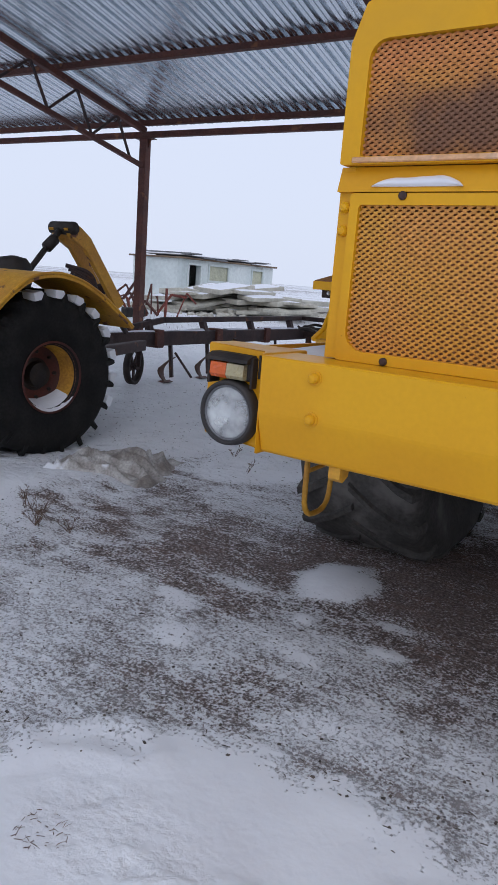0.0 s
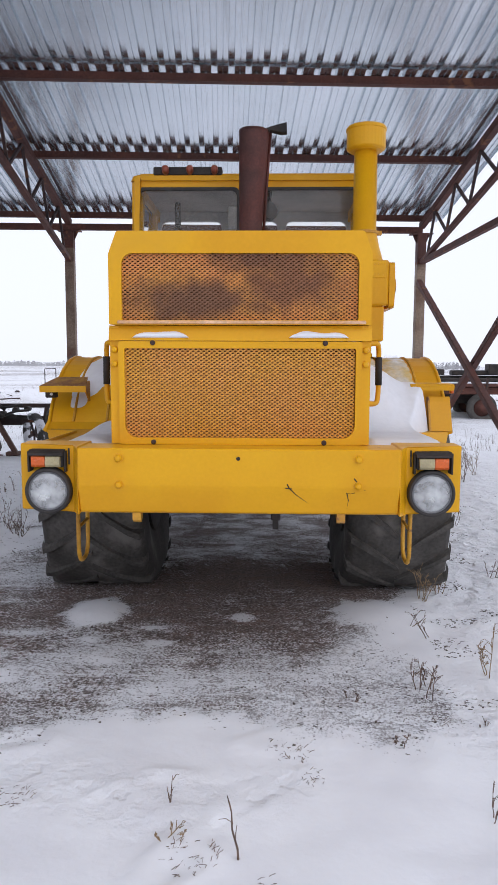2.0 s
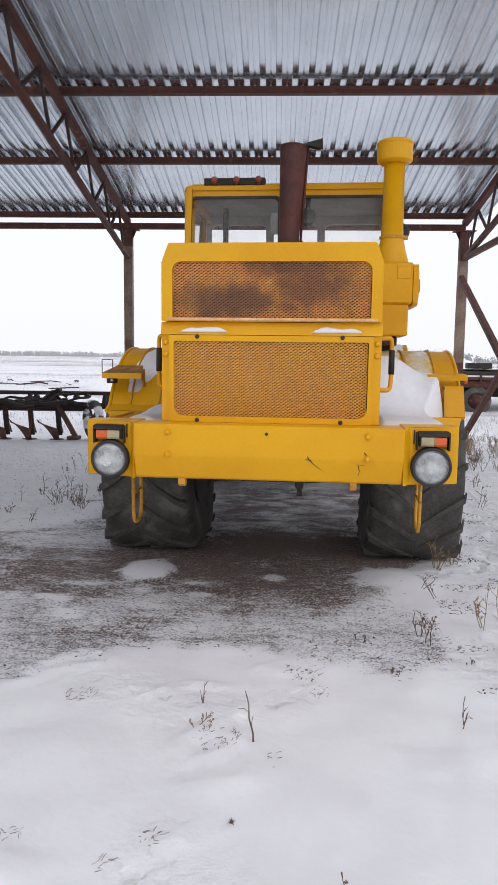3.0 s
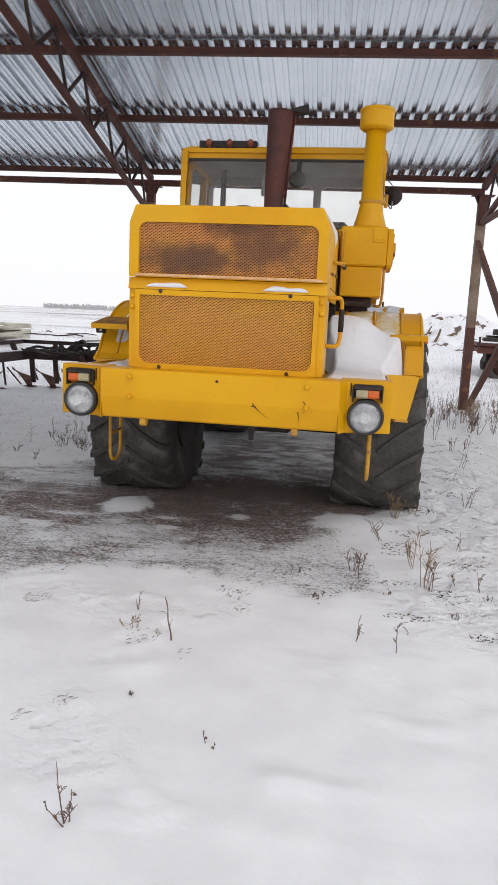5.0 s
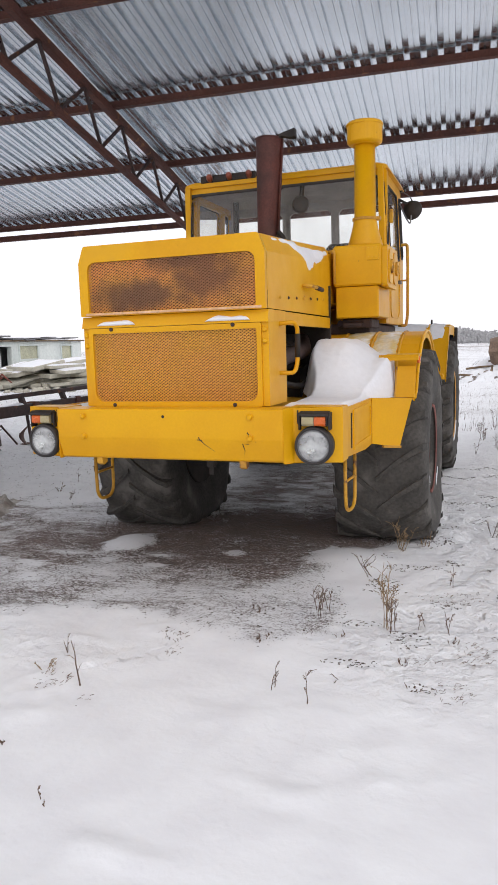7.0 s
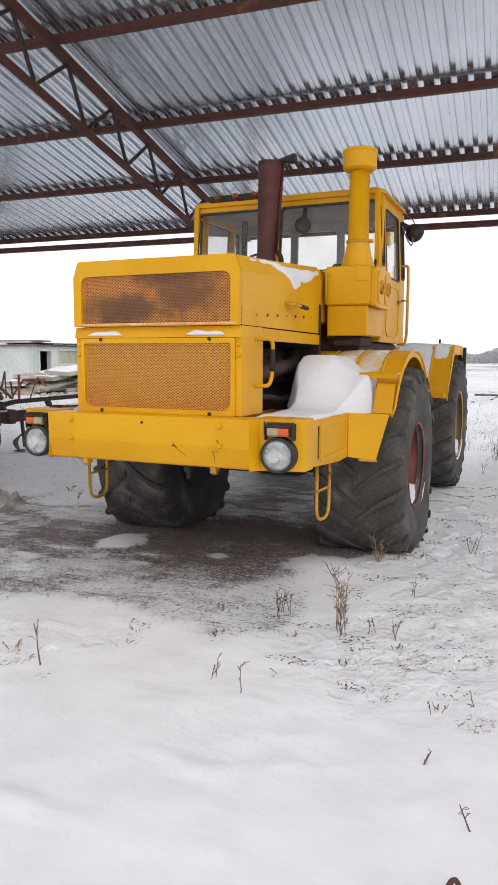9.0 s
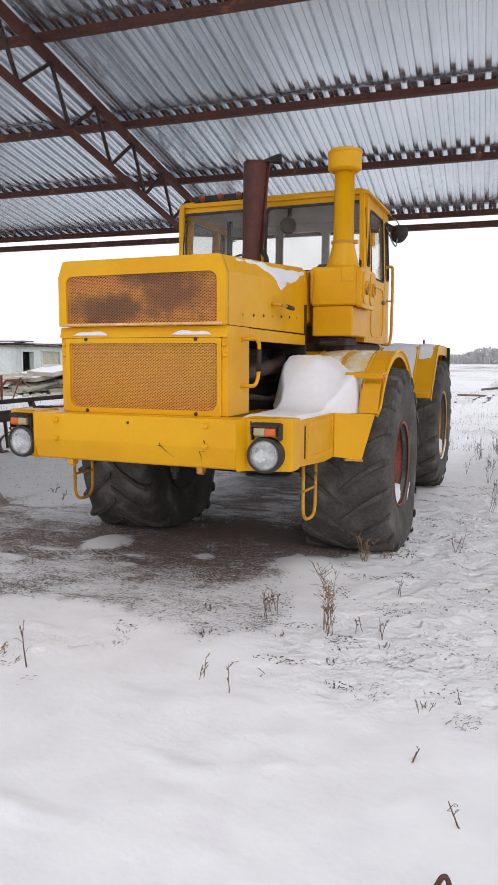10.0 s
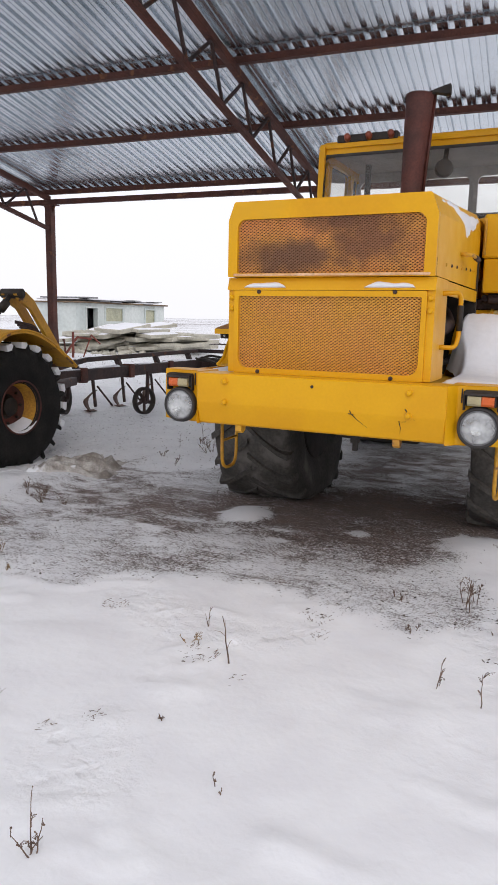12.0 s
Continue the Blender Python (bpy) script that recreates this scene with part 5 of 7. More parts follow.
    lathe(bm, [(0.09, -0.04), (0.105, -0.03), (0.105, 0.03), (0.09, 0.04)], 20, pose(0.14, y0 + 0.22, 2.95, 80, 0, 20) @ Matrix.Scale(0.75, 4))
    part("fan_cage", bm, DARK, fan, smooth=True)
    bm = bmesh.new()
    bar(bm, (0.14, y0 + 0.24, 3.0), (0.15, y0 + 0.26, 3.13), 0.03, 0.03)
    part("fan_arm", bm, DARK, fan)
    bm = bmesh.new()
    box(bm, -0.20, -0.12, y0 + 0.14, y0 + 0.16, 2.78, 2.98, 0.012)
    part("cab_mirror", bm, CAB_GREY, tractor, "pale grey mirror behind the windscreen")
    bm = bmesh.new()
    bar(bm, (-0.68, y0 + 0.62, 1.85), (-0.68, y0 + 0.66, 3.12), 0.05, 0.05, bevel=0.006)
    part("cab_post", bm, DARK, tractor)
    # cowl between hood and windscreen, and the step box under the corner
    bm = bmesh.new()
    box(bm, -0.90, 0.60, 1.925, y0 - 0.002, 1.95, 2.40, 0.015)
    part("cowl", bm, YELLOW, tractor)
    bx = new("air_cleaner")
    bx.parent = tractor
    bm = bmesh.new()
    box(bm, 0.63, 1.035, 2.00, y0 - 0.003, 2.10, 2.432, 0.014)
    part("upper_case", bm, YELLOW, bx)
    bm = bmesh.new()
    prism(bm, rounded(2.005, y0 - 0.01, 2.085, 2.42, (0.04,) * 4, 4), lambda u, v, w: (w, u, v), 1.037, 1.078)
    part("side_cover", bm, YELLOW, bx)
    bm = bmesh.new()
    box(bm, 0.645, 1.005, 2.015, y0 - 0.003, 1.838, 2.097, 0.010)
    part("lower_case", bm, YELLOW, bx)
    bm = bmesh.new()
    box(bm, 0.905, 1.010, 1.992, 2.004, 2.30, 2.425, 0.004)
    for dx in (0.925, 0.957, 0.99):
        for dz in (2.325, 2.40):
            lathe(bm, [(0.006, 0), (0.005, 0.006)], 6, pose(dx, 1.992, dz, 90, 0, 0))
    part("plate", bm, YELLOW, bx)
    for y in (2.16, 2.42):
        bm = bmesh.new()
        prism(bm, rounded(y - 0.105, y + 0.105, 2.12, 2.39, (0.06,) * 4, 4), lambda u, v, w: (w, u, v), 1.078, 1.089)
        v = part("vent_cover", bm, YELLOW, bx)
        bm = bmesh.new()
        lathe(bm, [(0.060, 0.0), (0.060, 0.018), (0.040, 0.020), (0.036, 0.004), (0.014, 0.006), (0.012, 0.022)], 18, pose(1.087, y, 2.255, 0, 90, 0))
        part("vent_ring", bm, YELLOW_WORN, v)
    # added dark box in place of a shadowed gap; the tube stands for small parts
    bm = bmesh.new()
    box(bm, 0.68, 0.93, 2.10, 2.5, 1.755, 1.835, 0.01)
    tube(bm, [(0.7, 2.08, 1.78), (0.86, 2.08, 1.78)], 0.025, 8)
    part("underside_duct", bm, RUST_DARK, bx)
    bm = bmesh.new()
    tube(bm, smooth_path([(0.60, 1.96, 2.38), (0.645, 1.96, 2.39), (0.65, 1.96, 2.36), (0.65, 1.96, 2.12)]), 0.013, 8)
    part("pipe", bm, YELLOW_WORN, bx, smooth=True)
    # intake stack
    it = new("intake_stack")
    it.parent = tractor
    it.matrix_local = pose(0.868, 2.18, 2.42)
    bm = bmesh.new()
    lathe(bm, [(0.145, 0.0), (0.145, 0.03), (0.115, 0.13), (0.098, 0.21), (0.098, 0.225), (0.102, 0.228), (0.102, 0.245), (0.090, 0.25), (0.086, 0.84)], 24)
    part("pipe", bm, YELLOW, it, smooth=True)
    bm = bmesh.new()
    lathe(bm, [(0.086, 0.825), (0.12, 0.830), (0.142, 0.845), (0.145, 0.852), (0.145, 0.975), (0.151, 0.978), (0.151, 0.992), (0.142, 1.004), (0.02, 1.014)], 32)
    part("cap", bm, YELLOW, it, smooth=False)
    bm = bmesh.new()
    lathe(bm, [(0.107, 0.225), (0.107, 0.245)], 24)
    box(bm, 0.09, 0.13, -0.02, 0.02, 0.22, 0.25)
    part("clamp", bm, YELLOW_WORN, it)
    # exhaust
    ex = new("exhaust_stack")
    ex.parent = tractor
    ex.matrix_local = pose(-0.005, 2.17, 2.40, -2, 2, 0)
    bm = bmesh.new()
    lathe(bm, [(0.125, 0.0), (0.118, 0.05), (0.085, 0.19), (0.086, 0.24), (0.114, 0.98), (0.116, 1.01), (0.108, 1.01), (0.103, 0.88)], 28, cap=False)
    bar(bm, (0.098, 0.0, 0.2), (0.122, 0.0, 1.0), 0.02, 0.02)
    part("pipe", bm, EXHAUST, ex, smooth=True)
    bm = bmesh.new()
    prism(bm, [(0.06, 1.00), (0.12, 1.035), (0.24, 1.07), (0.245, 1.00), (0.20, 0.995), (0.13, 1.01)], lambda u, v, w: (u, w, v), -0.045, 0.02)
    tube(bm, [(0.10, -0.05, 1.01), (0.10, 0.05, 1.01)], 0.015, 8)
    part("rain_flap", bm, DARK, ex, "bent grey rain flap")
    bm = bmesh.new()
    tube(bm, smooth_path([(0.10, 0.0, 0.22), (0.15, 0.0, 0.17), (0.15, 0.02, 0.08), (0.19, 0.03, 0.04)]), 0.022, 8)
    box(bm, 0.14, 0.24, -0.03, 0.07, 0.0, 0.10, 0.015)
    part("bracket", bm, DARK, ex)
    # roof lamps
    rl = new("roof_light_bar")
    rl.parent = tractor
    bm = bmesh.new()
    box(bm, -0.80, -0.24, 2.60, 2.70, 3.195, 3.262, 0.008)
    part("bar", bm, DARK, rl)
    for x in (-0.70, -0.50, -0.30):
        bm = bmesh.new()
        lathe(bm, [(0.030, -0.01), (0.030, 0.030), (0.024, 0.050), (0.004, 0.056)], 14, pose(x, 2.610, 3.225, 60, 0, 0))
        part("marker_lamp", bm, OLD_ORANGE, rl, "faded orange marker lamp", smooth=True)
    # side work lamp with looped cable
    wk = new("work_lamp")
    wk.parent = tractor
    bm = bmesh.new()
    lathe(bm, [(0.03, -0.06), (0.075, -0.03), (0.095, 0.02), (0.097, 0.045), (0.085, 0.05)], 20, pose(1.075, y1 - 0.10, 2.96, 105, 0, 160))
    part("shell", bm, DARK, wk, "dark round work lamp", smooth=True)
    bm = bmesh.new()
    bar(bm, (0.95, y1 - 0.12, 3.06), (1.06, y1 - 0.10, 3.0), 0.03, 0.02)
    part("arm", bm, DARK, wk)
    bm = bmesh.new()
    bar(bm, (0.95, y1 - 0.05, 3.15), (1.02, y1 - 0.04, 3.19), 0.06, 0.02)
    part("bracket", bm, DARK, wk)
    bm = bmesh.new()
    tube(bm, smooth_path([(0.96, y1 - 0.15, 3.02), (1.03, y1 - 0.16, 2.86), (1.07, y1 - 0.16, 2.80), (1.08, y1 - 0.14, 2.90), (1.05, y1 - 0.12, 2.97)]), 0.007, 6)
    tube(bm, smooth_path([(0.96, y1 - 0.02, 3.16), (1.05, y1 - 0.04, 3.10), (1.10, y1 - 0.08, 3.0)]), 0.006, 6)
    part("cable", bm, GREY_STEEL, wk, smooth=True)
    # mirror on the driver's post
    bm = bmesh.new()
    box(bm, 0.985, 1.02, y0 + 0.14, y0 + 0.20, 2.70, 2.82, 0.008)
    part("hinge_block", bm, YELLOW_WORN, tractor)


build_cab()

# ---------------------------------------------------------------- the other tractor, its rear half
OLD_X, OLD_Y, OLD_R = -5.44, 3.70, 0.715
old = thing("tractor", pose(OLD_X, OLD_Y, -0.03), "older dirty yellow tractor, rear half with rusty wheel rims and hitch", "tractor")


def build_old_tractor():
    arc = [(-1.0, 0.72), (-0.86, 0.92), (-0.66, 1.14), (-0.50, 1.30), (-0.28, 1.455), (-0.02, 1.490), (0.22, 1.44), (0.46, 1.32), (0.64, 1.19), (0.76, 1.11), (0.83, 1.05)]
    arc = [(p.y, p.z) for p in smooth_path([(0.0, y, z) for y, z in arc])]
    for s in (-1, 1):
        w = build_wheel(old, s * 0.93, 0.0, s, RUST_YELLOW, "rusty yellow deep-dished rim", lug_h=0.06, size=OLD_R / 0.83, rubber=SHADED_RUBBER, dished=True)
        w.location.x -= 0.05
        w.location.z -= 0.065
        e = bmesh.new()
        prism(e, arc + [(y, z - 0.014) for y, z in reversed(arc)], lambda u, v, q: (s * q, u, v), 0.52, 1.26)
        f = part("fender", e, YELLOW_WORN, old, "faded mustard fender with a bent edge")
        e = bmesh.new()
        inner = [(y * 0.975, 0.70 + (z - 0.70) * 0.955) for y, z in arc]
        prism(e, arc + list(reversed(inner)), lambda u, v, q: (s * q, u, v), 1.25, 1.264)
        part("skirt", e, YELLOW_WORN, f)
        e = bmesh.new()
        tube(e, [Vector((s * 1.26, y, z)) for y, z in arc], 0.013, 6)
        part("rolled_edge", e, YELLOW_WORN, f, smooth=True)
    e = bmesh.new()
    box(e, -0.42, 0.42, -1.7, 1.15, 0.55, 1.05, 0.03)
    box(e, -0.75, 0.75, -0.9, 0.7, 1.05, 1.30, 0.02)
    part("chassis", e, DARK, old)
    e = bmesh.new()
    tube(e, [(-0.9, 0, 0.68), (0.9, 0, 0.68)], 0.13, 16)
    part("axle", e, DARK, old, smooth=True)
    # hitch: two leaning plates with a lift rod
    h = new("hitch")
    h.parent = old
    h.matrix_local = pose(0.17, -0.10, 0)
    for x in (-0.08, 0.13):
        e = bmesh.new()
        prism(e, [(0.95, 1.89), (1.02, 1.95), (1.12, 1.92), (1.25, 1.83), (1.74, 1.20), (1.65, 1.14), (1.20, 1.71), (1.03, 1.80)], lambda u, v, q: (q, u, v), x - 0.028, x + 0.028)
        part("arm_plate", e, YELLOW_WORN, h, "worn yellow hitch plate")
    e = bmesh.new()
    tube(e, [(-0.13, 1.02, 1.90), (0.18, 1.02, 1.90)], 0.062, 14)
    part("pivot", e, DARK, h, smooth=True)
    e = bmesh.new()
    tube(e, [(0.02, 0.98, 1.88), (0.02, 0.90, 1.78)], 0.030, 8)
    tube(e, [(0.02, 0.92, 1.79), (0.02, 0.82, 1.70)], 0.055, 10)
    tube(e, [(0.02, 0.82, 1.70), (0.0, 0.55, 1.38)], 0.028, 8)
    part("lift_rod", e, DARK, h, smooth=True)
    e = bmesh.new()
    lathe(e, [(0.02, 0.14), (0.12, 0.12), (0.17, 0.05), (0.17, -0.10), (0.12, -0.25)], 18, pose(0.0, 0.46, 1.46, 0, 0, 0))
    part("cap", e, DARK, h, smooth=True)
    for k in range(6):
        e = bmesh.new()
        tube(e, smooth_path([(0.04 * k - 0.05, 1.12, 1.55 - 0.03 * k), (0.16, 1.28 + 0.03 * k, 1.5 - 0.05 * k), (0.10, 1.42, 1.25 - 0.05 * k)]), 0.022, 6)
        part("hose", e, RUST_DARK, h, smooth=True)
    for s in (-1, 1):
        e = bmesh.new()
        bar(e, (s * 0.40, 1.0, 0.72), (s * 0.25 - 0.6, 2.6, 0.68), 0.09, 0.12, bevel=0.008)
        part("draft_link", e, RUST_DARK, h)
    e = bmesh.new()
    tube(e, [(0.0, 1.53, 1.36), (-0.75, 2.7, 0.80)], 0.035, 8)
    part("top_link", e, RUST_DARK, h, smooth=True)


RUST_YELLOW = mat("rusty_yellow_rim", (0.52, 0.27, 0.02), (0.36, 0.17, 0.02), 0.7, vscale=3, fine=40, bump=0.3, grain=0.25,
                  spot=(0.10, 0.035, 0.025), spot_scale=5, spot_at=0.56, spot_soft=0.10)
build_old_tractor()

# snow stuck between the lugs of that tyre
for k in range(8):
    a = radians(-14 + 18 * k)
    bm = bmesh.new()
    r = OLD_R - 0.025
    pts = [(-0.065, -0.07), (0.03, -0.075), (0.075, 0.0), (0.05, 0.04), (-0.06, 0.04)]
    prism(bm, pts, lambda u, v, w: (OLD_X - 0.05 + w, OLD_Y + (r + v * 0.6) * math.sin(a + u), OLD_R - 0.11 + (r + v * 0.6) * math.cos(a + u)), 1.06, 1.240)
    tagged(part("snow_clump", bm, SNOW), "clump of packed snow between the lugs of a tractor tyre", "snow", "snow clumps on the tyre")

# ---------------------------------------------------------------- plough behind it
plough = thing("plough", pose(0, 0, 0), "long dark rusty mounted plough with curved shares, snow on its frame", "plough")


def beam_x(y):
    return -6.13 - (y - 6.2) * 0.02


END_Y = 11.0


def cross_y(x):
    """The rear part of the frame turns across the field."""
    return END_Y + (x + 6.2) * 0.10


def plough_body(x, y, turn, size=1.0):
    """A leg with a tall curved mouldboard and a share at its foot."""
    b = new("plough_body")
    b.parent = plough
    b.matrix_local = pose(x, y, 0, 0, 0, turn)
    e = bmesh.new()
    bar(e, (0, 0, 0.62), (0.02, 0.05, 0.10), 0.10, 0.04, up=(0, 1, 0))
    bar(e, (0.0, 0.08, 0.45), (0.03, 0.34, 0.12), 0.03, 0.025)
    part("leg", e, RUST_DARK, b)
    e = bmesh.new()
    rows = []
    for i in range(10):
        t = i / 9
        # the blade sweeps back to a wing tip at its upper corner
        left = -0.08 - 0.33 * t ** 1.7
        right = 0.03 - 0.40 * smoothstep(0.60, 1.02, t)
        row = []
        for j in range(5):
            q = j / 4
            row.append(e.verts.new(Vector((left + (right - left) * q, -0.04 - 0.13 * math.sin(math.pi * t * 0.9) + 0.10 * (1 - q) * t, 0.02 + 0.40 * t - 0.05 * q * t)) * size))
        rows.append(row)
    for r0, r1 in zip(rows, rows[1:]):
        for j in range(4):
            e.faces.new((r0[j], r0[j + 1], r1[j + 1], r1[j]))
    o = part("mouldboard", e, BLADE, b, "curved brown rusty mouldboard", smooth=True)
    m = o.modifiers.new("thickness", "SOLIDIFY")
    m.thickness = 0.014
    e = bmesh.new()
    prism(e, [(-0.16, 0.0), (0.02, 0.05), (0.12, 0.0), (0.0, -0.05)], lambda u, v, w: (u, v * 2 + w - 0.04, 0.03 + w * 0.3), -0.02, 0.02)
    part("share", e, RUST, b)


def build_plough():
    e = bmesh.new()
    bar(e, (beam_x(5.5), 5.5, 0.66), (beam_x(END_Y), END_Y, 0.66), 0.15, 0.19, bevel=0.012)
    part("main_beam", e, RUST_DARK, plough)
    e = bmesh.new()
    bar(e, (-6.3, cross_y(-6.3), 0.66), (-4.55, cross_y(-4.55), 0.66), 0.13, 0.17, bevel=0.012)
    bar(e, (-4.55, cross_y(-4.55), 0.68), (-2.9, cross_y(-2.9), 0.68), 0.08, 0.12, bevel=0.008)
    part("rear_beam", e, RUST_DARK, plough)
    e = bmesh.new()
    bar(e, (beam_x(6.5) - 0.05, 6.5, 0.80), (beam_x(7.2) - 0.05, 7.2, 0.90), 0.07, 0.075, bevel=0.006)
    bar(e, (beam_x(7.2) - 0.05, 7.2, 0.90), (beam_x(END_Y) - 0.05, END_Y + 0.02, 0.93), 0.07, 0.075, bevel=0.006)
    bar(e, (beam_x(END_Y) - 0.07, END_Y, 0.93), (-2.9, cross_y(-2.9), 0.93), 0.07, 0.075, bevel=0.006)
    part("upper_rail", e, RUST_DARK, plough)
    for y in (6.9, 8.1, 9.35, 10.6):
        e = bmesh.new()
        bar(e, (beam_x(y), y, 0.72), (beam_x(y) - 0.08, y, 0.90), 0.09, 0.07, up=(0, 1, 0))
        part("upright", e, RUST_DARK, plough)
    for x in (-5.62, -5.50, -4.15, -3.5):
        e = bmesh.new()
        bar(e, (x, cross_y(x), 0.70), (x + 0.04, cross_y(x), 0.92), 0.07, 0.07, up=(0, 1, 0))
        part("upright", e, RUST_DARK, plough)
    for y in (7.0, 8.35, 9.7):
        e = bmesh.new()
        box(e, beam_x(y) - 0.10, beam_x(y) + 0.10, y - 0.07, y + 0.07, 0.54, 0.78, 0.012)
        box(e, beam_x(y) - 0.12, beam_x(y) + 0.12, y - 0.10, y - 0.075, 0.57, 0.75, 0.006)
        part("clamp", e, RUST, plough)
    for y in (7.4, 8.25, 9.2, 10.2):
        plough_body(beam_x(y) - 0.08, y, -62, 0.85)
    for x in (-6.05, -5.56, -5.02):
        plough_body(x, cross_y(x) - 0.08, 12)
    for x, y, r, side in ((-6.30, 6.76, 0.25, 20), (-5.27, 7.52, 0.225, -12), (-4.33, 11.1, 0.39, 0)):
        w = new("depth_wheel")
        w.parent = plough
        w.matrix_local = pose(x, y, r + 0.03, 0, 90, side if side else 42)
        e = bmesh.new()
        if side:
            lathe(e, [(r - 0.035, -0.045), (r, -0.04), (r, 0.04), (r - 0.035, 0.045), (r - 0.05, 0.0), (r - 0.035, -0.045)], 28, cap=False)
        else:
            lathe(e, [(r - 0.12, -0.06), (r - 0.06, -0.085), (r - 0.01, -0.06), (r, 0), (r - 0.01, 0.06), (r - 0.06, 0.085), (r - 0.12, 0.06), (r - 0.12, -0.06)], 28, cap=False)
        part("tyre", e, DARK if side else SNOWY_TYRE, w, "" if side else "small tyre caked with snow", smooth=True)
        for k in range(5):
            e = bmesh.new()
            a = 2 * math.pi * k / 5
            bar(e, (0.03 * math.cos(a), 0.03 * math.sin(a), 0), ((r - 0.04) * math.cos(a), (r - 0.04) * math.sin(a), 0), 0.05, 0.02)
            part("spoke", e, RUST_DARK, w)
        e = bmesh.new()
        tube(e, [(0, 0, -0.06), (0, 0, 0.06)], 0.05, 12)
        part("hub", e, RUST_DARK, w)
        e = bmesh.new()
        bar(e, (0, 0, 0.07), (-(0.72 - r), 0.0, 0.09), 0.05, 0.04, up=(0, 1, 0))
        bar(e, (-(0.66 - r), 0.0, 0.08), (-(0.66 - r), 0.0, -max(0.5, x - beam_x(y))), 0.06, 0.05)
        part("bracket", e, RUST_DARK, w)
    # hoses, chains and rods tangled over the rear of the frame
    rnd = random.Random(4)
    for k in range(12):
        x = -6.2 + 0.11 * k
        e = bmesh.new()
        p = Vector((x, cross_y(x) - rnd.uniform(0.0, 0.9), 0.79))
        pts = [p]
        for i in range(4):
            p = p + Vector((rnd.uniform(0.05, 0.28), rnd.uniform(-0.08, 0.12), rnd.uniform(-0.07, 0.08)))
            pts.append(p)
        tube(e, smooth_path(pts, 3), 0.025, 6)
        part("hose", e, DARK, plough, smooth=True)
    # folding linkage: a thick leaning stand with a cylinder and levers at its head
    y = cross_y(-5.0) - 0.10
    e = bmesh.new()
    bar(e, (-5.10, y, 0.86), (-4.70, y + 0.12, 0.06), 0.16, 0.09, bevel=0.012)
    box(e, -4.84, -4.62, y - 0.02, y + 0.20, 0.02, 0.09, 0.01)
    part("stand", e, BLADE, plough, "thick brown leaning stand")
    for p, q, w in (((-5.30, y - 0.05, 0.70), (-4.98, y - 0.05, 0.97), 0.07), ((-5.16, y + 0.05, 0.97), (-4.86, y - 0.02, 0.72), 0.06), ((-5.14, y, 0.93), (-4.98, y + 0.03, 1.00), 0.08), ((-5.0, y - 0.04, 0.99), (-4.82, y, 0.86), 0.07), ((-4.8, y, 0.74), (-4.45, y + 0.05, 0.72), 0.09), ((-5.42, y, 0.66), (-5.08, y, 0.82), 0.08)):
        e = bmesh.new()
        bar(e, p, q, w, w * 0.8, bevel=0.006)
        part("lever", e, DARK, plough)
    e = bmesh.new()
    tube(e, [(-5.55, y, 0.60), (-5.15, y - 0.04, 0.90)], 0.045, 10)
    part("cylinder", e, RUST_DARK, plough, smooth=True)
    for x, z in ((-4.98, 0.98), (-4.86, 0.80), (-4.62, 0.86), (-4.40, 0.88)):
        e = bmesh.new()
        tube(e, [(x, y - 0.10, z), (x, y + 0.06, z)], 0.045, 10)
        part("pin", e, DARK, plough, smooth=True)

build_plough()
for y0, y1, z in ((5.9, 8.0, 0.757), (8.6, 10.9, 0.764)):
    bm = bmesh.new()
    rows = []
    n = 26
    for i in range(n):
        y = y0 + (y1 - y0) * i / (n - 1)
        t = max(0.0, 0.5 + 0.9 * noise.noise((y * 2.3, z, 1.0)))
        hw = 0.075 * min(1, t + 0.15)
        x = beam_x(y)
        rows.append([bm.verts.new((x + dx, y, z - 0.006 * (y - 5.5) / 3 + dz)) for dx, dz in ((-hw, 0.0), (-hw * 0.5, 0.03 * t), (hw * 0.5, 0.03 * t), (hw, 0.0))])
    for r0, r1 in zip(rows, rows[1:]):
        for j in range(3):
            bm.faces.new((r0[j], r0[j + 1], r1[j + 1], r1[j]))
    tagged(part("snow_ridge", bm, SNOW, smooth=True), "thin ridge of snow lying on the plough beam", "snow", "snow on the plough")

# ---------------------------------------------------------------- canvas rag, slabs, hut and scrap


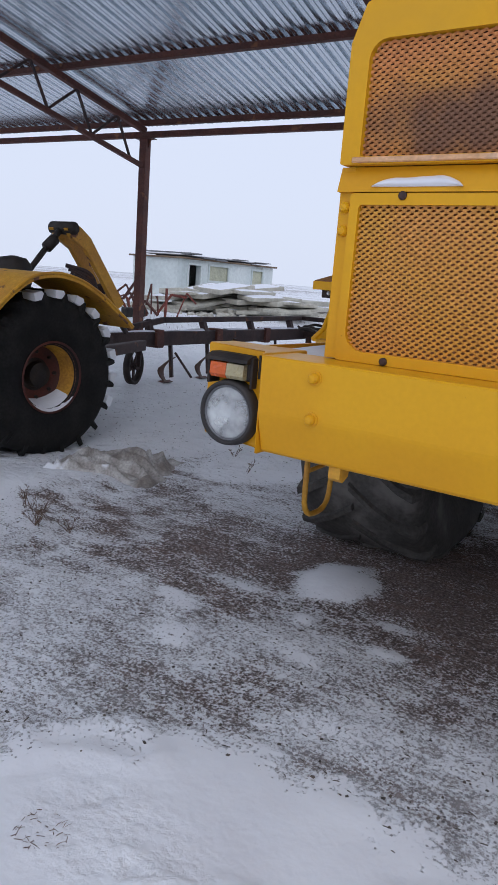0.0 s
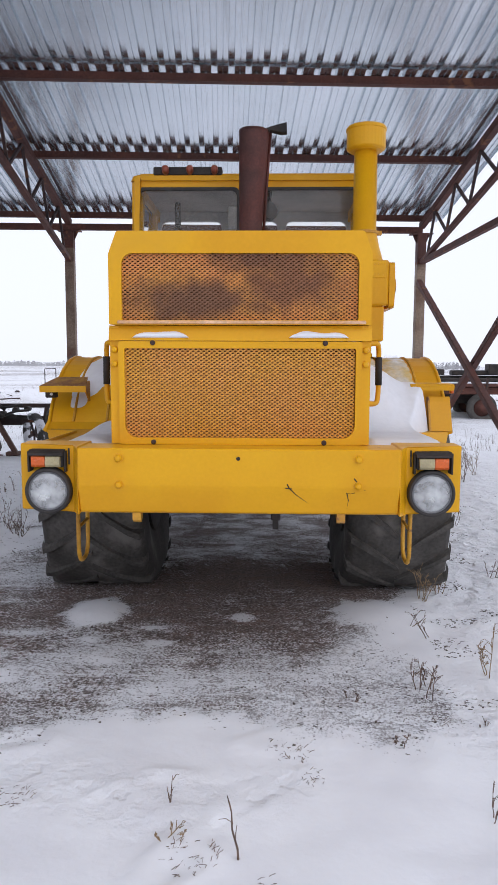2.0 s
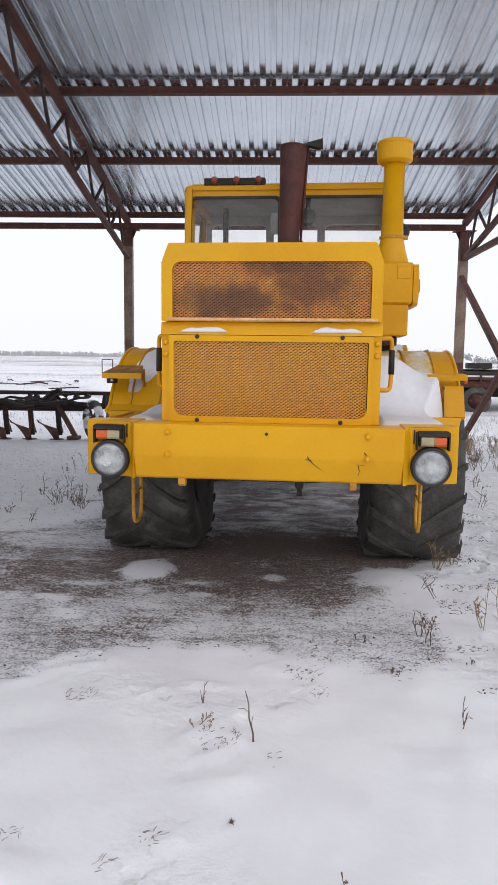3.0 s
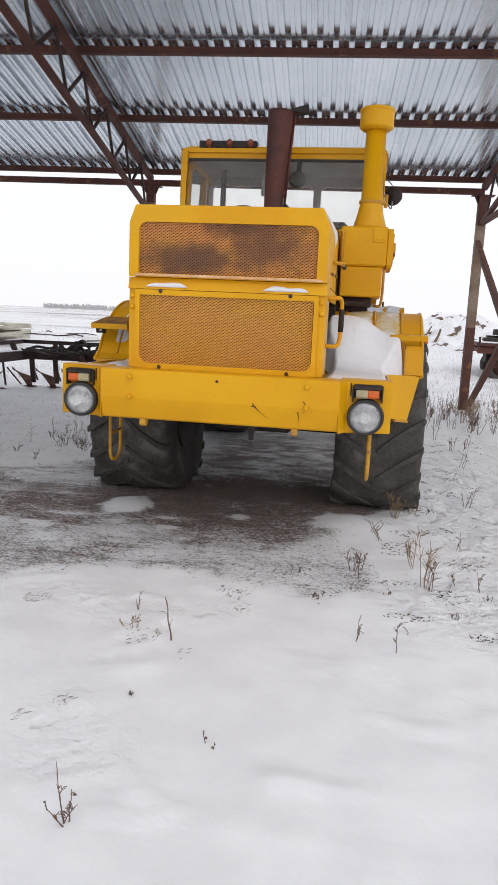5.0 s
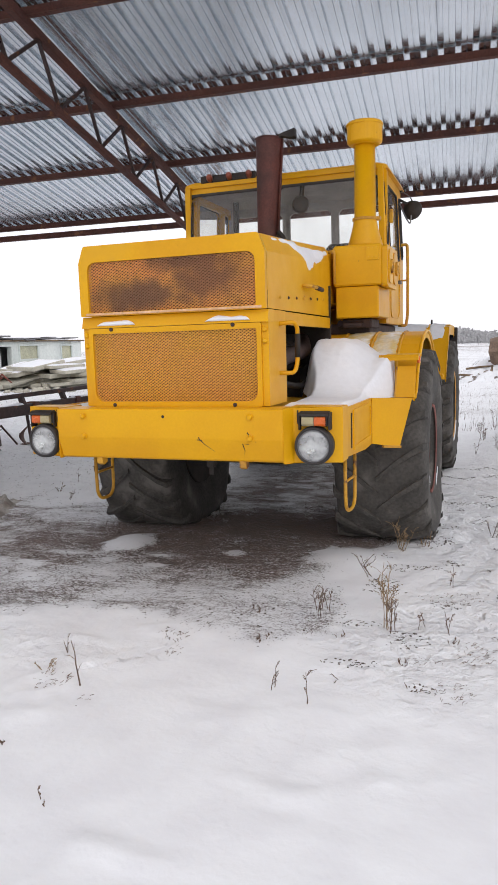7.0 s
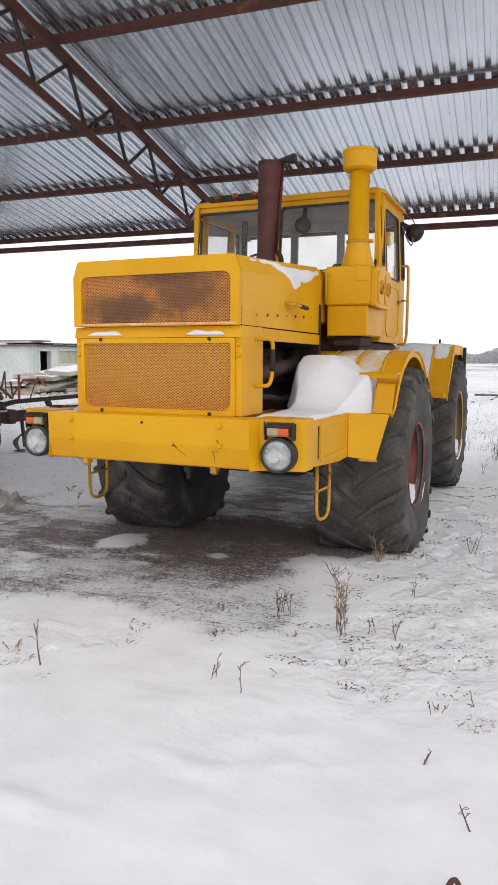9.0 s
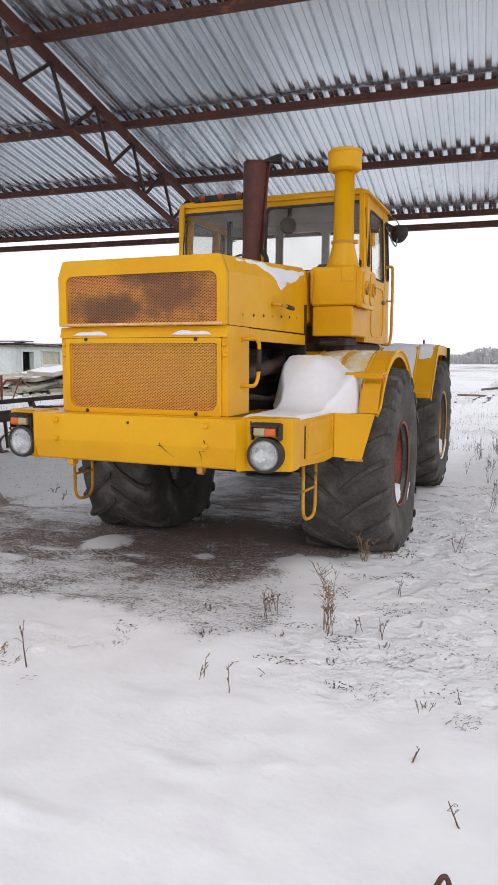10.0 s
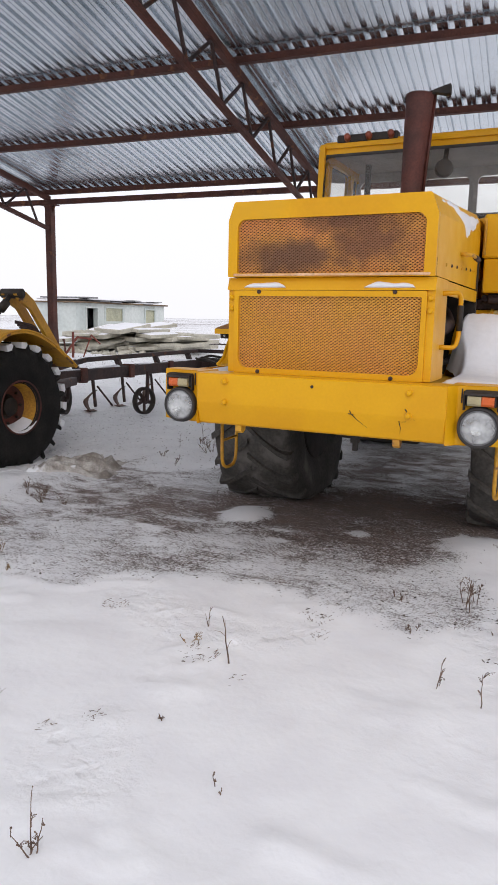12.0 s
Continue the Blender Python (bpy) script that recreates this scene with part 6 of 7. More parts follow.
def lump_sheet(name, cx, cy, sx, sy, h, seed, material, label, category, turn=0.0, n=26):
    """A crumpled cloth lying on the ground."""
    verts, faces = [], []
    for j in range(n):
        for i in range(n):
            u, v = i / (n - 1) * 2 - 1, j / (n - 1) * 2 - 1
            edge = max(0.0, 1 - max(abs(u), abs(v)) ** 3)
            wob = 1 + 0.25 * noise.noise((u * 1.3 + seed, v * 1.3, 0.5))
            x, y = u * sx * wob, v * sy * (1 + 0.3 * noise.noise((u * 1.1, v * 1.1 + seed, 2.0)))
            c, s = math.cos(turn), math.sin(turn)
            x, y = cx + c * x - s * y, cy + s * x + c * y
            bend = 0.5 * noise.noise((u * 1.2, v * 1.2, seed))
            fold = abs(noise.noise((u * 1.3 + v * 2.6 + bend + seed, v * 0.7 - u * 0.4, seed))) * 1.5 + 1.1 * (1 - min(1.0, 2.4 * abs(noise.noise((u * 2.2 + v * 3.4 + bend * 2 + seed, v * 1.1 - u * 1.6, 3.0)))))
            verts.append((x, y, ground_height(x, y) - 0.015 + h * fold * edge + 0.03 * edge))
    for j in range(n - 1):
        for i in range(n - 1):
            faces.append((j * n + i, j * n + i + 1, (j + 1) * n + i + 1, (j + 1) * n + i))
    me = bpy.data.meshes.new(name)
    me.from_pydata(verts, [], faces)
    me.materials.append(material)
    me.polygons.foreach_set("use_smooth", [True] * len(faces))
    return tagged(new(name, me), label, category)


lump_sheet("canvas_rag", -3.50, 3.66, 0.50, 0.40, 0.085, 1.7, RAG, "crumpled dirty canvas sheet half buried in snow", "rag", 0.35, 64)


def slab_piece(bm, length, depth, h):
    box(bm, -length / 2, length / 2, -depth / 2, depth / 2, 0, h, 0.012)
    for k in range(3):
        z = h * 0.5
        box(bm, -length / 2 + 0.25 + k * (length - 1.0) / 2, -length / 2 + 0.75 + k * (length - 1.0) / 2, depth / 2 - 0.002, depth / 2 + 0.012, z - 0.05, z + 0.05)


def build_slabs():
    rnd = random.Random(11)
    g = 0.46
    made = []
    spots = []
    for k in range(3):
        spots.append((-12.6 + 0.06 * (k % 2), 19.8 + 0.12 * k, g + 0.02 + 0.19 * k, 0, 0, 90 + rnd.uniform(-2.5, 2.5), 3.9 - 0.25 * (k % 2), 2.0, 0.15))
    for k in range(30):
        u = rnd.random()
        top = 0.95 * (1 - abs(u - 0.45) * 1.2)
        spots.append((-13.9 + 2.9 * u + rnd.uniform(-0.2, 0.2), 15.9 + 2.2 * u + rnd.uniform(-0.3, 1.0), g + top * rnd.random() ** 0.8, rnd.gauss(0, 3), rnd.gauss(0, 6),
                      rnd.uniform(40, 100), rnd.uniform(1.2, 2.4), rnd.uniform(0.7, 1.2), rnd.uniform(0.08, 0.14)))
    for k, (x, y, z, rx, ry, rz, ln, dp, h) in enumerate(spots):
        e = thing("concrete_slab", pose(x, y, z, rx, ry, rz), "weathered pale concrete slab in a snow-dusted pile", "slab", "slab pile")
        bm = bmesh.new()
        slab_piece(bm, ln, dp, h)
        part("slab", bm, CONCRETE, e)
        if k in (0, 1) or (z < 0.9 and k % 3):
            continue
        bm = bmesh.new()
        n, m = 12, 6
        rows = []
        for i in range(n):
            u = i / (n - 1) * 2 - 1
            rows.append([bm.verts.new((u * ln * 0.495, w * dp * 0.495, h + 0.03 * (1 - max(abs(u), abs(w)) ** 5) * (1 + 0.5 * noise.noise((u * 3 + x, w * 3, y))) - 0.004)) for w in (k / (m - 1) * 2 - 1 for k in range(m))])
        for r0, r1 in zip(rows, rows[1:]):
            for k in range(m - 1):
                bm.faces.new((r0[k], r0[k + 1], r1[k + 1], r1[k]))
        part("snow_cover", bm, SNOW, e, "snow lying on the slab", smooth=True)
    bm = bmesh.new()
    for k in range(110):
        x, y = rnd.uniform(-15.4, -10.8), rnd.uniform(14.6, 16.6)
        s = rnd.uniform(0.04, 0.12)
        box(bm, -s, s, -s * 0.7, s * 0.7, -s * 0.5, s * 0.5, 0, pose(x, y, ground_height(x, y) + s * 0.2, rnd.uniform(-30, 30), rnd.uniform(-30, 30), rnd.uniform(0, 180)))
    tagged(part("rubble", bm, CONCRETE), "broken concrete rubble before the slab pile", "rubble", kind="stuff")


build_slabs()


def build_hut():
    x0, x1, y0, y1, g, h = -17.75, -15.5, 18.45, 24.0, 0.36, 2.08
    hut = thing("hut", pose(0, 0, 0), "small derelict whitewashed flat-roofed hut with an open dark doorway", "hut")
    bm = bmesh.new()
    # long wall towards the yard, with its door and window openings
    ys = [y0, y0 + 0.35, y0 + 1.0, y0 + 1.45, y0 + 2.6, y0 + 4.1, y0 + 4.85, y1]
    zs = [g, 1.35, 1.40, 1.90, 1.93, 1.95, h]
    face = [[bm.verts.new((x1, y, z)) for z in zs] for y in ys]
    rear = [[bm.verts.new((x1 - 0.2, y, z)) for z in zs] for y in ys]
    holes = ((y0 + 0.35, y0 + 1.0, g, 1.90), (y0 + 1.45, y0 + 2.6, 1.40, 1.95), (y0 + 4.1, y0 + 4.85, 1.35, 1.93))

    def solid(i, k):
        if not (0 <= i < len(ys) - 1 and 0 <= k < len(zs) - 1):
            return False
        cy, cz = (ys[i] + ys[i + 1]) / 2, (zs[k] + zs[k + 1]) / 2
        return not any(a < cy < b and c < cz < d for a, b, c, d in holes)

    for i in range(len(ys) - 1):
        for k in range(len(zs) - 1):
            if not solid(i, k):
                continue
            for grid in (face, rear):
                bm.faces.new((grid[i][k], grid[i + 1][k], grid[i + 1][k + 1], grid[i][k + 1]))
            for di, dk, p, q in ((-1, 0, (i, k), (i, k + 1)), (1, 0, (i + 1, k), (i + 1, k + 1)), (0, -1, (i, k), (i + 1, k)), (0, 1, (i, k + 1), (i + 1, k + 1))):
                if not solid(i + di, k + dk):
                    bm.faces.new((face[p[0]][p[1]], face[q[0]][q[1]], rear[q[0]][q[1]], rear[p[0]][p[1]]))
    bmesh.ops.delete(bm, geom=[v for v in bm.verts if not v.link_faces], context="VERTS")
    part("wall", bm, WHITE_WALL, hut)
    for a, b, c, d in ((x0, x1 - 0.204, y0, y0 + 0.2), (x0, x1 - 0.204, y1 - 0.2, y1), (x0, x0 + 0.2, y0 + 0.204, y1 - 0.204)):
        bm = bmesh.new()
        box(bm, a, b, c, d, g, h)
        part("wall", bm, WHITE_WALL, hut)
    for a, b, z0, z1 in ((y0 + 1.45, y0 + 2.6, 1.40, 1.95), (y0 + 4.1, y0 + 4.85, 1.35, 1.93)):
        bm = bmesh.new()
        box(bm, x1 - 0.10, x1 - 0.05, a, b, z0, z1)
        w = part("window", bm, BOARD, hut, "window closed with pale boarding")
        bm = bmesh.new()
        sheet_with_hole(bm, rounded(a - 0.04, b + 0.04, z0 - 0.04, z1 + 0.04, (0.005,) * 4, 1), rounded(a + 0.03, b - 0.03, z0 + 0.03, z1 - 0.03, (0.005,) * 4, 1), lambda u, v, q: (q, u, v), x1 - 0.03, x1 + 0.03)
        part("window_frame", bm, WHITE_WALL, w)
    bm = bmesh.new()
    sheet_with_hole(bm, rounded(y0 + 0.30, y0 + 1.05, g, 1.96, (0.005,) * 4, 1), rounded(y0 + 0.36, y0 + 0.99, g + 0.01, 1.90, (0.005,) * 4, 1), lambda u, v, q: (q, u, v), x1 - 0.05, x1 + 0.03)
    part("door_frame", bm, WHITE_WALL, hut)
    bm = bmesh.new()
    box(bm, x0 - 0.12, x1 + 0.12, y0 - 0.12, y1 + 0.12, h, h + 0.06, 0.01)
    r = part("roof", bm, TIMBER, hut)
    rnd = random.Random(5)
    for k in range(7):
        bm = bmesh.new()
        y = y0 + 0.2 + 0.72 * k
        box(bm, x0 + 0.2, x1 + 0.1 + rnd.uniform(0, 0.12), y, y + 0.6, h + 0.075, h + 0.10 + rnd.uniform(0, 0.03), 0, pose(0, 0, rnd.uniform(0, 0.03), 0, rnd.uniform(-0.3, 0.3), 0))
        part("roof_sheet", bm, GREY_STEEL, r)
    bm = bmesh.new()
    box(bm, x0 + 0.1, x1 - 0.2, y0 + 0.1, y1 - 0.1, h + 0.12, h + 0.17, 0.02)
    part("roof_snow", bm, SNOW, hut, "snow on the roof")


build_hut()


def scrap_bar(pts, r, material, label="bent rusty steel bar in a scrap heap", group="scrap bars"):
    bm = bmesh.new()
    for a, b in zip(pts, pts[1:]):
        bar(bm, a, b, r, r)
    tagged(part("scrap_bar", bm, material), label, "scrap", group)


rnd = random.Random(21)
for k in range(16):
    x, y = -12.0 + rnd.uniform(-0.9, 0.7), 13.0 + rnd.uniform(-0.6, 0.6)
    g = ground_height(x, y)
    dx, dy = rnd.uniform(-0.6, 0.6), rnd.uniform(-0.4, 0.4)
    scrap_bar([(x, y, g), (x + dx * 0.6, y + dy * 0.6, g + rnd.uniform(0.35, 0.8)), (x + dx * 1.4, y + dy, g + rnd.uniform(0.0, 0.5))], rnd.uniform(0.03, 0.06), RUST if k % 3 else RED_RIM)
for k, (x, y, s) in enumerate(((-13.1, 12.5, 0.30), (-12.5, 12.1, 0.24), (-11.8, 12.4, 0.26))):
    bm = bmesh.new()
    box(bm, -s, s, -s * 0.6, s * 0.6, 0, s * 0.9, 0.03)
    ob = part("scrap_box", bm, DARK)
    ob.matrix_world = pose(x, y, ground_height(x, y) - 0.03, 0, 0, 35 * k)
    tagged(ob, "dark dented steel box in a scrap heap", "scrap", "scrap boxes")

# scrap far behind the plough
for k in range(9):
    x, y = -12.0 + rnd.uniform(-3.5, 3.0), 27.0 + rnd.uniform(-3, 3)
    g = ground_height(x, y)
    dx, dy = rnd.uniform(-1.6, 1.6), rnd.uniform(-1.0, 1.0)
    scrap_bar([(x, y, g), (x + dx, y + dy, g + rnd.uniform(0.02, 0.10)), (x + dx * 1.4, y + dy * 1.2, g + 0.02)], rnd.uniform(0.03, 0.06), RUST_DARK, "snowed-up steel bar lying in the field", "field scrap")

# a gateway of thin steel posts standing in the field
gateway = thing("field_gate", pose(-20.4, 61.0, ground_height(-20.4, 61.0) - 0.05), "thin dark steel gateway standing alone in a snowy field", "gate")
for x in (0.0, 1.0):
    bm = bmesh.new()
    tube(bm, [(x, 0, 0), (x, 0, 1.35)], 0.045, 6)
    part("gate_post", bm, RUST_DARK, gateway)
bm = bmesh.new()
tube(bm, [(0, 0, 1.35), (1.0, 0, 1.38)], 0.035, 6)
part("crossbar", bm, RUST_DARK, gateway)

# ---------------------------------------------------------------- farm trailer beside the shelter


def build_trailer():
    t = thing("farm_trailer", pose(6.75, 19.6, 0.10, 0, 0, -3), "rust-brown flatbed farm trailer loaded with dark steel sections", "trailer")
    bm = bmesh.new()
    for y in (-0.95, 0.95):
        box(bm, -2.9, 2.9, y - 0.06, y + 0.06, 0.78, 0.98, 0.01)
    for k in range(7):
        box(bm, -2.85 + k * 0.95, -2.75 + k * 0.95, -0.9, 0.9, 0.80, 0.93)
    part("chassis", bm, RUST, t)
    bm = bmesh.new()
    box(bm, -2.95, 2.95, -1.15, 1.15, 1.0, 1.08, 0.01)
    part("deck", bm, RUST, t)
    for k in range(8):
        bm = bmesh.new()
        box(bm, -2.9 + 0.74 * k, -2.84 + 0.74 * k, -1.19, -1.15, 0.92, 1.26)
        part("stake", bm, RUST_DARK, t)
    bm = bmesh.new()
    box(bm, -2.9, 2.9, -1.14, 1.1, 1.085, 1.13, 0.02)
    part("deck_snow", bm, SNOW, t, "snow on the deck")
    for x0, x1, y, z, h in ((-2.75, 1.9, -0.7, 1.14, 0.10), (-2.6, 2.6, -0.1, 1.14, 0.16), (-2.45, -1.75, -0.45, 1.32, 0.17), (-0.5, 0.45, -0.4, 1.32, 0.32), (-1.5, 2.4, -0.3, 1.32, 0.14), (0.9, 2.2, 0.1, 1.47, 0.2)):
        bm = bmesh.new()
        box(bm, x0, x1, y - 0.25, y + 0.25, z, z + h, 0.02)
        part("steel_section", bm, DARK, t)
    for x in (-2.2, -0.75, 1.9):
        for y in (-0.95, 0.95):
            w = new("wheel")
            w.parent = t
            w.matrix_local = pose(x, y * 1.06, 0.40, 90, 0, 0)
            bm = bmesh.new()
            lathe(bm, [(0.24, -0.10), (0.34, -0.12), (0.41, -0.08), (0.42, 0), (0.41, 0.08), (0.34, 0.12), (0.24, 0.10), (0.24, -0.10)], 28, cap=False)
            part("tyre", bm, RUBBER, w, smooth=True)
            bm = bmesh.new()
            lathe(bm, [(0.245, -0.08), (0.20, -0.02), (0.08, 0.0), (0.07, 0.06), (0.20, 0.05), (0.245, 0.08)], 24)
            part("rim", bm, RUST, w, smooth=True)
    for x in (-2.2, -0.75, 1.9):
        bm = bmesh.new()
        tube(bm, [(x, -1.0, 0.43), (x, 1.0, 0.43)], 0.06, 10)
        part("axle", bm, DARK, t, smooth=True)
    bm = bmesh.new()
    box(bm, -2.6, -0.4, -0.5, 0.5, 0.50, 0.78, 0.02)
    part("bogie", bm, DARK, t)


build_trailer()

# heap behind: earth clods, timber and a rusty lump in the snow
rnd = random.Random(33)


def clod(x, y, s, material, label, category, group="", flat=0.6, sunk=0.25):
    bm = bmesh.new()
    bmesh.ops.create_icosphere(bm, subdivisions=2, radius=s)
    k = rnd.uniform(0, 50)
    for v in bm.verts:
        v.co *= 1 + 0.45 * noise.noise(v.co / s * 1.1 + Vector((k, 0, 0))) + 0.25 * noise.noise(v.co / s * 3.0 + Vector((0, k, 0)))
        v.co.z *= flat
    ob = part("clod" if material is EARTH else "rock", bm, material)
    ob.matrix_world = pose(x, y, rise(x, y) + s * sunk, 0, 0, rnd.uniform(0, 360))
    return tagged(ob, label, category, group)


def build_heap():
    """A long rough bank of earth and rubble under snow."""
    nx, ny, verts = 90, 50, []
    for j in range(ny):
        for i in range(nx):
            u, v = i / (nx - 1), j / (ny - 1)
            x, y = -0.6 + 10.5 * u, 22.0 + 6.5 * v
            e = smoothstep(0, 0.16, u) * smoothstep(1, 0.84, u) * smoothstep(0, 0.25, v) * smoothstep(1, 0.75, v)
            h = e * (0.16 + 0.34 * noise.noise((x * 0.9, y * 0.9, 2.0)) + 0.20 * noise.noise((x * 2.3, y * 2.3, 5.0)) + 0.10 * noise.noise((x * 5.5, y * 5.5, 7.0)))
            verts.append((x, y, rise(x, y) + h - 0.10 * (1 - e)))
    faces = [(j * nx + i, j * nx + i + 1, (j + 1) * nx + i + 1, (j + 1) * nx + i) for j in range(ny - 1) for i in range(nx - 1)]
    me = bpy.data.meshes.new("snow_heap")
    me.from_pydata(verts, [], faces)
    me.materials.append(DIRTY_SNOW)
    tagged(new("snow_heap", me), "rough bank of earth and rubble half covered with snow", "heap", kind="structure")


build_heap()
for k in range(60):
    x, y = 3.6 + rnd.gauss(0, 2.4), 25.0 + rnd.uniform(-2.2, 1.6)
    clod(x, y, rnd.uniform(0.05, 0.17), EARTH, "frozen brown earth clod on a snowy heap", "clod", "earth clods")
clod(1.85, 24.6, 0.80, EARTH, "large frozen clod of brown earth on the snowy heap", "clod", flat=0.95, sunk=0.45)
for k, (x, y, tilt) in enumerate(((2.95, 23.4, 20), (3.5, 24.0, 70), (1.2, 23.2, 62), (4.6, 23.6, 80))):
    bm = bmesh.new()
    tube(bm, [(0, 0, -0.1), (0.02, 0.01, 0.3), (0.0, 0.03, 0.55)], 0.05, 8, r_end=0.035)
    ob = part("stump", bm, TIMBER, smooth=True)
    ob.matrix_world = pose(x, y, rise(x, y) + 0.12, 0, tilt, 40 * k)
    tagged(ob, "short dark broken pole stuck in the snowy heap", "pole", "poles on the heap")
for k, (x, y, z, ln, rz, ry) in enumerate(((0.6, 24.0, 0.06, 2.2, 28, 3), (1.2, 24.6, 0.10, 1.8, 20, -4), (2.6, 24.0, 0.22, 1.5, 60, -28))):
    bm = bmesh.new()
    tube(bm, [(-ln / 2, 0, 0), (-ln / 6, 0.05, 0.02), (ln / 6, -0.04, 0.0), (ln / 2, 0.03, 0.03)], 0.04, 10, r_end=0.03)
    ob = part("log", bm, TIMBER, smooth=True)
    ob.matrix_world = pose(x, y, rise(x, y) + z, 0, ry, rz)
    tagged(ob, "weathered grey-brown log lying in snow", "log", "logs on the heap")

# ---------------------------------------------------------------- far distance


def tree_line(name, a0, a1, dist, h, seed, n, label):
    """A far belt of bare trees: thin trunks and loose clumps of twigs."""
    r = random.Random(seed)
    verts, faces = [], []
    for k in range(n):
        a = radians(a0 + (a1 - a0) * r.random())
        d = dist * (1 + 0.15 * r.random())
        x, y = d * math.sin(a), d * math.cos(a)
        hh = h * (0.45 + 0.55 * r.random()) * (0.85 + 0.40 * noise.noise((a * 24, seed, 0.0)))
        tx, ty = math.cos(a), -math.sin(a)
        clumps = [(0.0, hh * 0.35, 0.12, hh * 0.40)]
        for i in range(11):
            t = r.random()
            clumps.append((r.gauss(0, 0.16) * hh * (1.25 - t), hh * (0.15 + 0.8 * t), hh * r.uniform(0.03, 0.09), hh * r.uniform(0.04, 0.12)))
        for u, v, du, dv in clumps:
            base = len(verts)
            for q in range(5):
                g = 6.283 * q / 5 + r.random()
                verts.append((x + tx * (u + du * math.cos(g)), y + ty * (u + du * math.cos(g)) + r.uniform(-0.3, 0.3), v + dv * math.sin(g) - 0.2))
            faces.append(tuple(range(base, base + 5)))
    me = bpy.data.meshes.new(name)
    me.from_pydata(verts, [], faces)
    me.materials.append(WOODS)
    tagged(new(name, me), label, "trees", kind="stuff")


tree_line("far_woods", 1, 16, 330, 5.0, 5, 450, "low sparse belt of bare trees on the horizon")
tree_line("far_woods", -9, 1, 330, 8.0, 3, 900, "grey belt of bare trees on the horizon")
tree_line("far_woods", -26, -13, 900, 9.0, 8, 900, "thin dark line of far bare trees on the horizon")

# ---------------------------------------------------------------- snow on the tractor
T = tractor.matrix_world.copy()


def onto(x, y, z):
    """A place on the tractor, in the yard."""
    return tuple(T @ Vector((x, y, z)))


def snow_patch(name, label, verts, nx, material=SNOW):
    ny = len(verts) // nx
    faces = [(j * nx + i, j * nx + i + 1, (j + 1) * nx + i + 1, (j + 1) * nx + i) for j in range(ny - 1) for i in range(nx - 1)]
    me = bpy.data.meshes.new(name)
    me.from_pydata([onto(x, y, z) for x, y, z in verts], [], faces)
    me.materials.append(material)
    me.polygons.foreach_set("use_smooth", [True] * len(faces))
    return tagged(new(name, me), label, "snow", "snow on the tractor")


def fender_top(y):
    """Height of the platform or, behind it, of the fender's arc."""
    if y < 1.40:
        return 1.222
    r = 0.916
    d = y - AXLE_F
    z = 0.80 + math.sqrt(max(0.0, r * r - d * d))
    if y < 1.46:
        return min(z, 1.215 + (y - 1.40) * 5)
    return min(z, 1.695 + 0.02 * math.sin((y - 1.4) * 2))


def edge_x(y):
    if y < 1.14:
        return 1.088
    return 1.088 + (min(y, 1.42) - 1.14) * 0.52


def drift(s):
    """Snow blown against the front of the fender, with a thin sheet on the platform before it."""
    nx, ny, verts = 56, 84, []
    for j in range(ny):
        y = 0.24 + 1.72 * j / (ny - 1)
        for i in range(nx):
            u = i / (nx - 1)
            x0 = 0.642 - 0.12 * smoothstep(1.05, 1.40, y)
            x = x0 + (edge_x(y) - 0.004 - x0) * u
            n1 = noise.noise((x * 4.5 + 5 * s, y * 4.5, 1.0))
            n2 = noise.noise((x * 13, y * 13, 2.0))
            flat = 1.222 + 0.030 * smoothstep(0.24, 0.45, y) + 0.012 * n1 + 0.004 * n2
            q = x + 0.05 * n1 + 0.02 * n2
            cap = 1.665 - 0.13 * smoothstep(0.80, 1.12, q) + 0.015 * n2
            bank = 1.20 + (cap - 1.20) * smoothstep(0.84 + 0.14 * smoothstep(0.68, 1.15, q) + 0.03 * n1, 1.52, y)
            k = 0.13
            h = max(0.0, min(1.0, 0.5 + 0.5 * (bank - flat) / k))
            z = flat * (1 - h) + bank * h + k * h * (1 - h)
            fall = smoothstep(1.0, 0.90, u + 0.03 * n1) if u > 0.5 else 0.10 + 0.90 * smoothstep(-0.03, 0.15, u + 0.02 * n2)
            verts.append((s * x, y, 1.210 + (z - 1.210) * fall))
    return snow_patch("snow_drift", "smooth white snow drift lying between the hood and the front fender", verts, nx)


drift(1)


def platform_snow(s):
    nx, ny, verts = 20, 40, []
    for j in range(ny):
        y = 0.30 + 1.12 * j / (ny - 1)
        for i in range(nx):
            x = 0.64 + 0.40 * i / (nx - 1)
            e = smoothstep(0, 0.12, i / (nx - 1)) * smoothstep(1.0, 0.7, i / (nx - 1)) * smoothstep(0, 0.1, j / (ny - 1))
            t = 0.05 * e * (0.6 + 0.9 * noise.noise((x * 5, y * 3, 6.0)) + 0.9 * smoothstep(0.9, 1.4, y)) - 0.008
            verts.append((s * x, y, 1.222 + t))
    return snow_patch("snow_patch", "low lens of snow on the platform behind the bumper", verts, nx)


platform_snow(-1)


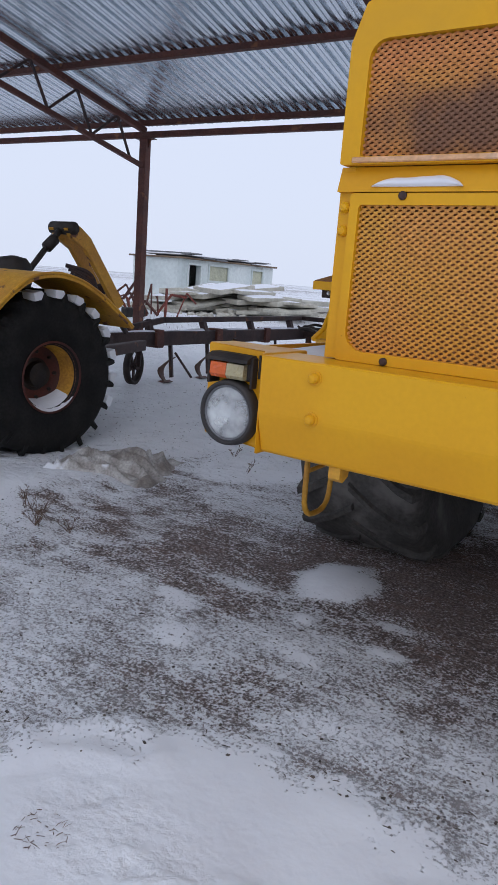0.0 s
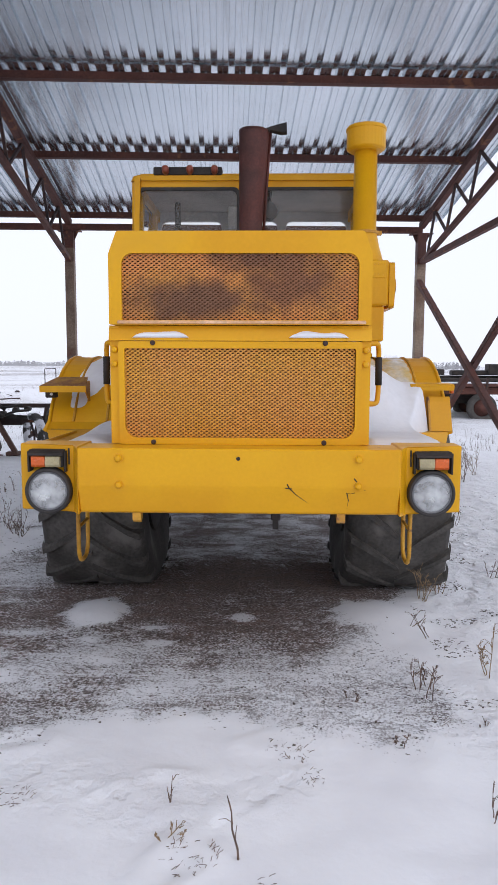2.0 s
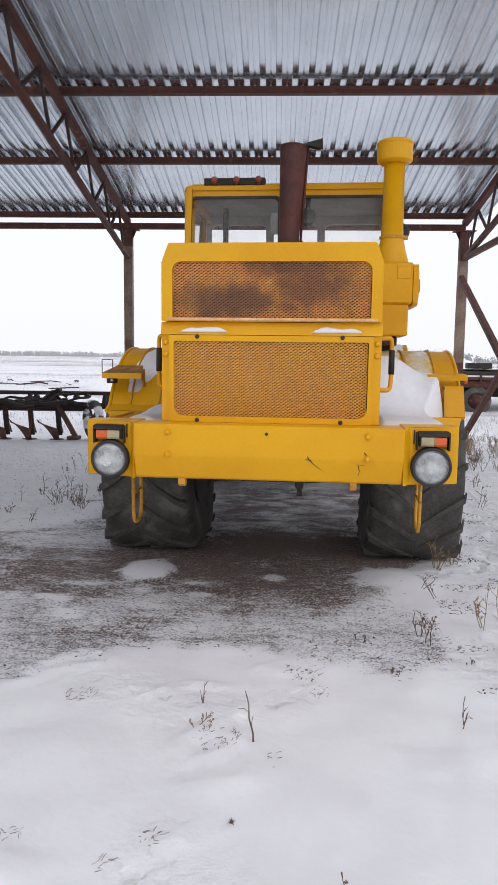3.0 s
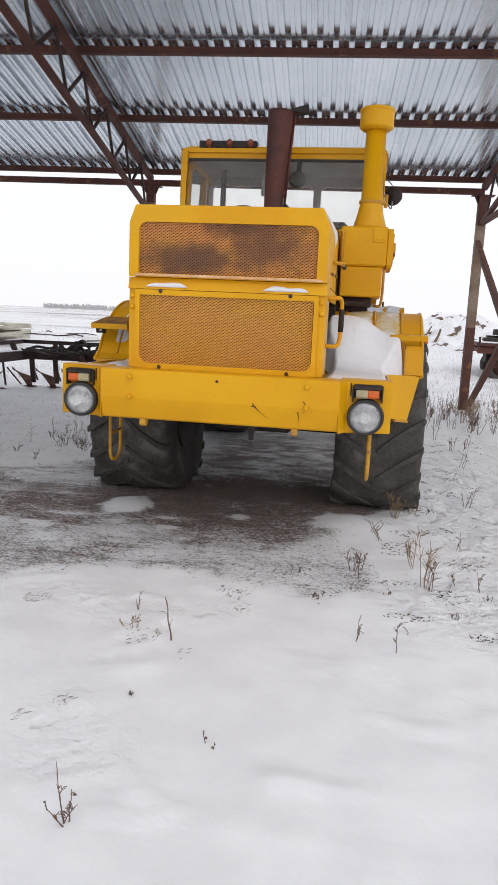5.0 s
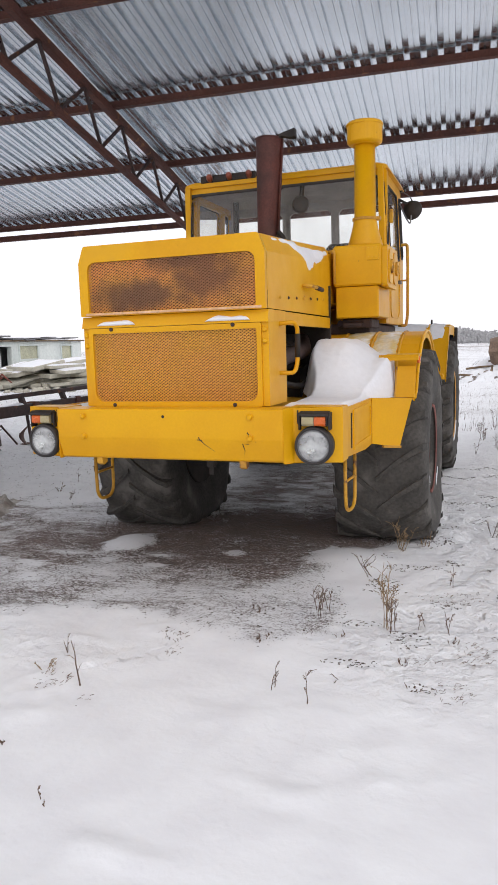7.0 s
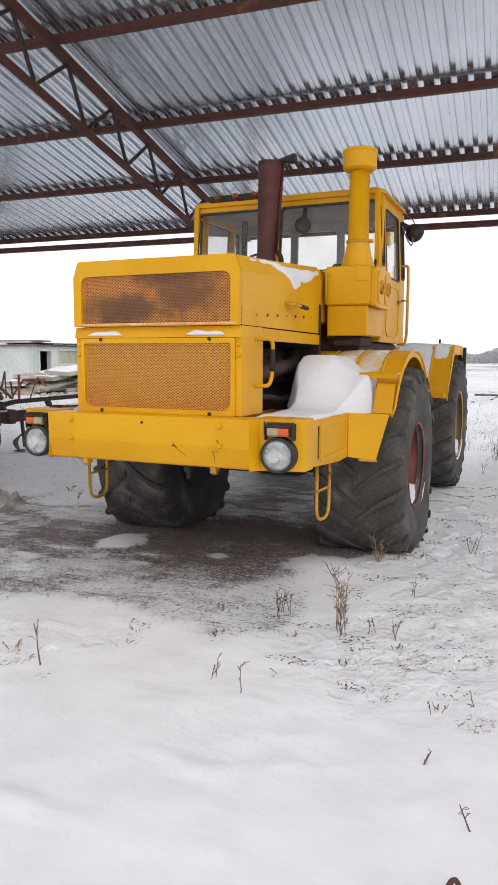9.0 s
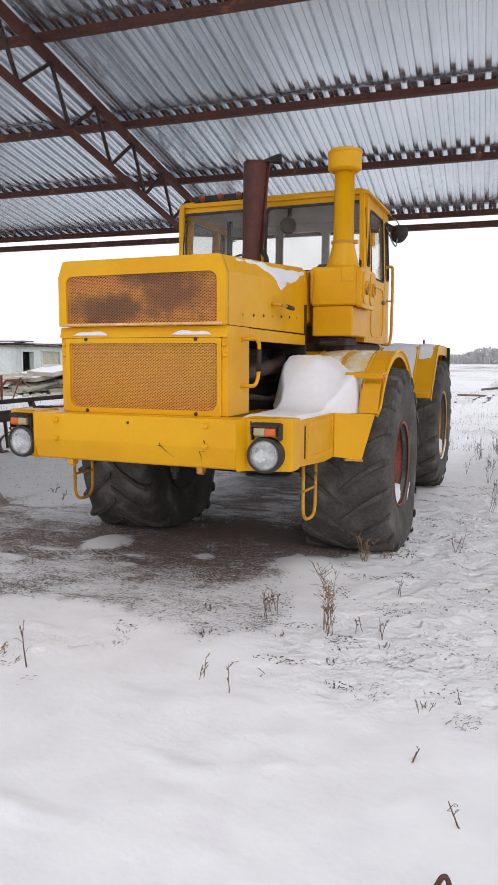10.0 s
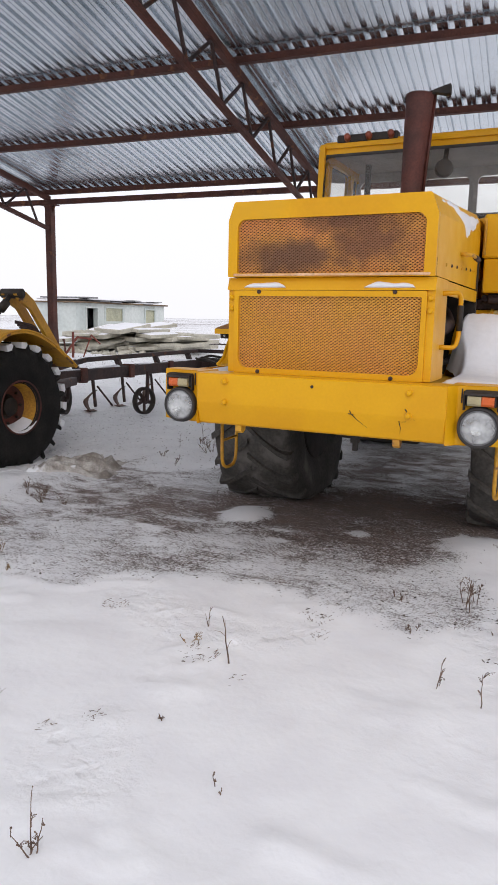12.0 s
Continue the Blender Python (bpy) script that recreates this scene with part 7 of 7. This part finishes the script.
def fender_dust(s, x0, x1, y0, y1, seed, top, amount=1.1):
    nx, ny, verts = 26, 30, []
    for j in range(ny):
        y = y0 + (y1 - y0) * j / (ny - 1)
        for i in range(nx):
            x = x0 + (x1 - x0) * i / (nx - 1)
            e = min(1, 6 * min(i, nx - 1 - i) / nx) * min(1, 6 * min(j, ny - 1 - j) / ny)
            t = 0.016 * (e * (amount + 1.6 * noise.noise((x * 4 + seed, y * 4, seed))) - 0.75) + 0.002 * noise.noise((x * 30, y * 30, seed))
            verts.append((s * x, y, top(y) + t))
    return snow_patch("snow_patch", "thin patch of snow frozen onto a yellow fender", verts, nx)


def fender_frost(x0, x1):
    """A skin of frost on the metal, torn at its edges."""
    nx, ny, verts = 30, 44, []
    for j in range(ny):
        y = 1.52 + 1.05 * j / (ny - 1)
        for i in range(nx):
            x = x0 + (x1 - x0) * i / (nx - 1)
            e = min(1, 5 * min(i, nx - 1 - i) / nx) * min(1, 5 * min(j, ny - 1 - j) / ny)
            verts.append((x, y, fender_top(y) + 0.007 * (e * (1.2 + 1.5 * noise.noise((x * 5, y * 5, 3.0))) - 0.7) + 0.001))
    return snow_patch("frost_patch", "thin dirty frost on top of a yellow fender", verts, nx, FROST)


fender_frost(0.735, 0.96)
fender_frost(0.98, 1.19)


def fender_sheet():
    """Dull snow frozen to the front of a fender, torn off along its lower edge."""
    nx, ny, verts = 60, 70, []
    for j in range(ny):
        a = 28 + 100 * j / (ny - 1)
        for i in range(nx):
            x = 0.54 + 0.72 * i / (nx - 1)
            w = noise.noise((x * 7, a * 0.08, 5.0))
            w2 = noise.noise((x * 19, a * 0.2, 6.0))
            low = 55 - 15 * smoothstep(0.96, 1.19, x) + 2.5 * w + 1.2 * w2
            out = 1.225 - 0.08 * smoothstep(50, 85, a) + 0.015 * w + 0.006 * w2
            t = min(0.009, 0.0009 * (a - low), 0.16 * (out - x), 0.0012 * (124 - a))
            r = 0.9165 + max(-0.010, t)
            y, z = AXLE_F - r * math.cos(radians(a)), 0.80 + r * math.sin(radians(a))
            verts.append((-x, y, min(z, 1.697 + 0.02 * math.sin((y - 1.4) * 2) + max(-0.010, t))))
    return snow_patch("snow_patch", "dull sheet of frozen snow torn off a yellow fender's front", verts, nx)


fender_sheet()


def rear_top(y):
    p = [(AXLE_R - 0.98, 1.20), (AXLE_R - 0.93, 1.32), (AXLE_R - 0.52, 1.79), (AXLE_R - 0.40, 1.822), (AXLE_R + 0.35, 1.812), (AXLE_R + 0.62, 1.70), (AXLE_R + 0.95, 1.18)]
    for (a, za), (b, zb) in zip(p, p[1:]):
        if a <= y <= b:
            return za + (zb - za) * (y - a) / (b - a)
    return p[0][1] if y < p[0][0] else p[-1][1]


for s in (-1, 1):
    fender_dust(s, 0.64, 1.12, AXLE_R - 0.88, AXLE_R + 0.45, 11.0 + s, lambda y: rear_top(y) + 0.012)
    fender_dust(s, 1.12, 1.33, AXLE_R - 0.70, AXLE_R + 0.40, 14.0 + s, lambda y: rear_top(y) + 0.004)

# slips of snow on the ledge under the hood
for x0, x1 in ((-0.53, -0.25), (0.24, 0.535)):
    bm = bmesh.new()
    n = 18
    rows = []
    for i in range(n):
        t = i / (n - 1)
        x = x0 + (x1 - x0) * t
        h = 0.038 * max(0.0, math.sin(math.pi * t)) ** 0.42 * (0.8 + 0.5 * noise.noise((x * 11, 0, 0)))
        row = []
        for k in range(5):
            a = k / 4
            z = 1.789 + h * a
            row.append(bm.verts.new(onto(x, 0.1635 + (z - 1.789) * 0.30 - 0.012 * math.sin(math.pi * a), z)))
        rows.append(row)
    for r0, r1 in zip(rows, rows[1:]):
        for k in range(4):
            bm.faces.new((r0[k], r0[k + 1], r1[k + 1], r1[k]))
    tagged(part("snow_slip", bm, SNOW, smooth=True), "lens of snow clinging to the ledge under the hood", "snow", "snow on the tractor")


def hood_snow():
    """A torn sheet of snow that has slid over the hood's shoulder."""
    nx, ny, verts = 30, 40, []

    def shoulder(t, y):
        lift = 0.045 * min(1, (y - 0.186) / 0.714) if y < 0.9 else 0.045 + 0.075 * (y - 0.9) / 1.02
        k = 1 - 0.02 * (y - 0.186)
        pts = [(0.10, 2.305), (0.582, 2.303), (0.605, 2.285), (0.643, 2.19), (0.6435, 1.95)]
        q = t * 4
        i = min(3, int(q))
        f = q - i
        (xa, za), (xb, zb) = pts[i], pts[i + 1]
        z = za + (zb - za) * f
        return (xa + (xb - xa) * f) * k, z + lift * smoothstep(1.9, 2.3, z)

    for j in range(ny):
        y = 0.34 + 1.55 * j / (ny - 1)
        for i in range(nx):
            t = i / (nx - 1) * 0.97
            x, z = shoulder(t, y)
            ragged = 0.045 * noise.noise((y * 5, t * 2, 4.0)) + 0.012 * noise.noise((y * 17, t * 6, 2.0))
            reach = 0.58 + 0.22 * smoothstep(0.75, 1.25, y) * (1 - 0.7 * smoothstep(1.45, 1.9, y)) + ragged
            th = 0.015 * smoothstep(0.50, 0.60, t + ragged * 1.5 + 0.10 * smoothstep(1.1, 0.7, y)) * (1 - smoothstep(reach - 0.06, reach + 0.01, t)) - 0.008
            th += 0.003 * noise.noise((x * 20, y * 20, z * 20)) + 0.003 * noise.noise((y * 9, t * 9, 0))
            th -= 0.009 * (1 - smoothstep(0.30, 0.75, y + 0.35 * noise.noise((x * 7, y * 7, 0))))
            nxv = 1.0 if t > 0.5 else 0.3
            verts.append((x + th * nxv, y, z + th * (0.35 if t > 0.6 else 1.0)))
    snow_patch("snow_sheet", "torn sheet of snow slipping over the shoulder of the hood", verts, nx)


hood_snow()

# snow on the cowl and on top of the cab's front
bm = bmesh.new()
rows = []
for j in range(8):
    y = 1.95 + 0.6 * j / 7
    rows.append([bm.verts.new(onto(x, y, 2.398 + 0.035 * (1 - abs(x + 0.2) / 0.85) + 0.02 * noise.noise((x * 5, y * 5, 0)))) for x in (-0.88 + 1.46 * i / 20 for i in range(21))])
for r0, r1 in zip(rows, rows[1:]):
    for i in range(20):
        bm.faces.new((r0[i], r0[i + 1], r1[i + 1], r1[i]))
tagged(part("snow_bank", bm, SNOW, smooth=True), "snow lying on the cowl before the windscreen", "snow", "snow on the tractor")

# snow in the wheel rims
for (x, y, z), hub, wide in (((OLD_X + 0.93 - 0.05 - 0.06, OLD_Y, 0.0), OLD_R * 0.976 - 0.095, 0.70), (onto(1.078, AXLE_F, 0), 0.73, 1.06), (onto(1.045, AXLE_R, 0), 0.81, 1.05)):
    bm = bmesh.new()
    n = 14
    lo, hi, back = [], [], []
    for i in range(n):
        a = radians(-60 + 120 * i / (n - 1))
        e = max(0.0, math.sin(math.pi * i / (n - 1))) ** 0.6
        ragged = 0.04 * noise.noise((i * 0.7, hub * 9, 0.0))
        lo.append(bm.verts.new((x + 0.350, y + 0.425 * wide * math.sin(a), hub - 0.425 * wide * math.cos(a))))
        hi.append(bm.verts.new((x + 0.31 - 0.05 * e, y + (0.425 * wide - 0.19 * min(1.0, wide ** 3) * e) * math.sin(a), hub - (0.425 * wide - (0.21 + ragged) * min(1.0, wide ** 3) * e) * math.cos(a))))
        back.append(bm.verts.new((x + 0.12, y + (0.36 - 0.06 * e) * min(1.0, wide) * math.sin(a), hub - (0.35 - 0.06 * e) * min(1.0, wide) * math.cos(a))))
    for p, q in ((lo, hi), (hi, back)):
        for i in range(n - 1):
            bm.faces.new((p[i], p[i + 1], q[i + 1], q[i]))
    tagged(part("snow_wedge", bm, SNOW, smooth=True), "wedge of snow caught in a wheel rim", "snow", "snow in the rims")

# ---------------------------------------------------------------- dead weeds and litter on the snow


def weed(x, y, h, seed, stems=1, branches=3, lean=0.25, material=STALK, seedheads=True, aim=None, thick=1.0, label="dead brown weed stalk sticking out of the snow"):
    r = random.Random(seed)
    e = thing("dead_weed", pose(x, y, ground_height(x, y) - 0.02), label, "weed", "dead weeds")
    for k in range(stems):
        a = r.uniform(0, 6.28) if aim is None else radians(aim) + r.uniform(-0.3, 0.3)
        d = Vector((math.cos(a) * lean * r.uniform(0.3 if aim is None else 0.8, 1), math.sin(a) * lean * r.uniform(0.3, 1), 1)).normalized()
        hh = h * r.uniform(0.6, 1.0) if k else h
        o = Vector((r.uniform(-0.03, 0.03), r.uniform(-0.03, 0.03), 0)) * (stems > 1)
        pts = [o + d * hh * t + Vector((r.uniform(-1, 1), r.uniform(-1, 1), 0)) * 0.03 * hh for t in (0, 0.25, 0.5, 0.75, 1)]
        bm = bmesh.new()
        tube(bm, pts, thick * (0.0030 if h > 0.12 else 0.0024), 5, r_end=0.0012 * thick)
        stem = part("stem", bm, material, e, smooth=True)
        for b in range(branches):
            t = r.uniform(0.35, 0.95)
            p = o + d * hh * t
            q = Vector((r.uniform(-1, 1), r.uniform(-1, 1), r.uniform(0.3, 1.1))).normalized() * hh * r.uniform(0.15, 0.35)
            bm = bmesh.new()
            tube(bm, [p, p + q * 0.5 + Vector((0, 0, 0.01)), p + q], 0.0018, 4, r_end=0.0009)
            if seedheads:
                for i in range(3):
                    c = p + q * (0.5 + 0.22 * i)
                    s = r.uniform(0.0010, 0.0027)
                    m = Matrix.Translation(c) @ Euler((r.uniform(0, 3), r.uniform(0, 3), r.uniform(0, 3))).to_matrix().to_4x4()
                    box(bm, -s, s, -s * 0.5, s * 0.5, -s * 1.3, s * 1.3, 0, m)
            part("twig", bm, material, stem)
    return e


weed(-0.06, 0.60, 0.25, 1, 1, 3, 0.13, seedheads=False, aim=190, thick=1.6)
weed(-0.30, 0.66, 0.10, 2, 4, 3, 0.9, STRAW)
weed(0.86, 0.84, 0.12, 3, 2, 3, 0.35)
weed(1.06, 0.73, 0.17, 4, 1, 4, 0.12)
weed(1.12, 1.03, 0.08, 5, 2, 1, 1.1, seedheads=False)
weed(1.30, 1.70, 0.22, 6, 3, 7, 0.25)
weed(1.27, 1.74, 0.40, 7, 4, 6, 0.34, STRAW)
weed(1.20, 2.05, 0.30, 8, 3, 8, 0.3, STRAW)
weed(1.62, 1.75, 0.16, 61, 2, 4, 0.3)
weed(1.44, 1.79, 0.12, 62, 2, 3, 0.5)
weed(1.95, 0.96, 0.07, 63, 2, 2, 0.5)
weed(2.12, 1.09, 0.10, 64, 1, 1, 0.3, seedheads=False)
weed(0.80, 1.90, 0.16, 65, 3, 5, 0.5)
weed(-0.335, 0.90, 0.13, 66, 2, 2, 0.25, seedheads=False)
weed(0.90, 2.69, 0.16, 67, 2, 2, 1.2, seedheads=False)
weed(0.83, 1.81, 0.22, 68, 2, 4, 0.3)
weed(-0.08, 0.06, 0.06, 69, 2, 2, 0.8)
weed(1.12, 3.3, 0.26, 9, 7, 5, 0.5, STRAW)
weed(1.28, 3.5, 0.22, 10, 6, 4, 0.5, STRAW)
weed(0.86, 1.95, 0.17, 11, 2, 4, 0.45)
weed(1.02, 2.6, 0.20, 12, 3, 3, 0.8)
weed(1.55, 2.5, 0.16, 13, 2, 3, 0.5)
weed(1.78, 3.9, 0.24, 14, 3, 4, 0.4)
weed(1.95, 5.7, 0.28, 15, 3, 4, 0.4)
weed(-0.02, -0.74, 0.17, 16, 4, 4, 0.9)
weed(0.33, -0.23, 0.06, 17, 2, 2, 0.3)
weed(2.0, 0.50, 0.085, 18, 2, 1, 1.3, seedheads=False, thick=1.5)
weed(2.22, 0.16, 0.12, 19, 1, 3, 0.45, aim=170, thick=1.6)
weed(1.95, 1.0, 0.10, 20, 2, 2, 0.9, seedheads=False)
weed(-2.88, 2.42, 0.20, 21, 8, 6, 1.0)
weed(-2.66, 2.50, 0.13, 31, 5, 4, 1.1)
weed(-3.15, 2.55, 0.18, 22, 4, 4, 0.7)
weed(-2.2, 1.25, 0.10, 23, 6, 3, 0.9, STRAW)
weed(-1.9, 1.05, 0.06, 24, 5, 2, 0.9, STRAW)
weed(0.45, 1.75, 0.07, 25, 3, 3, 0.6)
weed(0.62, 1.35, 0.06, 26, 4, 3, 0.7)
for k in range(11):
    q = random.Random(500 + k)
    weed(q.uniform(-3.3, -2.1), q.uniform(4.0, 6.0), q.uniform(0.10, 0.24), 510 + k, q.randint(2, 5), 4, 0.8)
for k, (x, y) in enumerate(((0.16, 1.18), (1.03, 1.55), (1.42, 1.30), (1.62, 1.62), (1.50, 1.05))):
    weed(x, y, 0.055, 40 + k, 5, 2, 1.2, seedheads=False, label="low tuft of dead grass poking through the snow")
weed(2.62, 9.9, 0.35, 27, 9, 4, 0.7, STRAW)
weed(2.35, 10.3, 0.30, 28, 7, 4, 0.7, STRAW)
rnd = random.Random(56)
for k in range(26):
    weed(rnd.uniform(1.75, 2.95), rnd.uniform(8.0, 10.6), rnd.uniform(0.2, 0.5), 800 + k, rnd.randint(4, 8), 6, 0.6, STALK if k % 3 else STRAW)
rnd = random.Random(55)
for k in range(22):
    x, y = 1.4 + abs(rnd.gauss(0, 0.6)), 5.5 + 6.5 * math.sqrt(rnd.random())
    weed(x, y, rnd.uniform(0.15, 0.42), 100 + k, rnd.randint(2, 4), 4, 0.3)
for k in range(26):
    x, y = rnd.uniform(-3.6, -2.0), rnd.uniform(5.2, 9.2)
    weed(x, y, rnd.uniform(0.12, 0.30), 200 + k, rnd.randint(1, 3), 3, 0.5)


# a bent loop of rusty rod standing in the snow
bm = bmesh.new()
g = ground_height(2.19, -0.19)
tube(bm, smooth_path([(2.165, -0.205, g - 0.03), (2.175, -0.20, g + 0.02), (2.195, -0.19, g + 0.062), (2.207, -0.185, g + 0.066), (2.216, -0.18, g + 0.045), (2.222, -0.18, g - 0.03)], 4), 0.0085, 8)
tagged(part("rod_loop", bm, RUST, smooth=True), "bent loop of brown rusty rod in the snow", "scrap")


def trampled_grass(bm, x, y, rx, ry, count, seed):
    """Dark blades of dead grass pressed into an old print."""
    r = random.Random(seed)
    for k in range(count):
        a, d = r.uniform(0, 6.28), math.sqrt(r.random())
        px, py = x + rx * d * math.cos(a), y + ry * d * math.sin(a)
        z = ground_height(px, py) + 0.001
        t, ln = r.gauss(0, 0.9), r.uniform(0.006, 0.028)
        u = Vector((math.cos(t), math.sin(t), r.uniform(-0.1, 0.7))) * ln
        tube(bm, [(px, py, z), (px + u.x * 0.5, py + u.y * 0.5, z + u.z * 0.7), (px + u.x, py + u.y, z + u.z)], r.uniform(0.0006, 0.0014), 3)


bm = bmesh.new()
for k, (x, y, rx, ry, count) in enumerate(((1.67, 1.06, 0.10, 0.13, 60), (1.74, 1.52, 0.12, 0.16, 70), (2.14, 0.93, 0.09, 0.11, 50), (1.49, 1.36, 0.12, 0.05, 30),
                                           (-0.23, 0.59, 0.10, 0.10, 60), (-0.95, 0.90, 0.09, 0.07, 45), (-0.84, -0.11, 0.05, 0.05, 20), (0.215, 1.07, 0.05, 0.06, 26),
                                           (-0.36, -0.05, 0.05, 0.04, 20), (-0.49, -0.19, 0.04, 0.05, 12), (0.07, 1.25, 0.06, 0.05, 22), (0.18, 1.24, 0.04, 0.05, 14),
                                           (0.85, 1.55, 0.09, 0.05, 24), (0.03, 0.47, 0.04, 0.06, 10), (1.95, 1.9, 0.16, 0.10, 50), (2.3, 1.6, 0.2, 0.1, 50),
                                           (1.55, 2.3, 0.2, 0.12, 60), (2.1, 2.6, 0.25, 0.15, 70))):
    trampled_grass(bm, x, y, rx, ry, count, 700 + k)
tagged(part("trampled_grass", bm, STALK), "dark dead grass trampled into old prints in the snow", "grass", kind="stuff")


def litter():
    """Bits of straw, twig and stone trodden into the snow, and pebbles on the bare ground."""
    r = random.Random(77)
    verts, faces = [], []

    def chip(x, y, lx, wy, hz, turn, tilt):
        m = pose(x, y, ground_height(x, y) + hz * 0.3, tilt, 0, turn)
        b = len(verts)
        for u, v, w in ((-1, -1, -1), (1, -0.6, -1), (0.9, 1, -1), (-0.8, 0.8, -1), (-0.7, -0.7, 1), (0.8, -0.4, 0.8), (0.6, 0.7, 1), (-0.6, 0.5, 0.9)):
            p = m @ Vector((u * lx, v * wy, w * hz))
            verts.append((p.x, p.y, p.z))
        for q in ((0, 1, 5, 4), (1, 2, 6, 5), (2, 3, 7, 6), (3, 0, 4, 7), (4, 5, 6, 7)):
            faces.append(tuple(b + i for i in q))

    for k in range(15000):
        if k < 5200:
            x, y = r.uniform(-3.4, 1.3), r.uniform(1.0, 5.2)
            if r.random() < (snow_cover(x, y) - 0.30) * 1.8:
                continue
        elif k < 6400:
            x, y = r.uniform(-6.0, -2.0), r.uniform(4.0, 9.5)
        else:
            x, y = 1.0 + abs(r.gauss(0, 0.75)), r.uniform(1.0, 7.5)
            if noise.noise((x * 3.2, y * 4.4, 4.0)) < 0.22:
                continue
        if r.random() < 0.45:
            s = r.uniform(0.002, 0.006)
            chip(x, y, s * 1.3, s, s * 0.6, r.uniform(0, 360), r.uniform(-20, 20))
        else:
            s = r.uniform(0.004, 0.018)
            chip(x, y, s, 0.0019, 0.0016, r.gauss(0, 40), r.uniform(-25, 25))
    me = bpy.data.meshes.new("litter")
    me.from_pydata(verts, [], faces)
    me.materials.append(LITTER)
    tagged(new("litter", me), "dark chips of straw, twig and gravel on frosted ground", "litter", kind="stuff")


litter()


def far_stubble():
    r = random.Random(99)
    verts, faces = [], []
    for k in range(6500):
        side = r.random()
        if side < 0.5:
            x, y = r.uniform(-1.0, 4.5) + 0.05 * k / 100 * 0, 11.0 + 60 * r.random() ** 2
        else:
            x, y = r.uniform(-22, -5), 12.0 + 50 * r.random() ** 2
        h, a = r.uniform(0.04, 0.20), r.uniform(0, 3.14)
        z = ground_height(x, y) - 0.02
        dx, dy = 0.004 * math.cos(a), 0.004 * math.sin(a)
        lx, ly = r.uniform(-0.05, 0.05), r.uniform(-0.05, 0.05)
        b = len(verts)
        verts += [(x - dx, y - dy, z), (x + dx, y + dy, z), (x + lx, y + ly, z + h)]
        faces.append((b, b + 1, b + 2))
    me = bpy.data.meshes.new("far_stubble")
    me.from_pydata(verts, [], faces)
    me.materials.append(STALK)
    tagged(new("far_stubble", me), "thin dead stubble standing through the snow of the field", "stubble", kind="stuff")


far_stubble()
